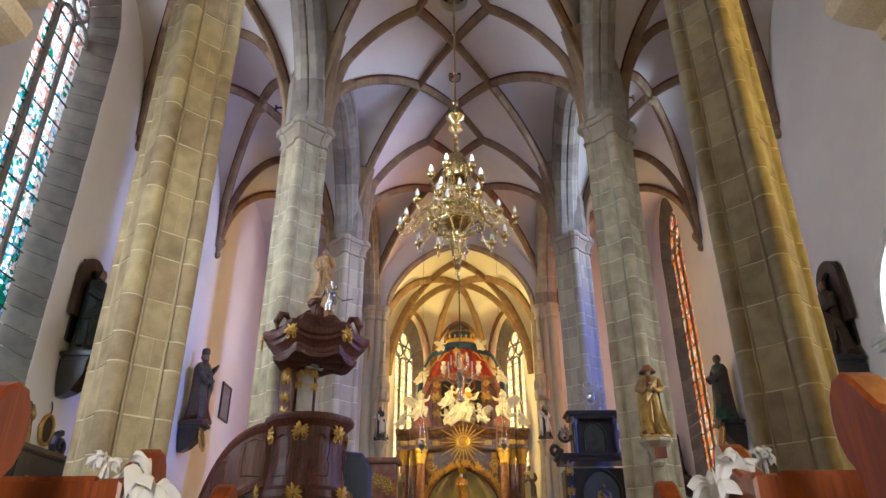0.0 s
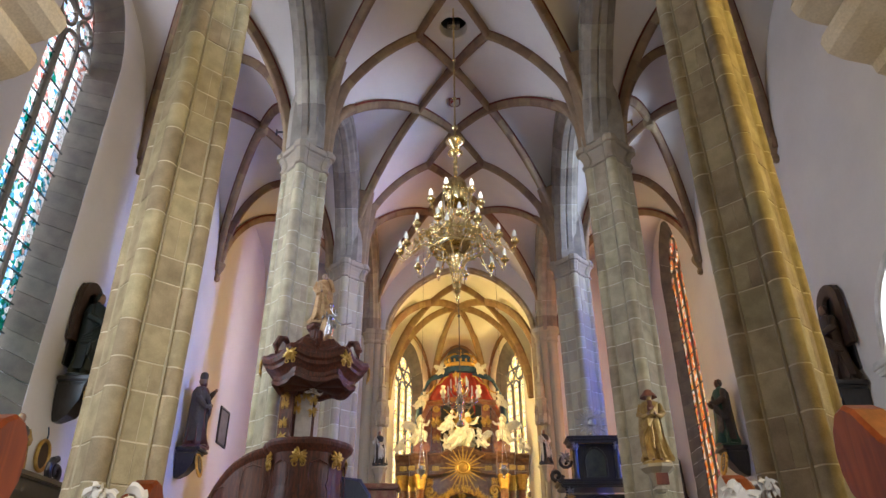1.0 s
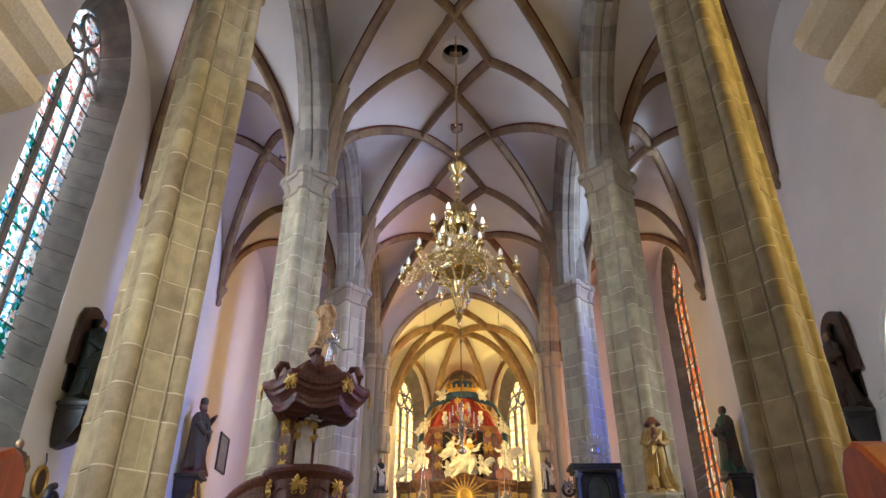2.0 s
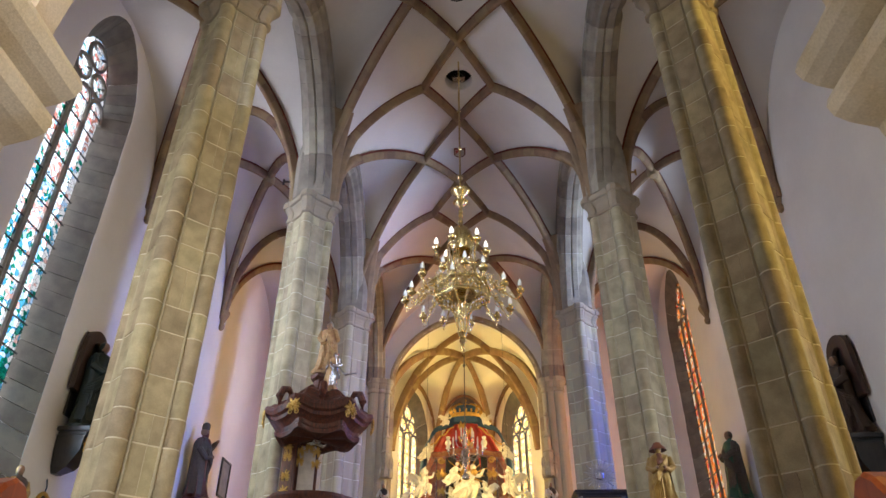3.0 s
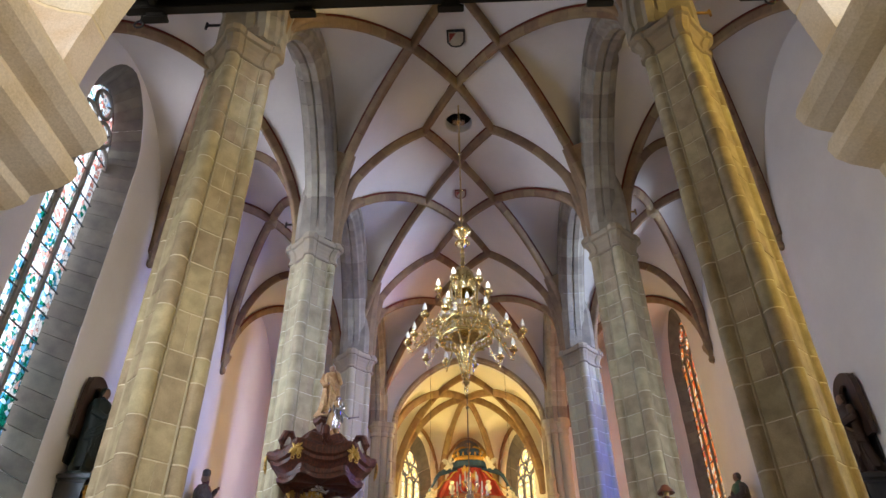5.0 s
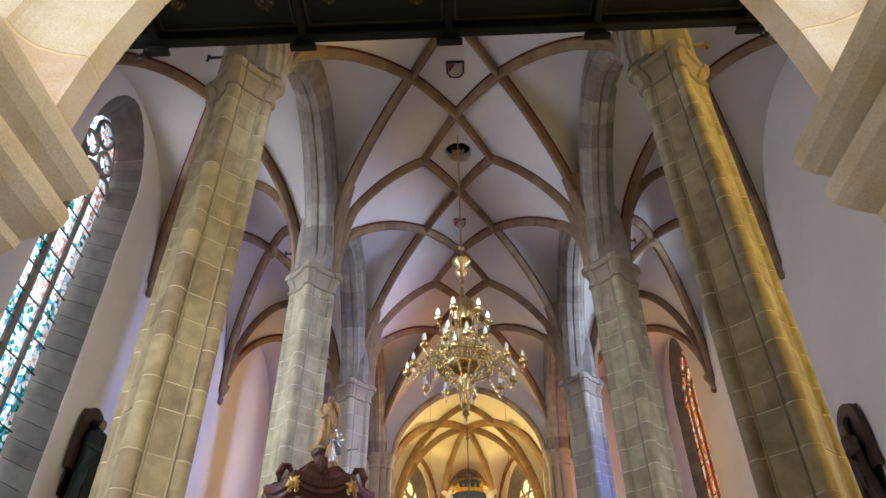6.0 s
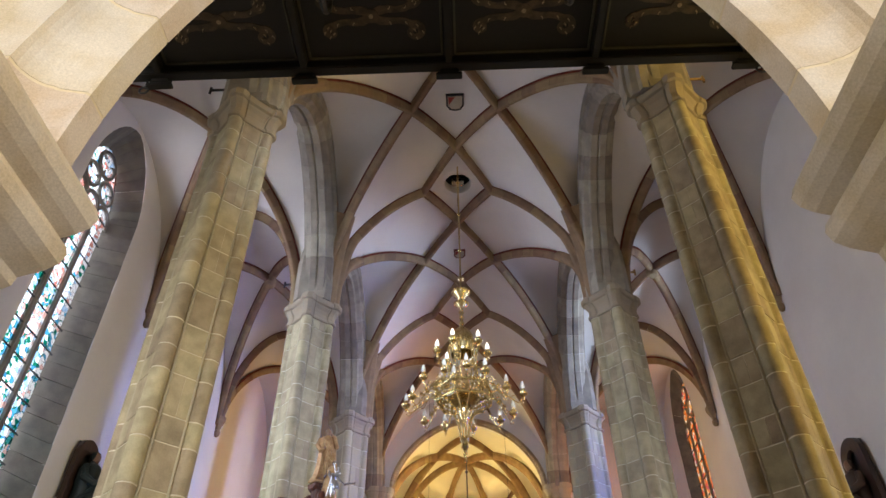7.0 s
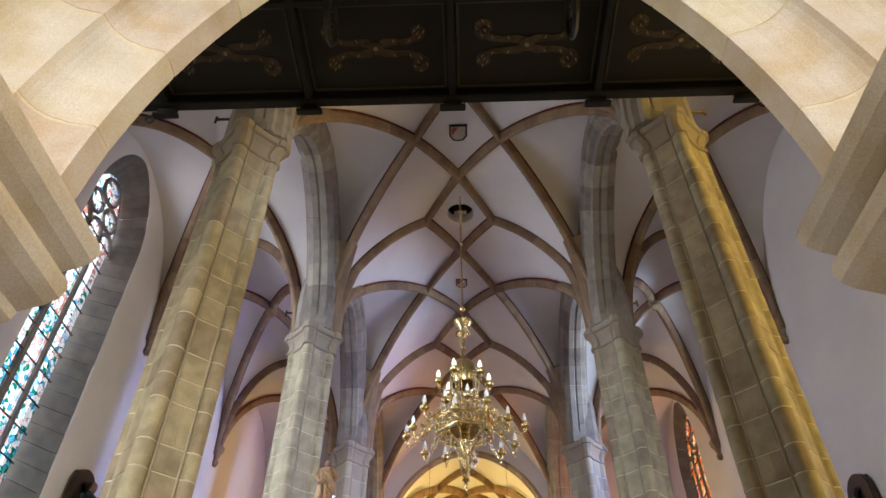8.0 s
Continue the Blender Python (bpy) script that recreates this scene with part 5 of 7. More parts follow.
statue("apostle_statue", pose(3.99, 13.38, 3.52, 0, 0, -12), 1.46, (GOLDROBE, GOLDROBE, SKIN, REDROBE), "gilded pilgrim statue with a brown hat on the pier", 12, hat="wide")
con = thing("pier_console", pose(3.99, 13.45, 3.47), "weathered carved stone console on the pier", "console")
b = bmesh.new()
lathe(b, ((0.10, -0.52), (0.14, -0.46), (0.09, -0.40), (0.13, -0.30), (0.22, -0.16), (0.30, -0.10), (0.34, -0.06), (0.34, 0.0)), 8)
part("body", b, STONE_J, con)
b = bmesh.new()
prism(b, [(-0.12, -0.26), (0.12, -0.26), (0.10, -0.2), (-0.1, -0.2)], -0.40, -0.18)
part("painted_shield", b, mat("faded_red_shield", (0.16, 0.05, 0.035), 0.8, vary=0.3), con, "faded red shield")

# crucifix-like dark figure and a framed picture on the walls
wall_bracket(8.13, 26.2, 4.6, 1, 0.6, tablet=False)
statue("dark_statue", facing(8.13, 26.2, 4.65, 1), 1.9, (BLACKROBE, BLACKROBE, GOLDROBE), "dark statue beside the orange window", 17)
pic = thing("framed_picture", facing(-8.50, 23.75, 6.95, -1), "faded print in a thin black frame on the wall", "picture")
b = bmesh.new()
for cx, cz, sx, sz in ((0, 0.62, 0.98, 0.07), (0, -0.62, 0.98, 0.07), (-0.455, 0, 0.07, 1.2), (0.455, 0, 0.07, 1.2)):
    box(b, (cx, 0, cz), (sx, 0.06, sz), 0.01)
part("frame", b, EBONY, pic)
b = bmesh.new()
box(b, (0, 0.015, 0), (0.88, 0.02, 1.2))
part("print", b, mat("faded_print", (0.22, 0.21, 0.22), 0.4, vary=0.2, scale=5, tint=(0.13, 0.125, 0.135)), pic, "faded grey print")
# oval medallion under the cloaked statue
med = thing("oval_medallion", facing(-8.50, 13.3, 3.75, -1), "small oval painting in a gilt frame hanging by a ribbon", "painting")
b = bmesh.new()
tube(b, [(0.22 * math.cos(t), 0, 0.30 * math.sin(t)) for t in (2 * math.pi * i / 20 for i in range(21))], 0.04, 8, up=(0, 1, 0))
part("frame", b, GOLD, med)
b = bmesh.new()
lathe(b, ((1.0, -0.02), (1.0, 0.0), (0.001, 0.01)), 20)
b.transform(Matrix.Rotation(math.pi / 2, 4, "X") @ Matrix.Diagonal((0.21, 0.29, 1, 1)))
part("panel", b, BROWNROBE, med)
b = bmesh.new()
tube(b, [(0, 0, 0.33), (0.02, 0, 0.42), (-0.015, 0, 0.5), (0.0, 0.03, 0.58)], 0.014, 6, up=(0, 1, 0))
part("ribbon", b, TEALCLOTH, med)
# dark side altar with a gilded bust by the north wall
sa = thing("north_side_altar", pose(-7.95, 12.0, 0, 0, 0, 90), "dark wooden side altar with gilded ornaments against the wall", "altar")
b = bmesh.new()
box(b, (0, 0, 1.5), (2.0, 0.9, 3.0), 0.03)
box(b, (0, 0, 3.0), (2.2, 1.05, 0.12), 0.03)
part("body", b, EBONY, sa)
for s in (-1, 1):
    b = bmesh.new()
    tube(b, spiral((s * 0.75, -0.1, 3.3), 0.26, 0.05, 1.4, 18, math.pi / 2, "xz", s), 0.07, 8, up=(0, 1, 0))
    part("scroll", b, EBONY, sa)
    b = bmesh.new()
    for k in range(5):
        ball(b, (s * 0.7 + 0.09 * math.cos(k * 1.3), -0.5, 2.4 + 0.09 * math.sin(k * 1.3)), (0.07, 0.04, 0.06), 8, 6)
    part("gilt_ornament", b, GOLD, sa)
statue("bearded_bust", pose(-7.75, 11.2, 2.72, 0, 0, 60), 1.32, (GREYROBE, GOLDROBE, SKIN), "dark bearded statue with dull gilding on the side altar", 21)


# ---- pews ----
def pew_end(bm):
    o = [(0.03, 0.0), (0.0, 0.10), (0.03, 0.55), (0.075, 0.86), (0.05, 0.93), (0.0, 0.965), (-0.03, 1.01), (-0.035, 1.06), (-0.015, 1.11), (0.03, 1.145), (0.08, 1.15), (0.14, 1.13), (0.20, 1.09), (0.27, 1.045), (0.35, 1.02), (0.47, 1.01), (0.50, 1.0), (0.50, 0.0)]
    rr = [[Vector((x, -y * 0.64, z)) for y, z in o] for x in (-0.035, 0.035)]
    cen = Vector((0, -0.18, 0.6))
    ins = [[v + (Vector((0, cen.y, cen.z)) - Vector((0, v.y, v.z))).normalized() * 0.012 + Vector((sx, 0, 0)) for v in rr[0]] for sx in (-0.012, 0.082)]
    rings(bm, [ins[0], rr[0], rr[1], ins[1]])


def bow(at, seed):
    rnd = random.Random(seed)
    t = thing("tulle_bow", at, "white tulle wedding bow tied to a pew end", "bow", "pew bows")
    for k in range(7):
        b = bmesh.new()
        a = rnd.uniform(0, 6.28)
        dirv = Vector((math.cos(a) * 0.35, math.sin(a), rnd.uniform(-0.5, 0.7))).normalized()
        side = dirv.cross(Vector((0.3, 0.2, 1))).normalized()
        L = rnd.uniform(0.09, 0.16)
        vs = []
        for i in range(8):
            row = []
            for j in range(9):
                u, v = i / 7, j / 8 - 0.5
                w = 0.03 + 0.15 * u
                p = dirv * L * u + side * w * v + Vector((0, 0, 0.025 * math.sin(v * 18 + k) * u + 0.05 * math.sin(u * 3.1))) + dirv.cross(side) * 0.03 * math.sin(v * 11 + 2 * k) * u
                row.append(p)
            vs.append(row + [q + dirv.cross(side) * 0.003 for q in row[::-1]])
        rings(b, vs)
        part("tulle_loop", b, TULLE, t, smooth=True)
    b = bmesh.new()
    ball(b, (0, 0, 0), (0.035, 0.04, 0.035), 12, 8)
    part("knot", b, TULLE, t)
    for s in (-1, 1):
        b = bmesh.new()
        tube(b, [(0, s * 0.01, 0), (0, s * 0.05, -0.09), (-0.01, s * 0.07, -0.2), (0.01, s * 0.06, -0.32)], [0.02, 0.022, 0.02, 0.016], 6)
        part("ribbon_tail", b, TULLE, t)
    return t


FIRST = None
for s, x0 in ((1, 1.04), (-1, -1.07)):
    for k in range(7):
        y = 0.86 + 0.895 * k
        m = pose(x0, y, 0)
        p = thing("pew", m, "orange-brown varnished wooden pew with curved end panels", "pew", "nave pews")
        for ex in (0, s * 2.45):
            b = bmesh.new()
            pew_end(b)
            part("end_panel", b, PEWWOOD, p).matrix_basis = pose(ex, 0, 0)
        b = bmesh.new()
        box(b, (s * 1.225, -0.31, 0.955), (2.40, 0.07, 0.12), 0.018)
        part("top_rail", b, PEWWOOD, p)
        b = bmesh.new()
        box(b, (s * 1.225, -0.305, 0.66), (2.38, 0.03, 0.44), 0.006)
        part("backboard", b, PEWWOOD, p)
        b = bmesh.new()
        box(b, (s * 1.225, -0.12, 0.43), (2.38, 0.34, 0.04), 0.012)
        part("seat", b, PEWWOOD, p)
bow(pose(0.955, 1.64, 0.98) @ Matrix.Scale(0.92, 4), 4)
bow(pose(-0.985, 1.57, 0.98) @ Matrix.Scale(0.92, 4), 9)
bow(pose(1.13, 1.66, 1.10) @ Matrix.Scale(0.36, 4), 14)
bow(pose(-1.16, 1.58, 1.08) @ Matrix.Scale(0.36, 4), 19)


# ---- pulpit ----
PX, PY_ = -3.0, 13.12
pul = thing("pulpit", pose(PX, PY_, 0), "polished walnut baroque pulpit with gilded carvings on the pier", "pulpit")


def bay_ring(r, z, lobes=6, depth=0.05, n=48, c=(0, 0)):
    return [Vector((c[0] + r * (1 + depth * abs(math.cos(lobes / 2 * a)) ** 0.6) * math.cos(a), c[1] + r * (1 + depth * abs(math.cos(lobes / 2 * a)) ** 0.6) * math.sin(a), z)) for a in (2 * math.pi * i / n for i in range(n))]


b = bmesh.new()
rings(b, [bay_ring(r, z) for r, z in ((0.15, 1.15), (0.3, 1.3), (0.38, 1.6), (0.62, 1.95), (0.78, 2.15), (0.86, 2.3), (0.84, 2.42), (0.74, 2.5), (0.72, 2.6), (0.66, 3.0), (0.68, 3.4), (0.72, 3.6), (0.78, 3.66), (0.84, 3.72), (0.86, 3.78), (0.84, 3.84), (0.76, 3.86))])
body = part("basket", b, PULPITWOOD, pul, "bulging walnut pulpit basket")
for k in range(6):
    a = 2 * math.pi * (k + 0.5) / 6
    for z, r in ((3.5, 0.74), (2.35, 0.90)):
        b = bmesh.new()
        leafwork(b, (r * math.cos(a), r * math.sin(a), z), (-math.sin(a), math.cos(a), 0), (0, 0, 1), 0.34, k * 3 + int(z), 11)
        part("gilt_carving", b, GOLD, body, "gilded acanthus carving", smooth=True)
    a2 = 2 * math.pi * k / 6
    b = bmesh.new()
    pts = []
    for u, v in ((-0.18, 2.68), (0.18, 2.68), (0.20, 2.9), (0.16, 3.0), (0.20, 3.12), (0.18, 3.38), (0, 3.46), (-0.18, 3.38), (-0.20, 3.12), (-0.16, 3.0), (-0.20, 2.9), (-0.18, 2.68)):
        r = 0.735
        pts.append((r * math.cos(a2) - u * math.sin(a2), r * math.sin(a2) + u * math.cos(a2), v))
    tube(b, pts, 0.016, 6)
    part("panel_moulding", b, PULPITWOOD, body)
# stair parapet sweeping round the pier
b = bmesh.new()
loops = []
for i in range(13):
    t = i / 12
    a = math.radians(200 - 0 * t)
    x, y = -0.62 - 1.75 * t, 0.15 - 0.25 * math.sin(t * math.pi) + 0.75 * t * t
    zt = 3.86 - 0.12 * t - 1.25 * t ** 2.2
    zb = zt - 1.25 - 0.1 * t
    loops.append([Vector((x, y - 0.05, zb)), Vector((x, y - 0.07, zb + 0.12)), Vector((x, y - 0.04, zb + 0.2)), Vector((x, y - 0.04, zt - 0.2)), Vector((x, y - 0.08, zt - 0.12)), Vector((x, y - 0.10, zt - 0.05)), Vector((x, y - 0.08, zt)), Vector((x, y + 0.08, zt)), Vector((x, y + 0.05, zb))])
rings(b, loops)
par = part("stair_parapet", b, PULPITWOOD, pul, "curved walnut stair parapet")
for t in (0.25, 0.6):
    b = bmesh.new()
    pts = []
    for du, dv in ((-0.22, 0.3), (0.22, 0.3), (0.24, 0.6), (0.2, 0.95), (0, 1.02), (-0.2, 0.95), (-0.24, 0.6), (-0.22, 0.3)):
        x = -0.62 - 1.75 * t + du
        pts.append((x, 0.15 - 0.25 * math.sin(t * math.pi) + 0.75 * t * t - 0.055 - (x + 0.62 + 1.75 * t) * 0.1, 3.86 - 0.12 * t - 1.25 * t ** 2.2 - 1.3 + dv))
    tube(b, pts, 0.015, 6, up=(0, 1, 0))
    part("panel_moulding", b, PULPITWOOD, par)
b = bmesh.new()
for i in range(7):
    box(b, (-0.75 - 0.24 * i, 0.75, 2.5 - 0.18 * i), (0.3, 0.9, 0.16), 0.01)
part("stair", b, PULPITWOOD, pul)
# back panel
b = bmesh.new()
box(b, (-0.60, 0.28, 4.47), (0.28, 0.16, 1.42), 0.03)
box(b, (-0.60, 0.25, 4.0), (0.34, 0.18, 0.16), 0.03)
box(b, (-0.60, 0.25, 5.08), (0.38, 0.2, 0.2), 0.03)
box(b, (-0.26, 0.44, 4.47), (0.46, 0.06, 1.42), 0.02)
bp_ = part("back_panel", b, PULPITWOOD, pul, "walnut back panel")
b = bmesh.new()
box(b, (-0.25, 0.40, 4.42), (0.34, 0.04, 1.22), 0.015)
part("pale_panel", b, mat("pale_marbled_panel", (0.55, 0.50, 0.46), 0.4, vary=0.15, scale=5), bp_, "pale marbled panel")
for px, pz in ((-0.62, 4.95), (-0.62, 4.78), (-0.62, 4.38), (-0.62, 4.08), (-0.40, 4.92), (-0.22, 5.0), (-0.06, 4.9), (-0.40, 4.72), (-0.06, 4.65), (-0.38, 3.98), (-0.25, 3.95)):
    b = bmesh.new()
    leafwork(b, (px, 0.19 if px < -0.5 else 0.36, pz), (1, 0, 0), (0, 0, 1), 0.2, int(pz * 10))
    part("gilt_carving", b, GOLD, bp_, "gilded carving", smooth=True)
# sounding board


def board_ring(r, z, n=60):
    """Six bowed sides with projecting, upturned corners."""
    out = []
    for i in range(n):
        a = 2 * math.pi * i / n + 0.26
        corner = abs(math.cos(3 * (a - 0.26))) ** 5
        mid = abs(math.sin(3 * (a - 0.26))) ** 2
        k = r * (0.93 + 0.15 * corner + 0.05 * mid)
        out.append(Vector((k * math.cos(a), k * math.sin(a), z + 0.09 * corner * min(1.0, r) - 0.05 * mid * min(1.0, r))))
    return out


b = bmesh.new()
rings(b, [board_ring(r, z) for r, z in ((0.05, 5.06), (0.66, 5.06), (0.70, 4.99), (0.80, 4.99), (0.82, 5.06), (0.78, 5.10), (0.80, 5.18), (0.88, 5.26), (0.96, 5.31), (0.97, 5.38), (1.03, 5.42), (1.06, 5.50), (1.04, 5.57), (0.96, 5.58), (0.90, 5.64), (0.74, 5.68), (0.66, 5.76), (0.56, 5.92), (0.40, 6.0), (0.24, 6.03), (0.19, 6.12), (0.18, 6.3), (0.25, 6.34), (0.26, 6.42), (0.20, 6.46))])
can = part("sounding_board", b, PULPITWOOD, pul, "scalloped walnut sounding board")
for k in range(6):
    a = 2 * math.pi * k / 6 + 0.26
    b = bmesh.new()
    leafwork(b, (1.10 * math.cos(a), 1.10 * math.sin(a), 5.40), (-math.sin(a), math.cos(a), 0), (0, 0, 1), 0.30, k, 13)
    part("gilt_shell", b, GOLD, can, "gilded shell carving", smooth=True)
    b = bmesh.new()
    d = Vector((math.cos(a + 0.5), math.sin(a + 0.5), 0))
    pts = [d * r + Vector((0, 0, z)) for r, z in ((0.95, 5.5), (0.98, 5.75), (0.9, 5.92), (0.78, 5.94), (0.72, 5.85), (0.74, 5.78), (0.66, 5.74), (0.45, 5.95), (0.24, 6.15))]
    tube(b, pts, [0.08, 0.085, 0.08, 0.07, 0.05, 0.04, 0.06, 0.06, 0.05], 8)
    part("volute", b, PULPITWOOD, can)
b = bmesh.new()
ball(b, (0, 0, 4.99), (0.10, 0.2, 0.05), 10, 6)
for s in (-1, 1):
    tube(b, [(0, s * 0.03, 4.98), (s * 0.12, s * 0.1, 4.95), (s * 0.2, s * 0.02, 4.96)], [0.05, 0.05, 0.01], 6)
part("silver_relief", b, SILVER, can, "silver relief under the board")
statue("gilded_figure", pose(PX + 0.02, PY_ - 0.1, 6.46, 0, 0, 15), 1.22, (PALEGOLD, PALEGOLD, SKIN), "gilded figure with raised arm on top of the pulpit", 31, "raised", lean=0.05)
statue("gilded_figure", pose(PX + 0.22, PY_ - 0.3, 5.9, 0, 0, -20), 0.95, (PALEGOLD, SILVER, SKIN), "gilded and silvered figure at the pulpit crown", 33, "front", lean=0.08)
b = bmesh.new()
tube(b, [(PX + 0.30, PY_ - 0.42, 6.75), (PX + 0.40, PY_ - 0.42, 6.45), (PX + 0.55, PY_ - 0.4, 6.30), (PX + 0.78, PY_ - 0.38, 6.34)], [0.015, 0.02, 0.02, 0.012], 6)
single("silver_horn", b, SILVER, "thin curved silver horn held by the pulpit figure", "horn")


# ---- chandelier ----
CHX, CHY = 0.03, 13.45
ch = thing("brass_chandelier", pose(CHX, CHY, -1.14) @ Matrix.Diagonal((1, 1, 1.1, 1)), "large openwork brass chandelier with two tiers of electric candles", "chandelier")
b = bmesh.new()
tube(b, [(0, 0, 11.75), (0, 0, 16.5)], 0.026, 8)
for z in (12.05, 12.95, 14.2, 15.4):
    ball(b, (0, 0, z), 0.085 if z < 12.5 else 0.055, 12, 8)
part("hanging_rod", b, BRASS, ch)
b = bmesh.new()
lathe(b, ((0.03, 11.05), (0.05, 11.18), (0.14, 11.25), (0.17, 11.33), (0.07, 11.40), (0.10, 11.47), (0.20, 11.55), (0.22, 11.62), (0.06, 11.66), (0.03, 11.75)), 24)
for i in range(16):
    a = 2 * math.pi * i / 16
    ball(b, (0.22 * math.cos(a), 0.22 * math.sin(a), 11.63), 0.035, 6, 4)
    ball(b, (0.17 * math.cos(a), 0.17 * math.sin(a), 11.30), 0.032, 6, 4)
part("coronet", b, BRASS, ch, smooth=True)
b = bmesh.new()
tube(b, [(0, 0, 10.6), (0, 0, 11.15)], [0.05, 0.035], 8)
for z in (10.75, 10.92, 11.05):
    ball(b, (0, 0, z), (0.07, 0.07, 0.04), 10, 6)
part("stem", b, BRASS, ch)
b = bmesh.new()
lathe(b, ((0.06, 10.62), (0.12, 10.60), (0.20, 10.53), (0.27, 10.42), (0.29, 10.32), (0.30, 10.05), (0.28, 9.92), (0.26, 10.0), (0.26, 10.30), (0.18, 10.45), (0.04, 10.52)), 24)
dome = part("dome", b, BRASS, ch, "pierced brass dome", smooth=True)
b = bmesh.new()
for i in range(24):
    a = 2 * math.pi * i / 24
    tube(b, [(0.305 * math.cos(a + t), 0.305 * math.sin(a + t), z) for t, z in ((0, 10.12), (0.07, 10.2), (0.0, 10.27), (-0.07, 10.2), (0, 10.12))], 0.012, 5)
part("openwork_band", b, BRASS, dome)
for i in range(6):
    a = 2 * math.pi * i / 6 + 0.26
    for da in (-0.09, 0.09):
        b = bmesh.new()
        tube(b, [(0.34 * math.cos(a + da), 0.34 * math.sin(a + da), z) for z in (8.95, 9.5, 10.1)], 0.014, 6)
        for z in range(16):
            ball(b, (0.34 * math.cos(a + da), 0.34 * math.sin(a + da), 8.98 + 0.07 * z), 0.017, 6, 4)
        part("column", b, BRASS, ch)


def arm(root, tip_r, a, z0, z1, lit, rise=0.14):
    """A scrolled arm with a cup, a candle and a bulb."""
    d = Vector((math.cos(a), math.sin(a), 0))
    pts = [d * root + Vector((0, 0, z0)), d * (root + (tip_r - root) * 0.3) + Vector((0, 0, z0 + 0.08)), d * (root + (tip_r - root) * 0.55) + Vector((0, 0, z0 - 0.08)), d * (root + (tip_r - root) * 0.85) + Vector((0, 0, z1 - 0.16)), d * tip_r + Vector((0, 0, z1))]
    fine = []
    for i in range(17):
        t = i / 16 * 4
        k = min(3, int(t))
        u = t - k
        p0, p1, p2, p3 = pts[max(0, k - 1)], pts[k], pts[k + 1], pts[min(4, k + 2)]
        fine.append(0.5 * ((2 * p1) + (p2 - p0) * u + (2 * p0 - 5 * p1 + 4 * p2 - p3) * u * u + (3 * p1 - p0 - 3 * p2 + p3) * u ** 3))
    b = bmesh.new()
    tube(b, fine, 0.013, 6)
    side = Vector((-d.y, d.x, 0))
    for k, (t, r, sg) in enumerate(((4, 0.10, 1), (7, 0.09, -1), (10, 0.08, 1), (13, 0.06, -1))):
        c = fine[t]
        tube(b, [c + d * (rr * math.cos(q)) + Vector((0, 0, sg * (r * 0.6 + rr * math.sin(q)))) for rr, q in ((r * (1 - 0.7 * i / 12), i * 0.62) for i in range(13))], [0.010 - 0.0004 * i for i in range(13)], 5)
    leafwork(b, fine[6], d, (0, 0, 1), 0.13 if tip_r > 1 else 0.09, int(a * 7), 6)
    if tip_r > 1:      # open leaf scrolls above the root of the long arms
        for q, (du, dz, rr) in enumerate(((0.12, 0.13, 0.10), (0.30, 0.06, 0.09), (0.42, -0.05, 0.07))):
            c = d * (root + du) + Vector((0, 0, z0 + dz))
            tube(b, [c + d * (g * math.cos(w)) + Vector((0, 0, g * math.sin(w))) for g, w in ((rr * (1 - 0.75 * i / 14), i * 0.65 + q) for i in range(15))], 0.009, 5)
            leafwork(b, c, d, (0, 0, 1), 0.09, q + int(a * 5), 6)
    for t in range(1, 16, 3):
        ball(b, fine[t] + Vector((0, 0, 0.012)), 0.018, 6, 4)
    ar = part("arm", b, BRASS, ch, "scrolled brass arm")
    b = bmesh.new()
    c = d * tip_r + Vector((0, 0, z1))
    lathe(b, ((0.015, -0.12), (0.04, -0.07), (0.025, -0.03), (0.095, 0.0), (0.11, 0.05), (0.085, 0.065), (0.06, 0.03), (0.042, 0.07), (0.05, 0.135), (0.032, 0.14)), 12, c)
    part("cup", b, BRASS, ar, smooth=True)
    b = bmesh.new()
    lathe(b, ((0.030, 0.13), (0.050, 0.175), (0.048, 0.22), (0.027, 0.285), (0.004, 0.33)), 10, c)
    part("bulb", b, BULB if lit else GLASSY, ar, "lit candle bulb" if lit else "unlit candle bulb", smooth=True)


for i in range(12):
    a = 2 * math.pi * (i + 0.5) / 12 + 0.1
    arm(0.60, 1.38 if i % 2 else 1.24, a, 8.86, 8.78 if i % 2 else 8.66, False)
for i in range(6):
    arm(0.30, 0.62, 2 * math.pi * i / 6 + 0.15, 9.55, 9.95, True)
    arm(0.38, 0.56, 2 * math.pi * i / 6 + 0.67, 9.0, 9.32, False)
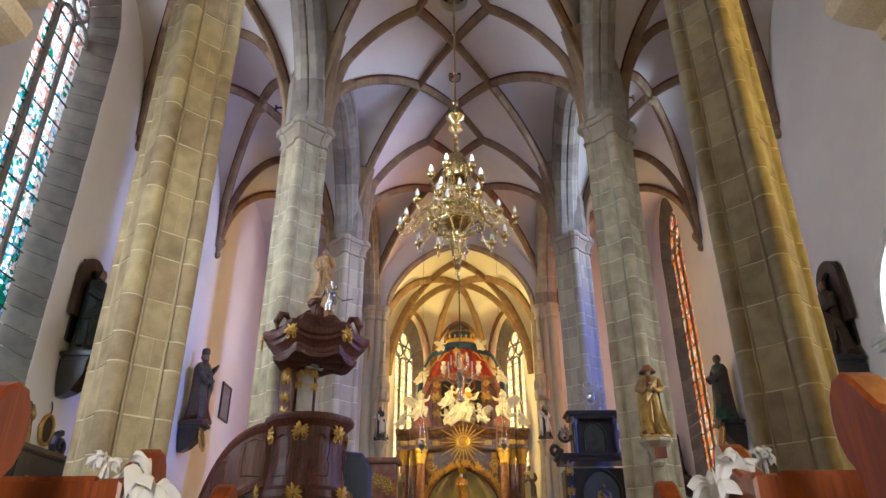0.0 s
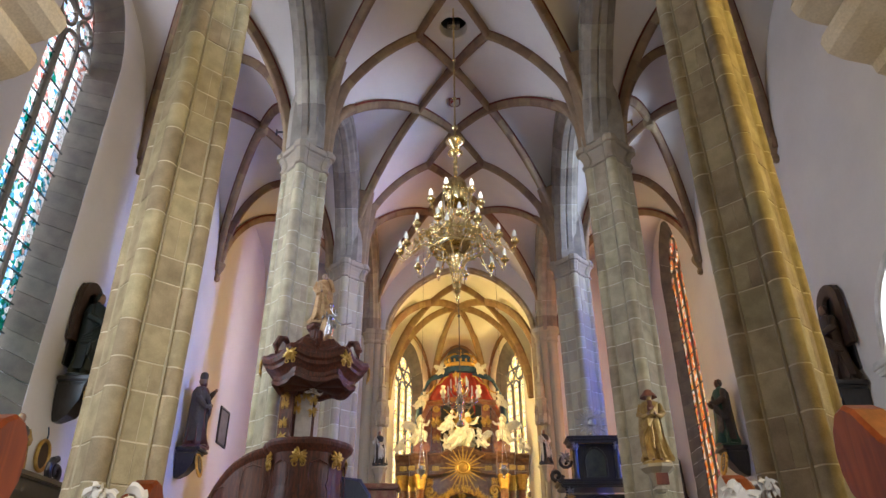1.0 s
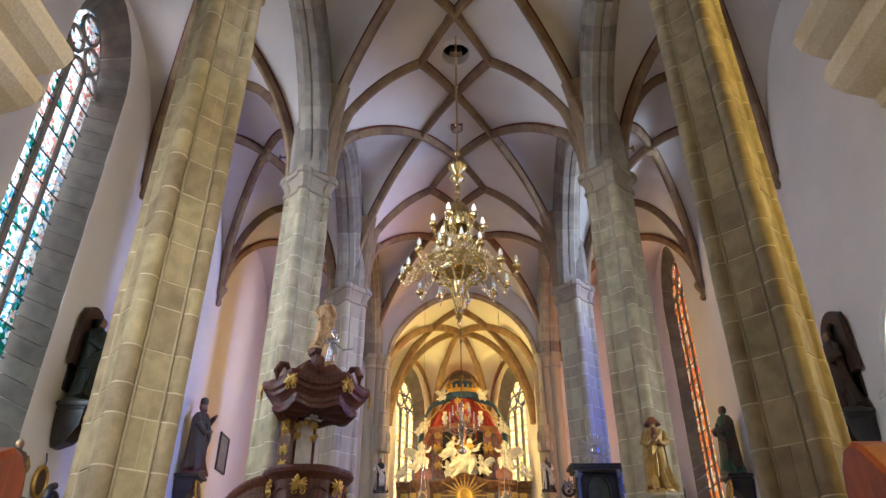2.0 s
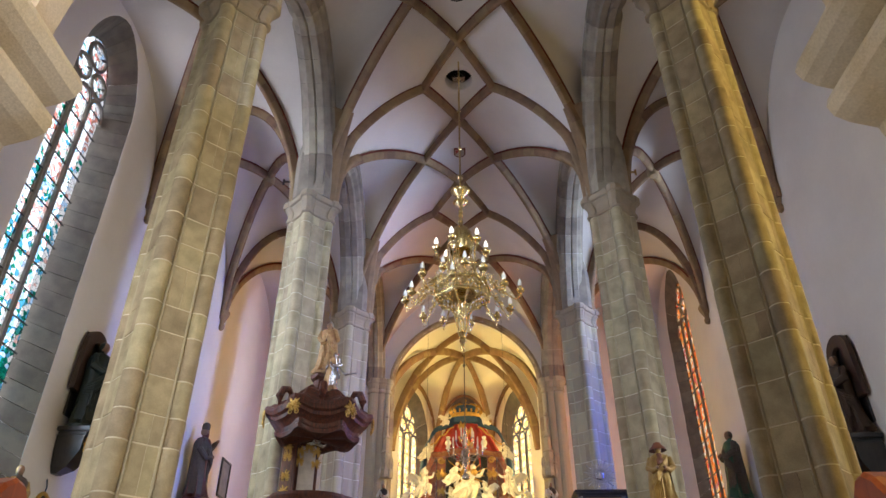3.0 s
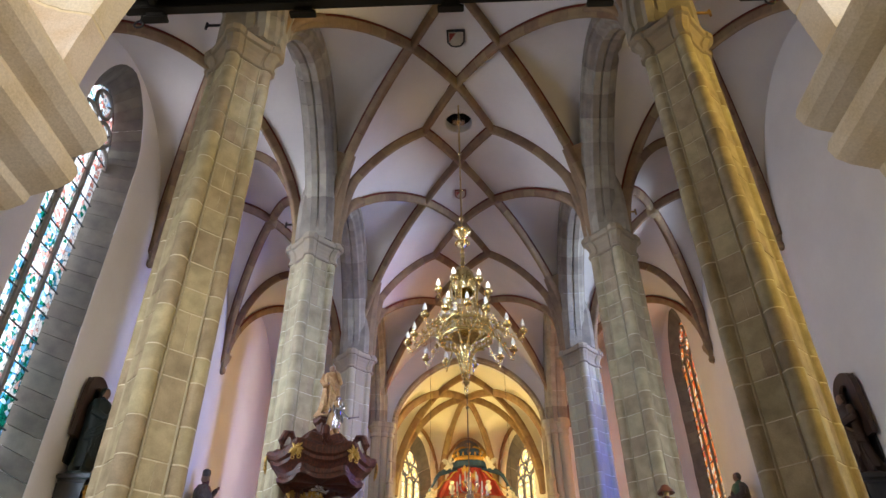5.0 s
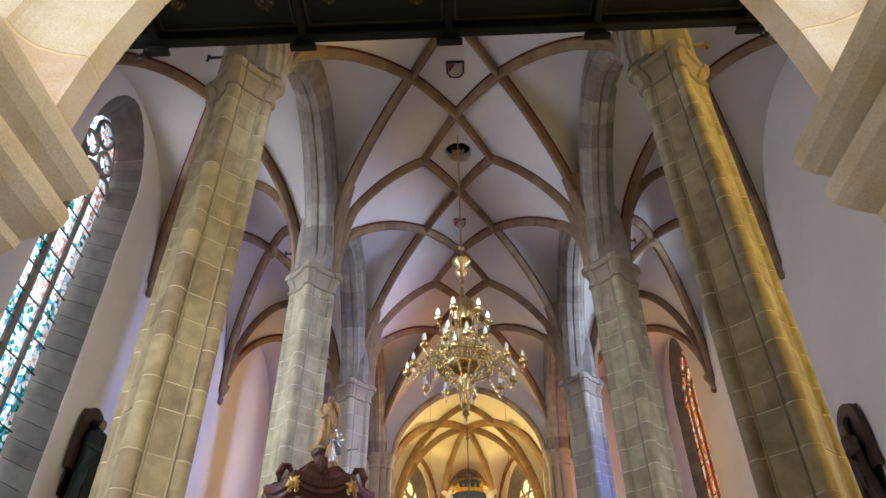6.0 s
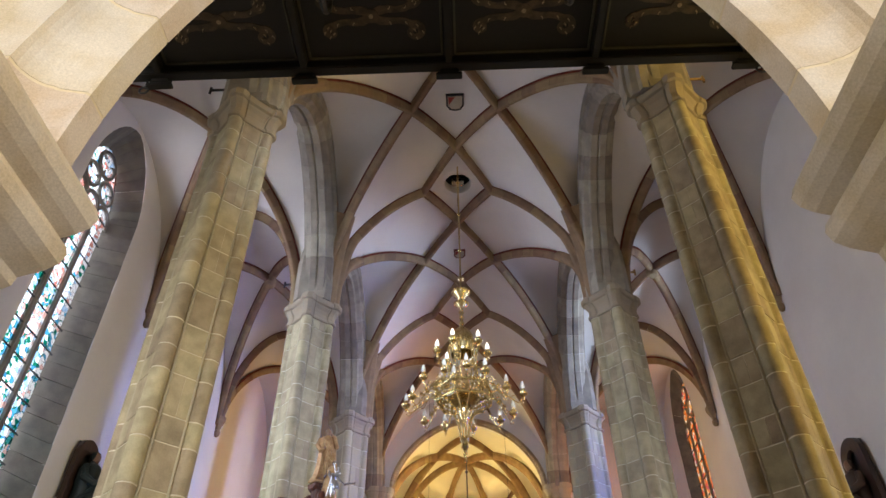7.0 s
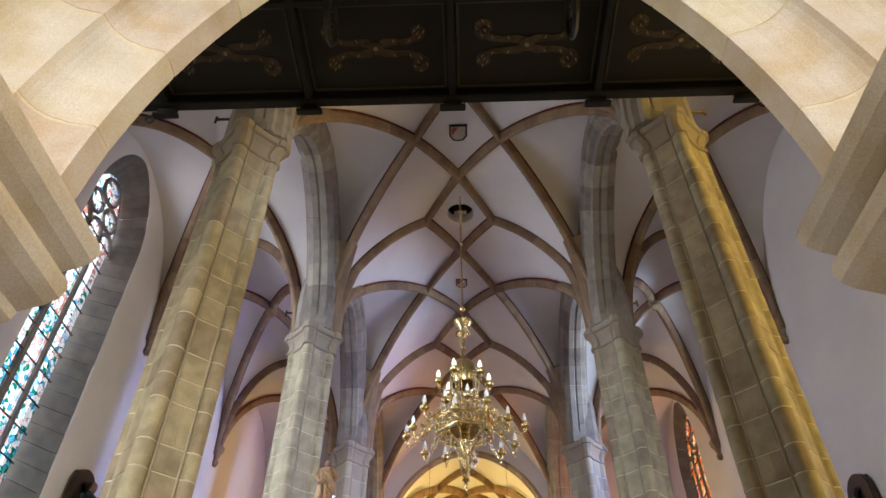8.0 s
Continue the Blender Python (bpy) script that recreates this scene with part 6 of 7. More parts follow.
# pierced hexagonal gallery
hexr = [(0.66 * math.cos(2 * math.pi * i / 6 + 0.26), 0.66 * math.sin(2 * math.pi * i / 6 + 0.26)) for i in range(6)]
b = bmesh.new()
for z, g in ((8.74, 1.0), (9.02, 1.06)):
    pts = [(x * g, y * g, z) for x, y in hexr]      # upper and lower rail
    tube(b, pts + pts[:2], 0.034, 6)
prism(b, [(x * 0.62, y * 0.62) for x, y in hexr], 8.80, 8.83)
gal = part("gallery", b, BRASS, ch, "pierced hexagonal brass gallery")
b = bmesh.new()
for i in range(6):
    p, q = Vector((*hexr[i], 0)), Vector((*hexr[(i + 1) % 6], 0))
    for k in range(7):
        c = p.lerp(q, (k + 0.5) / 7) * 1.03
        u = (q - p).normalized()
        tube(b, [c + u * (0.043 * math.cos(t)) + Vector((0, 0, 8.88 + 0.11 * math.sin(t))) for t in (2 * math.pi * j / 10 for j in range(11))], 0.013, 5)
        ball(b, c + Vector((0, 0, 8.88)), 0.024, 6, 4)
        ball(b, c * 1.03 + Vector((0, 0, 9.07)), 0.026, 6, 4)
part("openwork", b, BRASS, gal)
b = bmesh.new()
lathe(b, ((0.02, 8.2), (0.07, 8.28), (0.12, 8.4), (0.15, 8.5), (0.16, 8.6), (0.12, 8.7), (0.05, 8.75)), 20)
lathe(b, ((0.012, 7.52), (0.05, 7.62), (0.03, 7.68), (0.09, 7.74), (0.05, 7.82), (0.11, 7.9), (0.04, 7.98)), 14)
tube(b, [(0, 0, 7.55), (0.04, 0, 7.48), (0.03, 0, 7.42), (-0.02, 0, 7.42)], 0.014, 6)
part("pendant", b, BRASS, ch, smooth=True)
for i in range(6):
    for da in (0.0, 0.5):
        a = 2 * math.pi * i / 6 + 0.26 + da
        d = Vector((math.cos(a), math.sin(a), 0))
        b = bmesh.new()
        pts = [d * r + Vector((0, 0, z)) for r, z in ((0.06, 7.85), (0.13, 8.15), (0.19, 8.4), (0.32, 8.58), (0.48, 8.66), (0.64, 8.72))]
        tube(b, pts, 0.011, 6)
        for p0, p1 in zip(pts, pts[1:]):
            for k in range(5):
                ball(b, p0.lerp(p1, k / 5) - Vector((0, 0, 0.012)), 0.021, 6, 4)
        part("beaded_stay", b, BRASS, ch)
statue("small_gilded_figure", pose(CHX, CHY, 8.62), 1.0, (PALEGOLD, PALEGOLD, PALEGOLD), "small gilded figure standing inside the chandelier", 41)


# ---- high altar ----
AY = 32.6
al = thing("high_altar", pose(0.08, AY, 0.5), "tall baroque high altar of red marble with gilding", "altar")


def ap(name, b, m, label="", smooth=False, parent=None):
    b.transform(Matrix.Translation((0, 0, -0.5)))
    return part(name, b, m, parent or al, label, smooth)


b = bmesh.new()
box(b, (0, 0.45, 2.0), (6.3, 0.9, 4.0), 0.03)
box(b, (0, 0.75, 5.4), (5.9, 0.25, 3.0), 0.02)
ap("retable_wall", b, BROWNMARBLE, "brown marble retable wall")
b = bmesh.new()
box(b, (0, -0.8, 1.5), (3.2, 1.2, 1.1), 0.04)
ap("altar_table", b, REDMARBLE)
for x, y, r in ((-2.78, 0.05, 0.20), (-1.95, -0.25, 0.20), (-2.35, 0.2, 0.16), (1.95, -0.25, 0.20), (2.78, 0.05, 0.20), (2.35, 0.2, 0.16)):
    b = bmesh.new()
    lathe(b, ((r * 1.25, 3.0), (r * 1.3, 3.12), (r * 1.05, 3.2), (r, 3.3), (r * 0.98, 5.0), (r * 0.9, 6.15)), 18, (x, y, 0))
    col = ap("column", b, REDMARBLE, "red marble column", True)
    b = bmesh.new()
    lathe(b, ((r * 0.92, 6.15), (r * 1.05, 6.2), (r * 0.95, 6.28), (r * 1.15, 6.42), (r * 1.3, 6.55), (r * 1.2, 6.62), (r * 1.5, 6.76), (r * 1.5, 6.82)), 20, (x, y, 0), lobes=8, depth=0.08)
    ap("gilt_capital", b, GOLD, "gilded leafy capital", True, col)
# entablature that breaks forward over the columns and arches up in the middle
ENT = ((0.0, 6.82), (0.04, 6.86), (0.04, 7.0), (0.0, 7.02), (0.0, 7.32), (0.05, 7.36), (0.08, 7.46), (0.20, 7.56), (0.24, 7.66), (0.30, 7.72), (0.30, 7.80), (0.0, 7.86))
b = bmesh.new()
line = [(-3.15, 0.15), (-2.5, 0.15), (-2.45, -0.1), (-2.2, -0.1), (-2.2, -0.45), (-1.65, -0.45), (-1.6, 0.0), (-1.0, 0.05), (-0.5, 0.0), (0, -0.05), (0.5, 0.0), (1.0, 0.05), (1.6, 0.0), (1.65, -0.45), (2.2, -0.45), (2.2, -0.1), (2.45, -0.1), (2.5, 0.15), (3.15, 0.15)]
loops = []
for x, y in line:
    lift = 0.34 * max(0.0, 1 - (x / 1.1) ** 2)
    loops.append([Vector((x * (1 + d * 0.05), y - d, z + lift)) for d, z in ENT] + [Vector((x, 0.9, 7.86 + lift)), Vector((x, 0.9, 6.82 + lift))])
rings(b, loops)
ap("entablature", b, BROWNMARBLE, "stepped brown marble entablature")
for x in (-2.78, -2.35, -1.92, -1.25, 1.25, 1.92, 2.35, 2.78):
    b = bmesh.new()
    box(b, (x, -0.50 if abs(x) == 1.92 else (0.0 if abs(x) < 1.5 else -0.02 if abs(x) > 2.5 else -0.14), 7.16), (0.34, 0.06, 0.22), 0.02)
    leafwork(b, (x, -0.53 if abs(x) == 1.92 else -0.08 if abs(x) != 2.35 else -0.17, 7.16), (0, 0, 1), (1, 0, 0), 0.24, int(x * 9))
    ap("gilt_frieze_ornament", b, GOLD, "gilded frieze ornament")
# sunburst
b = bmesh.new()
SZ = 7.12
for k in range(24):
    a = 2 * math.pi * k / 24
    L = 1.22 if k % 2 == 0 else 0.85
    u, v = Vector((math.cos(a), 0, math.sin(a))), Vector((-math.sin(a), 0, math.cos(a)))
    c = Vector((0.05, -0.35, SZ))
    rings(b, [[c + u * 0.25 + v * 0.045, c + u * 0.25 - v * 0.045, c + u * 0.25 - v * 0.045 + Vector((0, 0.03, 0)), c + u * 0.25 + v * 0.045 + Vector((0, 0.03, 0))],
              [c + u * L + v * 0.012, c + u * L - v * 0.012, c + u * L - v * 0.012 + Vector((0, 0.02, 0)), c + u * L + v * 0.012 + Vector((0, 0.02, 0))]])
sb = ap("sunburst", b, GOLD, "gilded sunburst")
b = bmesh.new()
lathe(b, ((0.30, 0.0), (0.32, 0.06), (0.26, 0.09), (0.22, 0.05), (0.20, 0.05), (0.12, 0.09), (0.001, 0.11)), 24)
b.transform(Matrix.Translation((0.05, -0.34, SZ)) @ Matrix.Rotation(math.pi / 2, 4, "X"))
ap("sun_disc", b, GOLD, "", True, sb)
# central niche
b = bmesh.new()
rings(b, [[Vector((u, y, z)) for u, z in pointed(0, w, 2.6, 4.4, t, 10)] for w, t, y in ((1.75, 6.0, 0.6), (1.78, 6.05, 0.0), (1.95, 6.25, -0.05), (2.0, 6.3, 0.35))], caps=False)
ap("niche_arch", b, REDMARBLE)
b = bmesh.new()
rnd = random.Random(5)
for u, z in pointed(0, 1.88, 3.2, 4.4, 6.2, 22)[1:-1]:
    leafwork(b, (u + rnd.uniform(-0.08, 0.08), -0.1, z + rnd.uniform(-0.06, 0.1)), (math.cos(rnd.uniform(-1, 1)), 0, math.sin(rnd.uniform(-1, 1))), (0, 0, 1), rnd.uniform(0.22, 0.34), rnd.randint(0, 99), 7)
for s in (-1, 1):
    tube(b, spiral((s * 1.5, -0.1, 6.1), 0.28, 0.05, 1.3, 16, 0, "xz", s), 0.06, 6, up=(0, 1, 0))
    for k in range(4):
        leafwork(b, (s * 1.5, -0.05, 6.55 - 0.36 * k), (1, 0, 0), (0, 0, 1), 0.34, k)
ap("gilt_scroll_frame", b, GOLD, "gilded scrollwork round the niche", True)
b = bmesh.new()
loops = []
for j in range(13):
    z = 2.8 + 0.26 * j
    w = 1.7 * arc(max(0, (z - 4.2) / 1.85), 1.8, 0.6)
    loops.append([Vector((w * (i / 20 * 2 - 1), 0.45 + 0.06 * math.sin(i * 1.9 + j * 0.15), z)) for i in range(21)] + [Vector((w * (1 - i / 20 * 2), 0.55, z)) for i in range(21)])
rings(b, loops)
ap("niche_drapery", b, mat("pale_gold_drapery", (0.42, 0.36, 0.18), 0.6, vary=0.2, scale=5), "pale gold drapery in the niche", True)
statue("enthroned_figure", pose(0.05, AY + 0.2, 4.35), 1.45, (mat("rose_gilded_robe", (0.45, 0.20, 0.10), 0.45, 0.4, vary=0.2), GOLD, WHITESTATUE), "crowned figure in a rose and gold robe in the altar niche", 51)
b = bmesh.new()
lathe(b, ((0.13, 5.80), (0.17, 5.86), (0.21, 5.98), (0.14, 6.05), (0.02, 6.12)), 16, (0.05, AY + 0.2, 0), lobes=8, depth=0.12)
b.transform(Matrix.Translation((-0.08, -AY, 0)))
ap("niche_crown", b, GOLD, "small gilded crown above the niche figure", True)
# upper storey
b = bmesh.new()
box(b, (0, 0.65, 9.2), (3.4, 0.2, 2.8), 0.02)
ap("upper_wall", b, mat("dark_upper_panel", (0.035, 0.035, 0.02), 0.5, vary=0.3, scale=4), "dark panel behind the figures")
for s in (-1, 1):
    b = bmesh.new()
    box(b, (s * 1.22, 0.35, 9.1), (0.42, 0.4, 2.3), 0.03)
    box(b, (s * 1.22, 0.3, 8.1), (0.52, 0.5, 0.3), 0.03)
    box(b, (s * 1.62, 0.45, 9.0), (0.3, 0.3, 2.1), 0.03)
    pil = ap("upper_pilaster", b, REDMARBLE)
    b = bmesh.new()
    tube(b, spiral((s * 1.22, 0.12, 10.05), 0.16, 0.04, 1.4, 14, 0, "xz", s), 0.05, 6, up=(0, 1, 0))
    leafwork(b, (s * 1.22, 0.13, 9.4), (1, 0, 0), (0, 0, 1), 0.5, 3, 13)
    leafwork(b, (s * 1.22, 0.13, 8.6), (1, 0, 0), (0, 0, 1), 0.4, 4, 11)
    ap("gilt_carving", b, GOLD, "gilded carving", True, pil)
    b = bmesh.new()
    loops = []
    for j in range(15):
        t = j / 14
        x, z = s * (1.55 + 0.62 * t + 0.18 * math.sin(t * 5)), 10.2 - 2.4 * t
        loops.append([Vector((x - s * 0.1, 0.2, z)), Vector((x + s * (0.14 + 0.1 * t), 0.2, z)), Vector((x + s * (0.14 + 0.1 * t), 0.5, z)), Vector((x - s * 0.1, 0.5, z))])
    rings(b, loops)
    ap("side_volute", b, REDMARBLE)
b = bmesh.new()
loops = []
for i in range(21):
    u = i / 10 - 1
    z = 10.38 + 0.12 * math.cos(u * 3.2) - 0.05
    loops.append([Vector((u * 1.72, 0.55 - d, z + h)) for d, h in ((0.0, 0.0), (0.35, 0.0), (0.40, 0.08), (0.50, 0.13), (0.52, 0.2), (0.0, 0.22))])
rings(b, loops)
ap("upper_cornice", b, REDMARBLE)
b = bmesh.new()
for k in range(18):
    a = 2 * math.pi * k / 18
    c = Vector((0, 0.30, 9.35))
    u = Vector((math.cos(a), 0, math.sin(a)))
    tube(b, [c + u * 0.2, c + u * (1.15 if k % 2 else 0.85)], [0.05, 0.02], 5, up=(0, 1, 0))
ap("gloriole", b, GOLD, "gilded rays behind the figures")
# draped canopy with a crown
b = bmesh.new()
loops = []
for j in range(14):
    t = j / 13
    z = 12.05 - 3.6 * t
    w = 0.75 + 1.15 * min(1, t * 1.9) ** 0.8
    loops.append([Vector((w * (i / 28 * 2 - 1), 0.75 + 0.09 * math.sin(i * 1.55 + 0.6 * math.sin(3 * t)) * (0.4 + t) - 0.35 * (1 - (i / 14 - 1) ** 2) * (1 - t), z)) for i in range(29)] + [Vector((w * (1 - i / 28 * 2), 0.98, z)) for i in range(29)])
rings(b, loops)
ap("red_canopy", b, REDCLOTH, "red pleated canopy cloth", True)
for s in (-1, 1):
    b = bmesh.new()
    loops = []
    for j in range(26):
        t = j / 25
        x = s * (0.72 + 1.25 * min(1, t * 1.7) ** 0.85 + 0.30 * max(0, t - 0.58) + 0.06 * math.sin(t * 9))
        z = 11.95 - 0.9 * t - 3.2 * max(0, t - 0.4) ** 1.2
        r = 0.12 + 0.06 * math.sin(t * 7 + 0.6) * (1 if t < 0.6 else 0.5)
        loops.append([Vector((x + s * r * (1 + 0.22 * math.sin(5 * q + 8 * t)) * math.cos(q), 0.5 + 0.15 * math.sin(q), z + r * (1 + 0.22 * math.sin(5 * q + 8 * t)) * math.sin(q) * 0.9)) for q in (2 * math.pi * i / 18 for i in range(18))])
    rings(b, loops)
    ap("teal_drape", b, TEALCLOTH, "teal curtain swag edged with gold", True)
    b = bmesh.new()
    tube(b, [(s * (0.60 + 1.15 * t ** 0.9), 0.28, 11.75 - 0.95 * t + 0.05 * math.sin(t * 14)) for t in (i / 16 for i in range(17))], 0.035, 6)
    ap("gold_fringe", b, GOLD)
b = bmesh.new()
loops = []
for r, z in ((0.80, 11.98), (0.78, 12.12), (0.74, 12.25), (0.70, 12.3)):
    loops.append([Vector((r * (1 + 0.06 * math.cos(14 * q)) * math.cos(q), 0.55 + 0.5 * r * math.sin(q), z)) for q in (2 * math.pi * i / 56 for i in range(56))])
rings(b, loops)
ap("canopy_valance", b, TEALCLOTH, "teal scalloped valance", True)
b = bmesh.new()
lathe(b, ((0.70, 12.28), (0.76, 12.32), (0.76, 12.44), (0.70, 12.48)), 28, (0, 0.55, 0), 1, 0.6)
for k in range(8):
    a = 2 * math.pi * k / 8
    d = Vector((math.cos(a), 0.6 * math.sin(a), 0))
    tube(b, [Vector((0, 0.55, 0)) + d * r + Vector((0, 0, z)) for r, z in ((0.72, 12.45), (0.82, 12.65), (0.72, 12.85), (0.42, 12.98), (0.08, 12.92))], [0.05, 0.045, 0.045, 0.04, 0.03], 6)
    ball(b, Vector((0, 0.55, 12.58)) + d * 0.78, (0.08, 0.06, 0.1), 8, 6)
    a += math.pi / 8
    ball(b, Vector((0.76 * math.cos(a), 0.55 + 0.46 * math.sin(a), 12.56)), (0.05, 0.04, 0.09), 8, 6)
ball(b, (0, 0.55, 13.0), 0.09, 10, 8)
box(b, (0, 0.55, 13.17), (0.05, 0.05, 0.22))
box(b, (0, 0.55, 13.2), (0.16, 0.05, 0.05))
ap("canopy_crown", b, GOLD, "large gilded crown on the canopy", True)
b = bmesh.new()
lathe(b, ((0.6, 12.48), (0.66, 12.7), (0.45, 12.9), (0.02, 12.93)), 20, (0, 0.55, 0), 1, 0.6)
ap("crown_lining", b, TEALCLOTH, "teal lining of the crown", True)
b = bmesh.new()
for k in range(4):
    leafwork(b, (0.18 * (-1) ** k, 0.16, 10.85 + 0.3 * k), (1, 0, 0), (0, 0, 1), 0.42, k, 11)
ap("gilt_trophy", b, GOLD, "gilded ornament on the red cloth", True)
W2 = (WHITESTATUE, WHITESTATUE)
angel("white_altar_figure", pose(0.10, AY - 0.15, 7.95), 1.9, W2, "large white figure enthroned on clouds above the altar cornice", 61, 1, False)
angel("white_altar_figure", pose(-0.55, AY - 0.1, 8.75), 1.2, W2, "white figure seated to one side on the clouds", 62, 1, False)
angel("white_altar_figure", pose(1.0, AY - 0.15, 8.0), 0.95, W2, "small white winged figure beside the clouds", 63, -1)
angel("white_altar_figure", pose(-0.62, AY - 0.15, 7.9), 0.8, W2, "small white kneeling figure by the clouds", 64, -1)
b = bmesh.new()
ball(b, (0.42, AY - 0.35, 9.35), 0.17, 14, 10)
single("gilded_orb", b, GOLD, "gilded orb held by the white altar figure", "orb", smooth=True)
b = bmesh.new()
rnd = random.Random(77)
for k in range(46):
    a = rnd.uniform(0, 6.28)
    rr = rnd.uniform(0.1, 0.55)
    ball(b, (0.08 + rr * math.cos(a) * 1.15, AY + 0.2 + rnd.uniform(-0.15, 0.1), 8.55 + rr * math.sin(a) * 1.0), (rnd.uniform(0.12, 0.22), 0.14, rnd.uniform(0.10, 0.18)), 10, 7)
single("carved_clouds", b, WHITESTATUE, "white carved cloud bank behind the altar figures", "clouds", smooth=True)
for s in (-1, 1):
    angel("white_angel", pose(0.08 + s * 1.9, AY - 0.2, 8.2, 0, 10 * s), 1.35, W2, "white winged angel on the altar cornice", 65 + s, -s, group="altar angels")
    angel("white_putto", pose(0.08 + s * 2.9, AY - 0.05, 7.85), 0.9, W2, "small white angel at the end of the altar cornice", 70 + s, -s, False, group="altar putti")
    angel("white_putto", pose(0.08 + s * 0.98, AY + 0.25, 11.75), 0.65, W2, "white putto on the canopy edge", 74 + s, -s, group="altar putti")
    angel("white_putto", pose(0.08 + s * 1.98, AY + 0.15, 10.0), 0.95, W2, "white putto holding the teal drape", 78 + s, -s, False, group="altar putti")
    b = bmesh.new()
    box(b, (0.08 + s * 1.9, AY + 0.1, 8.05), (0.8, 0.9, 0.42), 0.05)
    single("angel_pedestal", b, REDMARBLE, "red marble pedestal under a white altar angel", "pedestal", group="angel pedestals")
    statue("altar_saint", pose(0.08 + s * 3.0, AY - 0.9, 4.2), 1.75, (mat("pale_yellow_robe", (0.42, 0.36, 0.20), 0.5, vary=0.15), GREYROBE, SKIN), "pale robed saint beside the altar", 82 + s, group="altar saints")
    b = bmesh.new()
    lathe(b, ((0.06, 10.6), (0.14, 10.64), (0.08, 10.72), (0.16, 10.86), (0.13, 11.0), (0.06, 11.06), (0.1, 11.1)), 14, (0.08 + s * 0.88, AY + 0.15, 0))
    for k in range(5):
        ball(b, (0.08 + s * 0.88 + 0.06 * math.cos(k * 1.26), AY + 0.15 + 0.06 * math.sin(k * 1.26), 11.17), 0.06, 8, 6)
    single("white_vase", b, WHITESTATUE, "white vase with flowers on the altar", "vase", group="altar vases", smooth=True)

# statues with gothic canopies at the chancel arch
for s in (-1, 1):
    x = s * 3.28 + 0.1
    statue("chancel_saint", pose(x, 26.95, 6.2, 0, 0, 10 * s), 1.35, (BLACKROBE, mat("white_surplice", (0.55, 0.54, 0.52), 0.6, vary=0.1), SKIN), "saint in a white surplice at the chancel arch", 90 + s, group="chancel saints")
    c = thing("stone_console", pose(x, 27.05, 6.15), "carved stone console with pinnacle canopy", "console", "chancel consoles")
    b = bmesh.new()
    lathe(b, ((0.06, -0.6), (0.12, -0.5), (0.16, -0.3), (0.28, -0.1), (0.32, -0.06), (0.32, 0.0)), 8)
    part("corbel", b, STONE_J, c)
    b = bmesh.new()
    lathe(b, ((0.26, 1.65), (0.3, 1.75), (0.28, 1.95), (0.2, 2.05), (0.18, 2.6), (0.22, 2.65), (0.14, 2.75), (0.12, 3.2), (0.16, 3.25), (0.06, 3.4), (0.03, 4.1), (0.08, 4.15), (0.01, 4.3)), 8, lobes=4, depth=0.1)
    for k in range(8):
        a = 2 * math.pi * k / 8
        lathe(b, ((0.04, 1.6), (0.04, 2.1), (0.06, 2.15), (0.01, 2.45)), 5, (0.27 * math.cos(a), 0.27 * math.sin(a), 0))
    part("pinnacle_canopy", b, STONE_J, c, "carved stone pinnacle canopy")
    # hanging sanctuary lamps
    l = thing("sanctuary_lamp", pose(0.1 + s * 1.6, 26.5, 5.8), "small silver lamp on three chains", "lamp", "sanctuary lamps")
    b = bmesh.new()
    lathe(b, ((0.02, -0.22), (0.05, -0.16), (0.03, -0.1), (0.14, 0.0), (0.2, 0.1), (0.17, 0.16), (0.1, 0.2), (0.12, 0.28)), 16)
    part("bowl", b, SILVER, l, smooth=True)
    for k in range(3):
        b = bmesh.new()
        a = 2 * math.pi * k / 3
        tube(b, [(0.17 * math.cos(a), 0.17 * math.sin(a), 0.14), (0.02 * math.cos(a), 0.02 * math.sin(a), 1.3)], 0.008, 5)
        part("chain", b, SILVER, l)
    b = bmesh.new()
    tube(b, [(0, 0, 1.3), (0, 0, 10.3)], 0.006, 5)
    part("cord", b, IRON, l)

# silver chandelier before the chancel
SX, SY = 0.05, 24.1
sc = thing("silver_chandelier", pose(SX, SY, 0), "slender silver chandelier with white candles before the chancel", "chandelier")
b = bmesh.new()
lathe(b, ((0.02, 6.95), (0.14, 7.0), (0.16, 7.08), (0.06, 7.2), (0.05, 7.4), (0.14, 7.55), (0.10, 7.7), (0.18, 7.85), (0.15, 8.0), (0.06, 8.1), (0.09, 8.4), (0.05, 8.6), (0.07, 8.75), (0.02, 8.9)), 16, (0, 0, 0))
part("shaft", b, SILVER, sc, smooth=True)
b = bmesh.new()
tube(b, [(0, 0, 8.88), (0, 0, 16.6)], 0.02, 6)
for z in (9.6, 11.3):
    ball(b, (0, 0, z), 0.06, 10, 8)
part("rope", b, mat("grey_rope", (0.12, 0.11, 0.12), 0.8), sc)
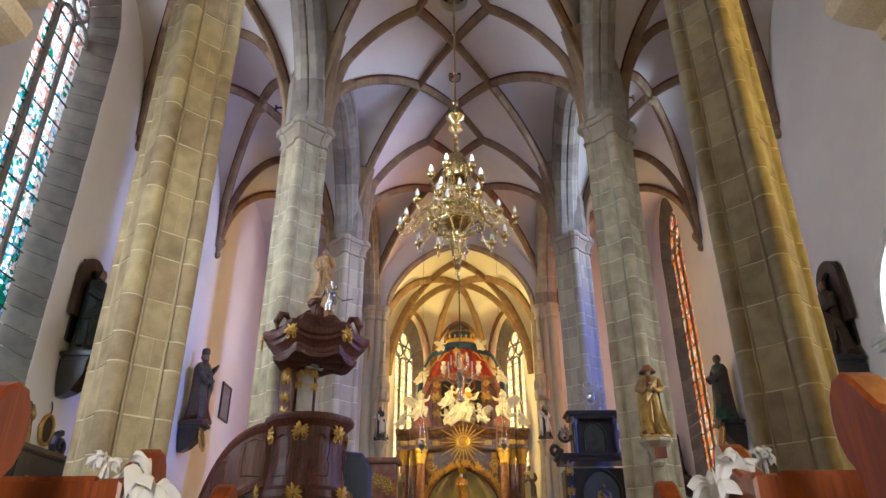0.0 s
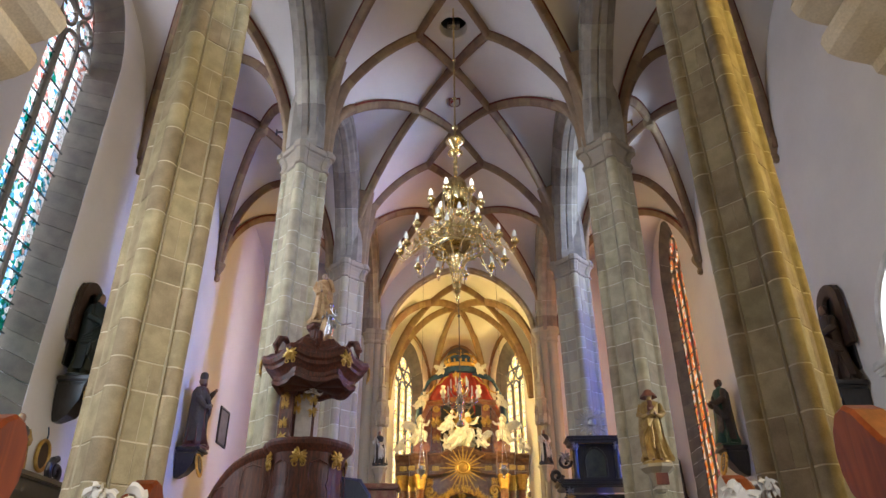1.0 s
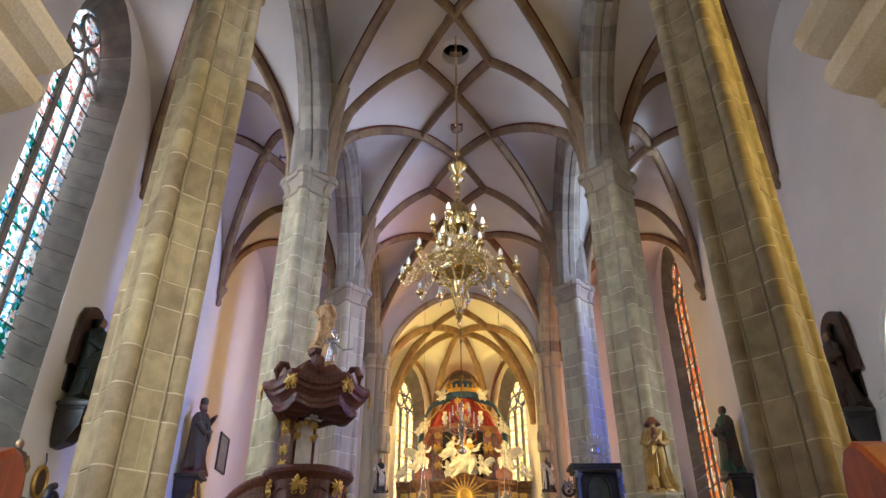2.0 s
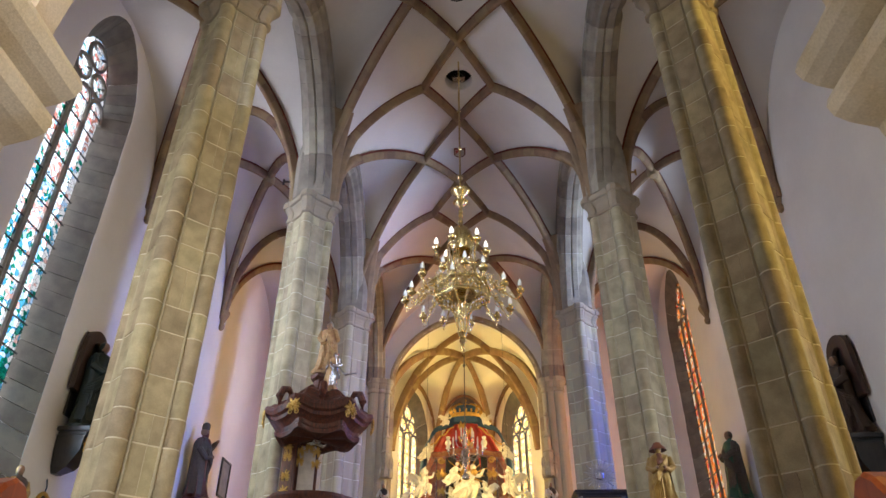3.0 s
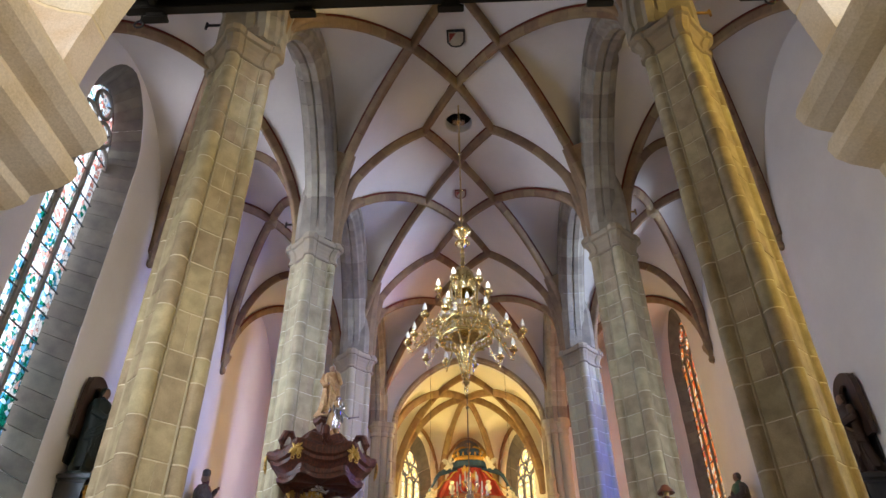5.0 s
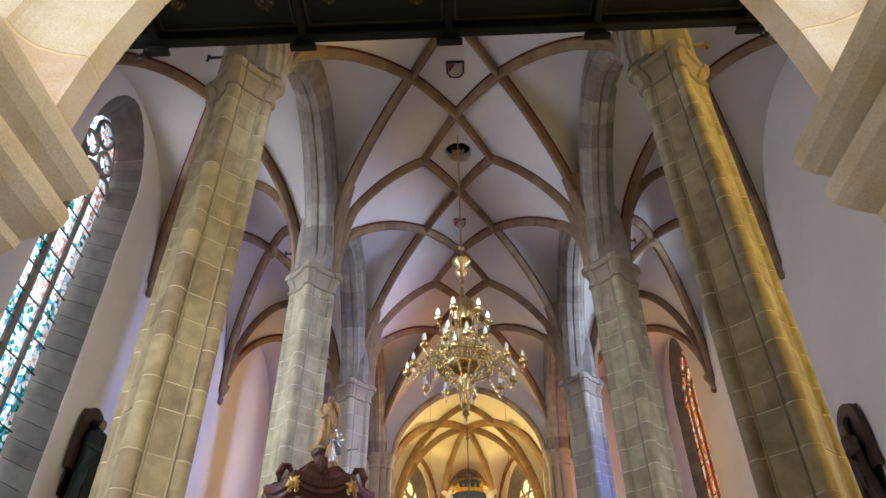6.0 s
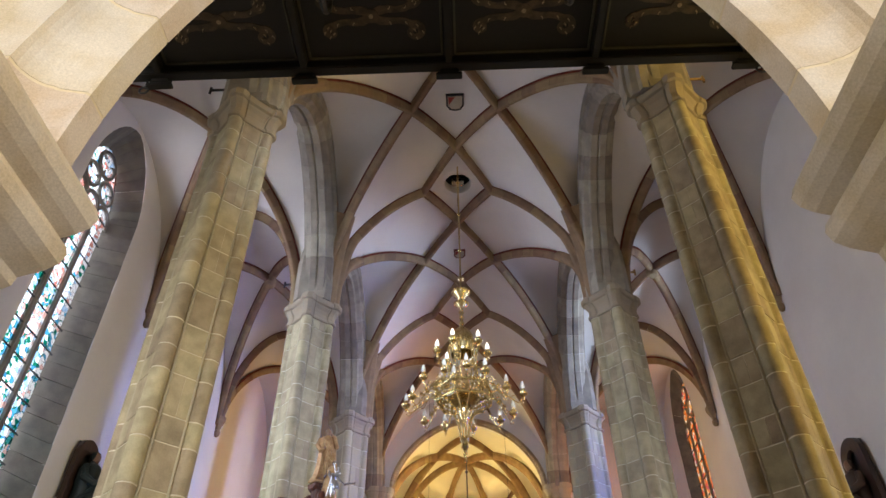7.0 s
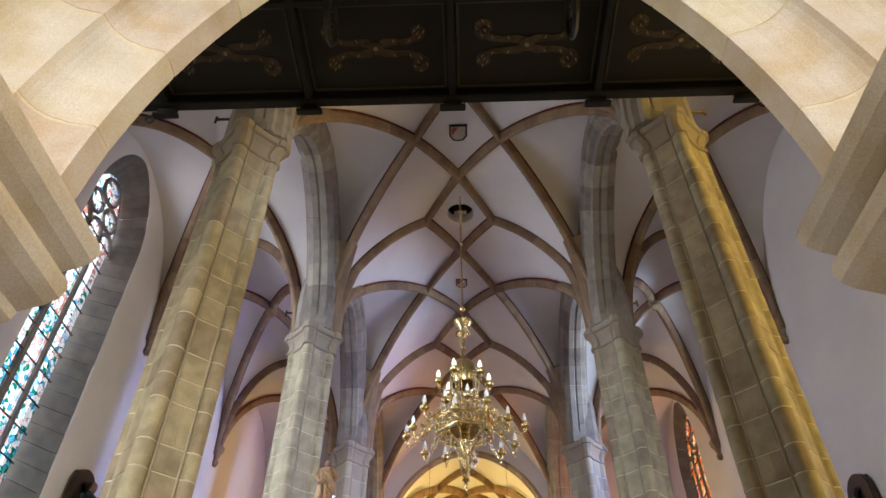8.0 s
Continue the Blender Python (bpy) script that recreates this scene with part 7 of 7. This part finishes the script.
for tier, (n, r, z) in enumerate(((8, 0.62, 7.95), (5, 0.34, 8.35))):
    for i in range(n):
        a = 2 * math.pi * (i + 0.4 * tier) / n
        d = Vector((math.cos(a), math.sin(a), 0))
        b = bmesh.new()
        tube(b, [d * q * r + Vector((0, 0, z + h)) for q, h in ((0.1, -0.15), (0.35, -0.25), (0.7, -0.22), (0.95, -0.1), (1.0, 0.0))], 0.018, 6)
        lathe(b, ((0.02, 0.0), (0.06, 0.02), (0.065, 0.05), (0.03, 0.06)), 10, d * r + Vector((0, 0, z)))
        ar = part("arm", b, SILVER, sc)
        b = bmesh.new()
        lathe(b, ((0.028, 0.05), (0.028, 0.36), (0.02, 0.4), (0.003, 0.43)), 8, d * r + Vector((0, 0, z)))
        part("candle", b, CANDLE, ar, "white candle")

# ---- black side altar at the south pier ----
ba = thing("black_side_altar", pose(3.85, 19.35, 0), "tall black side altar with gilded carvings against the pier", "altar")
b = bmesh.new()
box(b, (0, 0, 1.9), (1.9, 0.8, 3.8), 0.03)
part("base", b, EBONY, ba)
for z, w in ((4.02, 2.15), (4.14, 2.3), (5.24, 1.45), (5.34, 1.6)):
    b = bmesh.new()
    box(b, (0, -0.05, z), (w, 0.95 if z < 5 else 0.75, 0.11), 0.03)
    part("cornice", b, EBONY, ba)
b = bmesh.new()
box(b, (0, 0.1, 4.7), (1.25, 0.45, 1.0), 0.02)
part("upper_body", b, EBONY, ba)
for s in (-1, 1):
    for z0, z1, x, r in ((4.22, 5.18, 0.58, 0.07), (2.3, 3.95, 0.85, 0.1)):
        b = bmesh.new()
        lathe(b, ((r * 1.3, z0), (r, z0 + 0.08), (r, z1 - 0.12), (r * 1.4, z1)), 12, (s * x, -0.32 if z0 > 4 else -0.5, 0))
        part("column", b, EBONY, ba, smooth=True)
    b = bmesh.new()
    tube(b, spiral((s * 0.85, -0.1, 4.75), 0.2, 0.05, 1.3, 14, 0, "xz", s), 0.05, 6, up=(0, 1, 0))
    tube(b, spiral((s * 1.12, -0.15, 4.35), 0.18, 0.05, 1.3, 14, 0, "xz", s), 0.06, 6, up=(0, 1, 0))
    part("side_scroll", b, EBONY, ba)
    for z in (2.6, 3.2, 3.7):
        b = bmesh.new()
        leafwork(b, (s * 0.85, -0.6, z), (1, 0, 0), (0, 0, 1), 0.24, int(z * 5))
        part("gilt_ornament", b, GOLD, ba, "dull gilded ornament")
b = bmesh.new()
ol = [(x * 0.6, z) for x, z in pointed(0, 0.5, 4.3, 4.75, 5.1, 8)]
rings(b, [[Vector((u, -0.14, z)) for u, z in ol], [Vector((u, -0.12, z)) for u, z in ol]])
part("painting", b, mat("dark_oil_painting", (0.05, 0.06, 0.05), 0.35, vary=0.4, scale=5, tint=(0.02, 0.025, 0.035)), ba, "dark arched painting")
b = bmesh.new()
tube(b, [(u, -0.16, z) for u, z in ol], 0.03, 6, up=(0, 1, 0))
part("painting_frame", b, EBONY, ba)
statue("altar_statuette", pose(3.85, 18.75, 2.35), 1.0, (GREYROBE, GOLDROBE, SKIN), "small dark statuette in the black side altar", 95)
b = bmesh.new()
for k in range(28):
    a = 2 * math.pi * k / 28
    L = 0.46 if k % 2 else 0.36
    u, v = Vector((math.cos(a), 0, math.sin(a))), Vector((-math.sin(a), 0, math.cos(a)))
    c = Vector((0.02, -0.05, 5.86))
    rings(b, [[c + u * 0.1 + v * 0.02, c + u * 0.1 - v * 0.02, c + u * 0.1 - v * 0.02 + Vector((0, 0.03, 0)), c + u * 0.1 + v * 0.02 + Vector((0, 0.03, 0))],
              [c + u * L + v * 0.012, c + u * L - v * 0.012, c + u * L - v * 0.012 + Vector((0, 0.02, 0)), c + u * L + v * 0.012 + Vector((0, 0.02, 0))]])
ball(b, (0.02, -0.05, 5.86), (0.13, 0.05, 0.13), 14, 10)
box(b, (0.02, -0.04, 5.45), (0.06, 0.05, 0.2))
part("star_finial", b, SILVER, ba, "silvered ray star")

for s in (-1, 1):
    for z, x, y in ((5.12, 0.58, -0.40), (3.86, 0.85, -0.62)):
        b = bmesh.new()
        leafwork(b, (s * x, y, z), (1, 0, 0), (0, 0, 1), 0.22, int(z * 9), 7)
        part("capital", b, SILVERGILT, ba, "dull silvered capital", smooth=True)
    b = bmesh.new()
    leafwork(b, (s * 0.86, -0.25, 4.85), (1, 0, 0), (0, 0, 1), 0.34, 7 + s, 9)
    part("carved_ear", b, SILVERGILT, ba, "carved side ornament", smooth=True)
b = bmesh.new()
for k in range(9):
    ball(b, (-0.44 + 0.11 * k, -0.36, 5.2), (0.06, 0.03, 0.03), 8, 6)
part("gilt_frieze", b, GOLD, ba, "gilded frieze under the cornice", smooth=True)
b = bmesh.new()
niche = pointed(0, 0.52, 2.2, 3.2, 3.75, 8)
tube(b, [(u, -0.42, z) for u, z in niche], 0.05, 6, up=(0, 1, 0))
part("niche_frame", b, EBONY, ba)
b = bmesh.new()
rings(b, [[Vector((u, -0.415, z)) for u, z in niche], [Vector((u, -0.40, z)) for u, z in niche]])
part("niche_back", b, mat("grey_blue_niche", (0.07, 0.08, 0.085), 0.6, vary=0.2), ba, "dull grey-blue niche")

# dark painted altar wing on the north side, behind the pulpit
wg = thing("altar_wing", pose(-2.95, 19.3, 0, 0, 0, -20), "dark painted panel of a north side altar", "altar panel")
b = bmesh.new()
ol = [(-0.75, 0.0), (0.5, 0.0), (0.5, 3.85), (0.2, 4.25), (-0.75, 4.45)]
rings(b, [[Vector((x, y, z)) for x, z in ol] for y in (-0.05, 0.05)])
part("panel", b, EBONY, wg)
b = bmesh.new()
tube(b, [(x, -0.06, z) for x, z in ol + ol[:1]], 0.05, 6, up=(0, 1, 0))
part("frame", b, mat("blue_black_frame", (0.03, 0.035, 0.09), 0.4), wg)
na = thing("north_carved_altar", pose(-2.65, 22.0, 0), "carved brown side altar with gilded foliage", "altar")
b = bmesh.new()
box(b, (0, 0, 2.2), (1.3, 0.8, 4.4), 0.04)
box(b, (0, -0.05, 4.5), (1.5, 0.95, 0.16), 0.04)
part("body", b, REDMARBLE, na)
for k in range(8):
    b = bmesh.new()
    rr = random.Random(k + 7)
    leafwork(b, (-0.5 + 0.14 * k, -0.45, 3.95 + rr.uniform(-0.35, 0.25)), (1, 0, 0), (0, 0, 1), 0.4, k)
    part("gilt_foliage", b, GOLD, na, "dull gilded foliage")

# hanging wrought-iron lamps under the loft
for x in (-1.42, 1.38):
    lp = thing("loft_lamp", pose(x, 3.05, 8.38), "dark wrought-iron lamp fixed under the organ loft", "lamp", "loft lamps")
    b = bmesh.new()
    tube(b, [(0, 0.26 * math.cos(t), -0.14 + 0.30 * math.sin(t)) for t in (2 * math.pi * i / 20 for i in range(21))], 0.04, 6, up=(1, 0, 0))
    part("rim", b, IRON, lp)
    b = bmesh.new()
    for k in range(9):
        t = 2 * math.pi * k / 9
        tube(b, spiral((0, 0.13 * math.cos(t), -0.14 + 0.2 * math.sin(t)), 0.07, 0.02, 1.2, 9, t, "yz"), 0.012, 5, up=(1, 0, 0))
    part("openwork", b, IRON, lp)
    b = bmesh.new()
    box(b, (0.16 if x < 0 else -0.16, -0.15, 0.12), (0.26, 0.16, 0.1), 0.02)
    tube(b, [(0, 0, 0.12), (0.1 if x < 0 else -0.1, -0.1, 0.15)], 0.03, 6)
    part("mount", b, IRON, lp)
# iron hooks and tie stubs by the capitals
for x, y, z, dx in ((-4.75, 7.5, 12.55, -0.5), (4.85, 7.6, 12.5, 0.45), (-4.6, 14.1, 12.6, -0.55), (4.6, 14.1, 12.7, 0.5)):
    b = bmesh.new()
    tube(b, [(x + dx * 0.5, y, z), (x - dx, y, z)], 0.03, 6)
    tube(b, [(x + dx * 0.5, y, z - 0.1), (x + dx * 0.5, y, z + 0.08)], 0.03, 6, up=(0, 1, 0))
    single("iron_tie", b, IRON if x < 0 else GOLDROBE, "short iron tie stub beside a pier capital", "tie rod", group="iron ties")
for x in (-4.05, 4.0):
    b = bmesh.new()
    tube(b, [(x, 4.40, 8.5), (x, 4.42, 8.36)] + spiral((x, 4.42, 8.29), 0.08, 0.04, 1.0, 12, math.pi / 2, "xz"), 0.014, 6, up=(0, 1, 0))
    single("iron_hook", b, IRON, "small curled iron hook on the loft front", "hook", group="loft hooks")


# ---- the stones of the piers ----
for i, (x, y) in enumerate(PIERS):
    pier(x, y, 11 + i, blocks=i < 4)
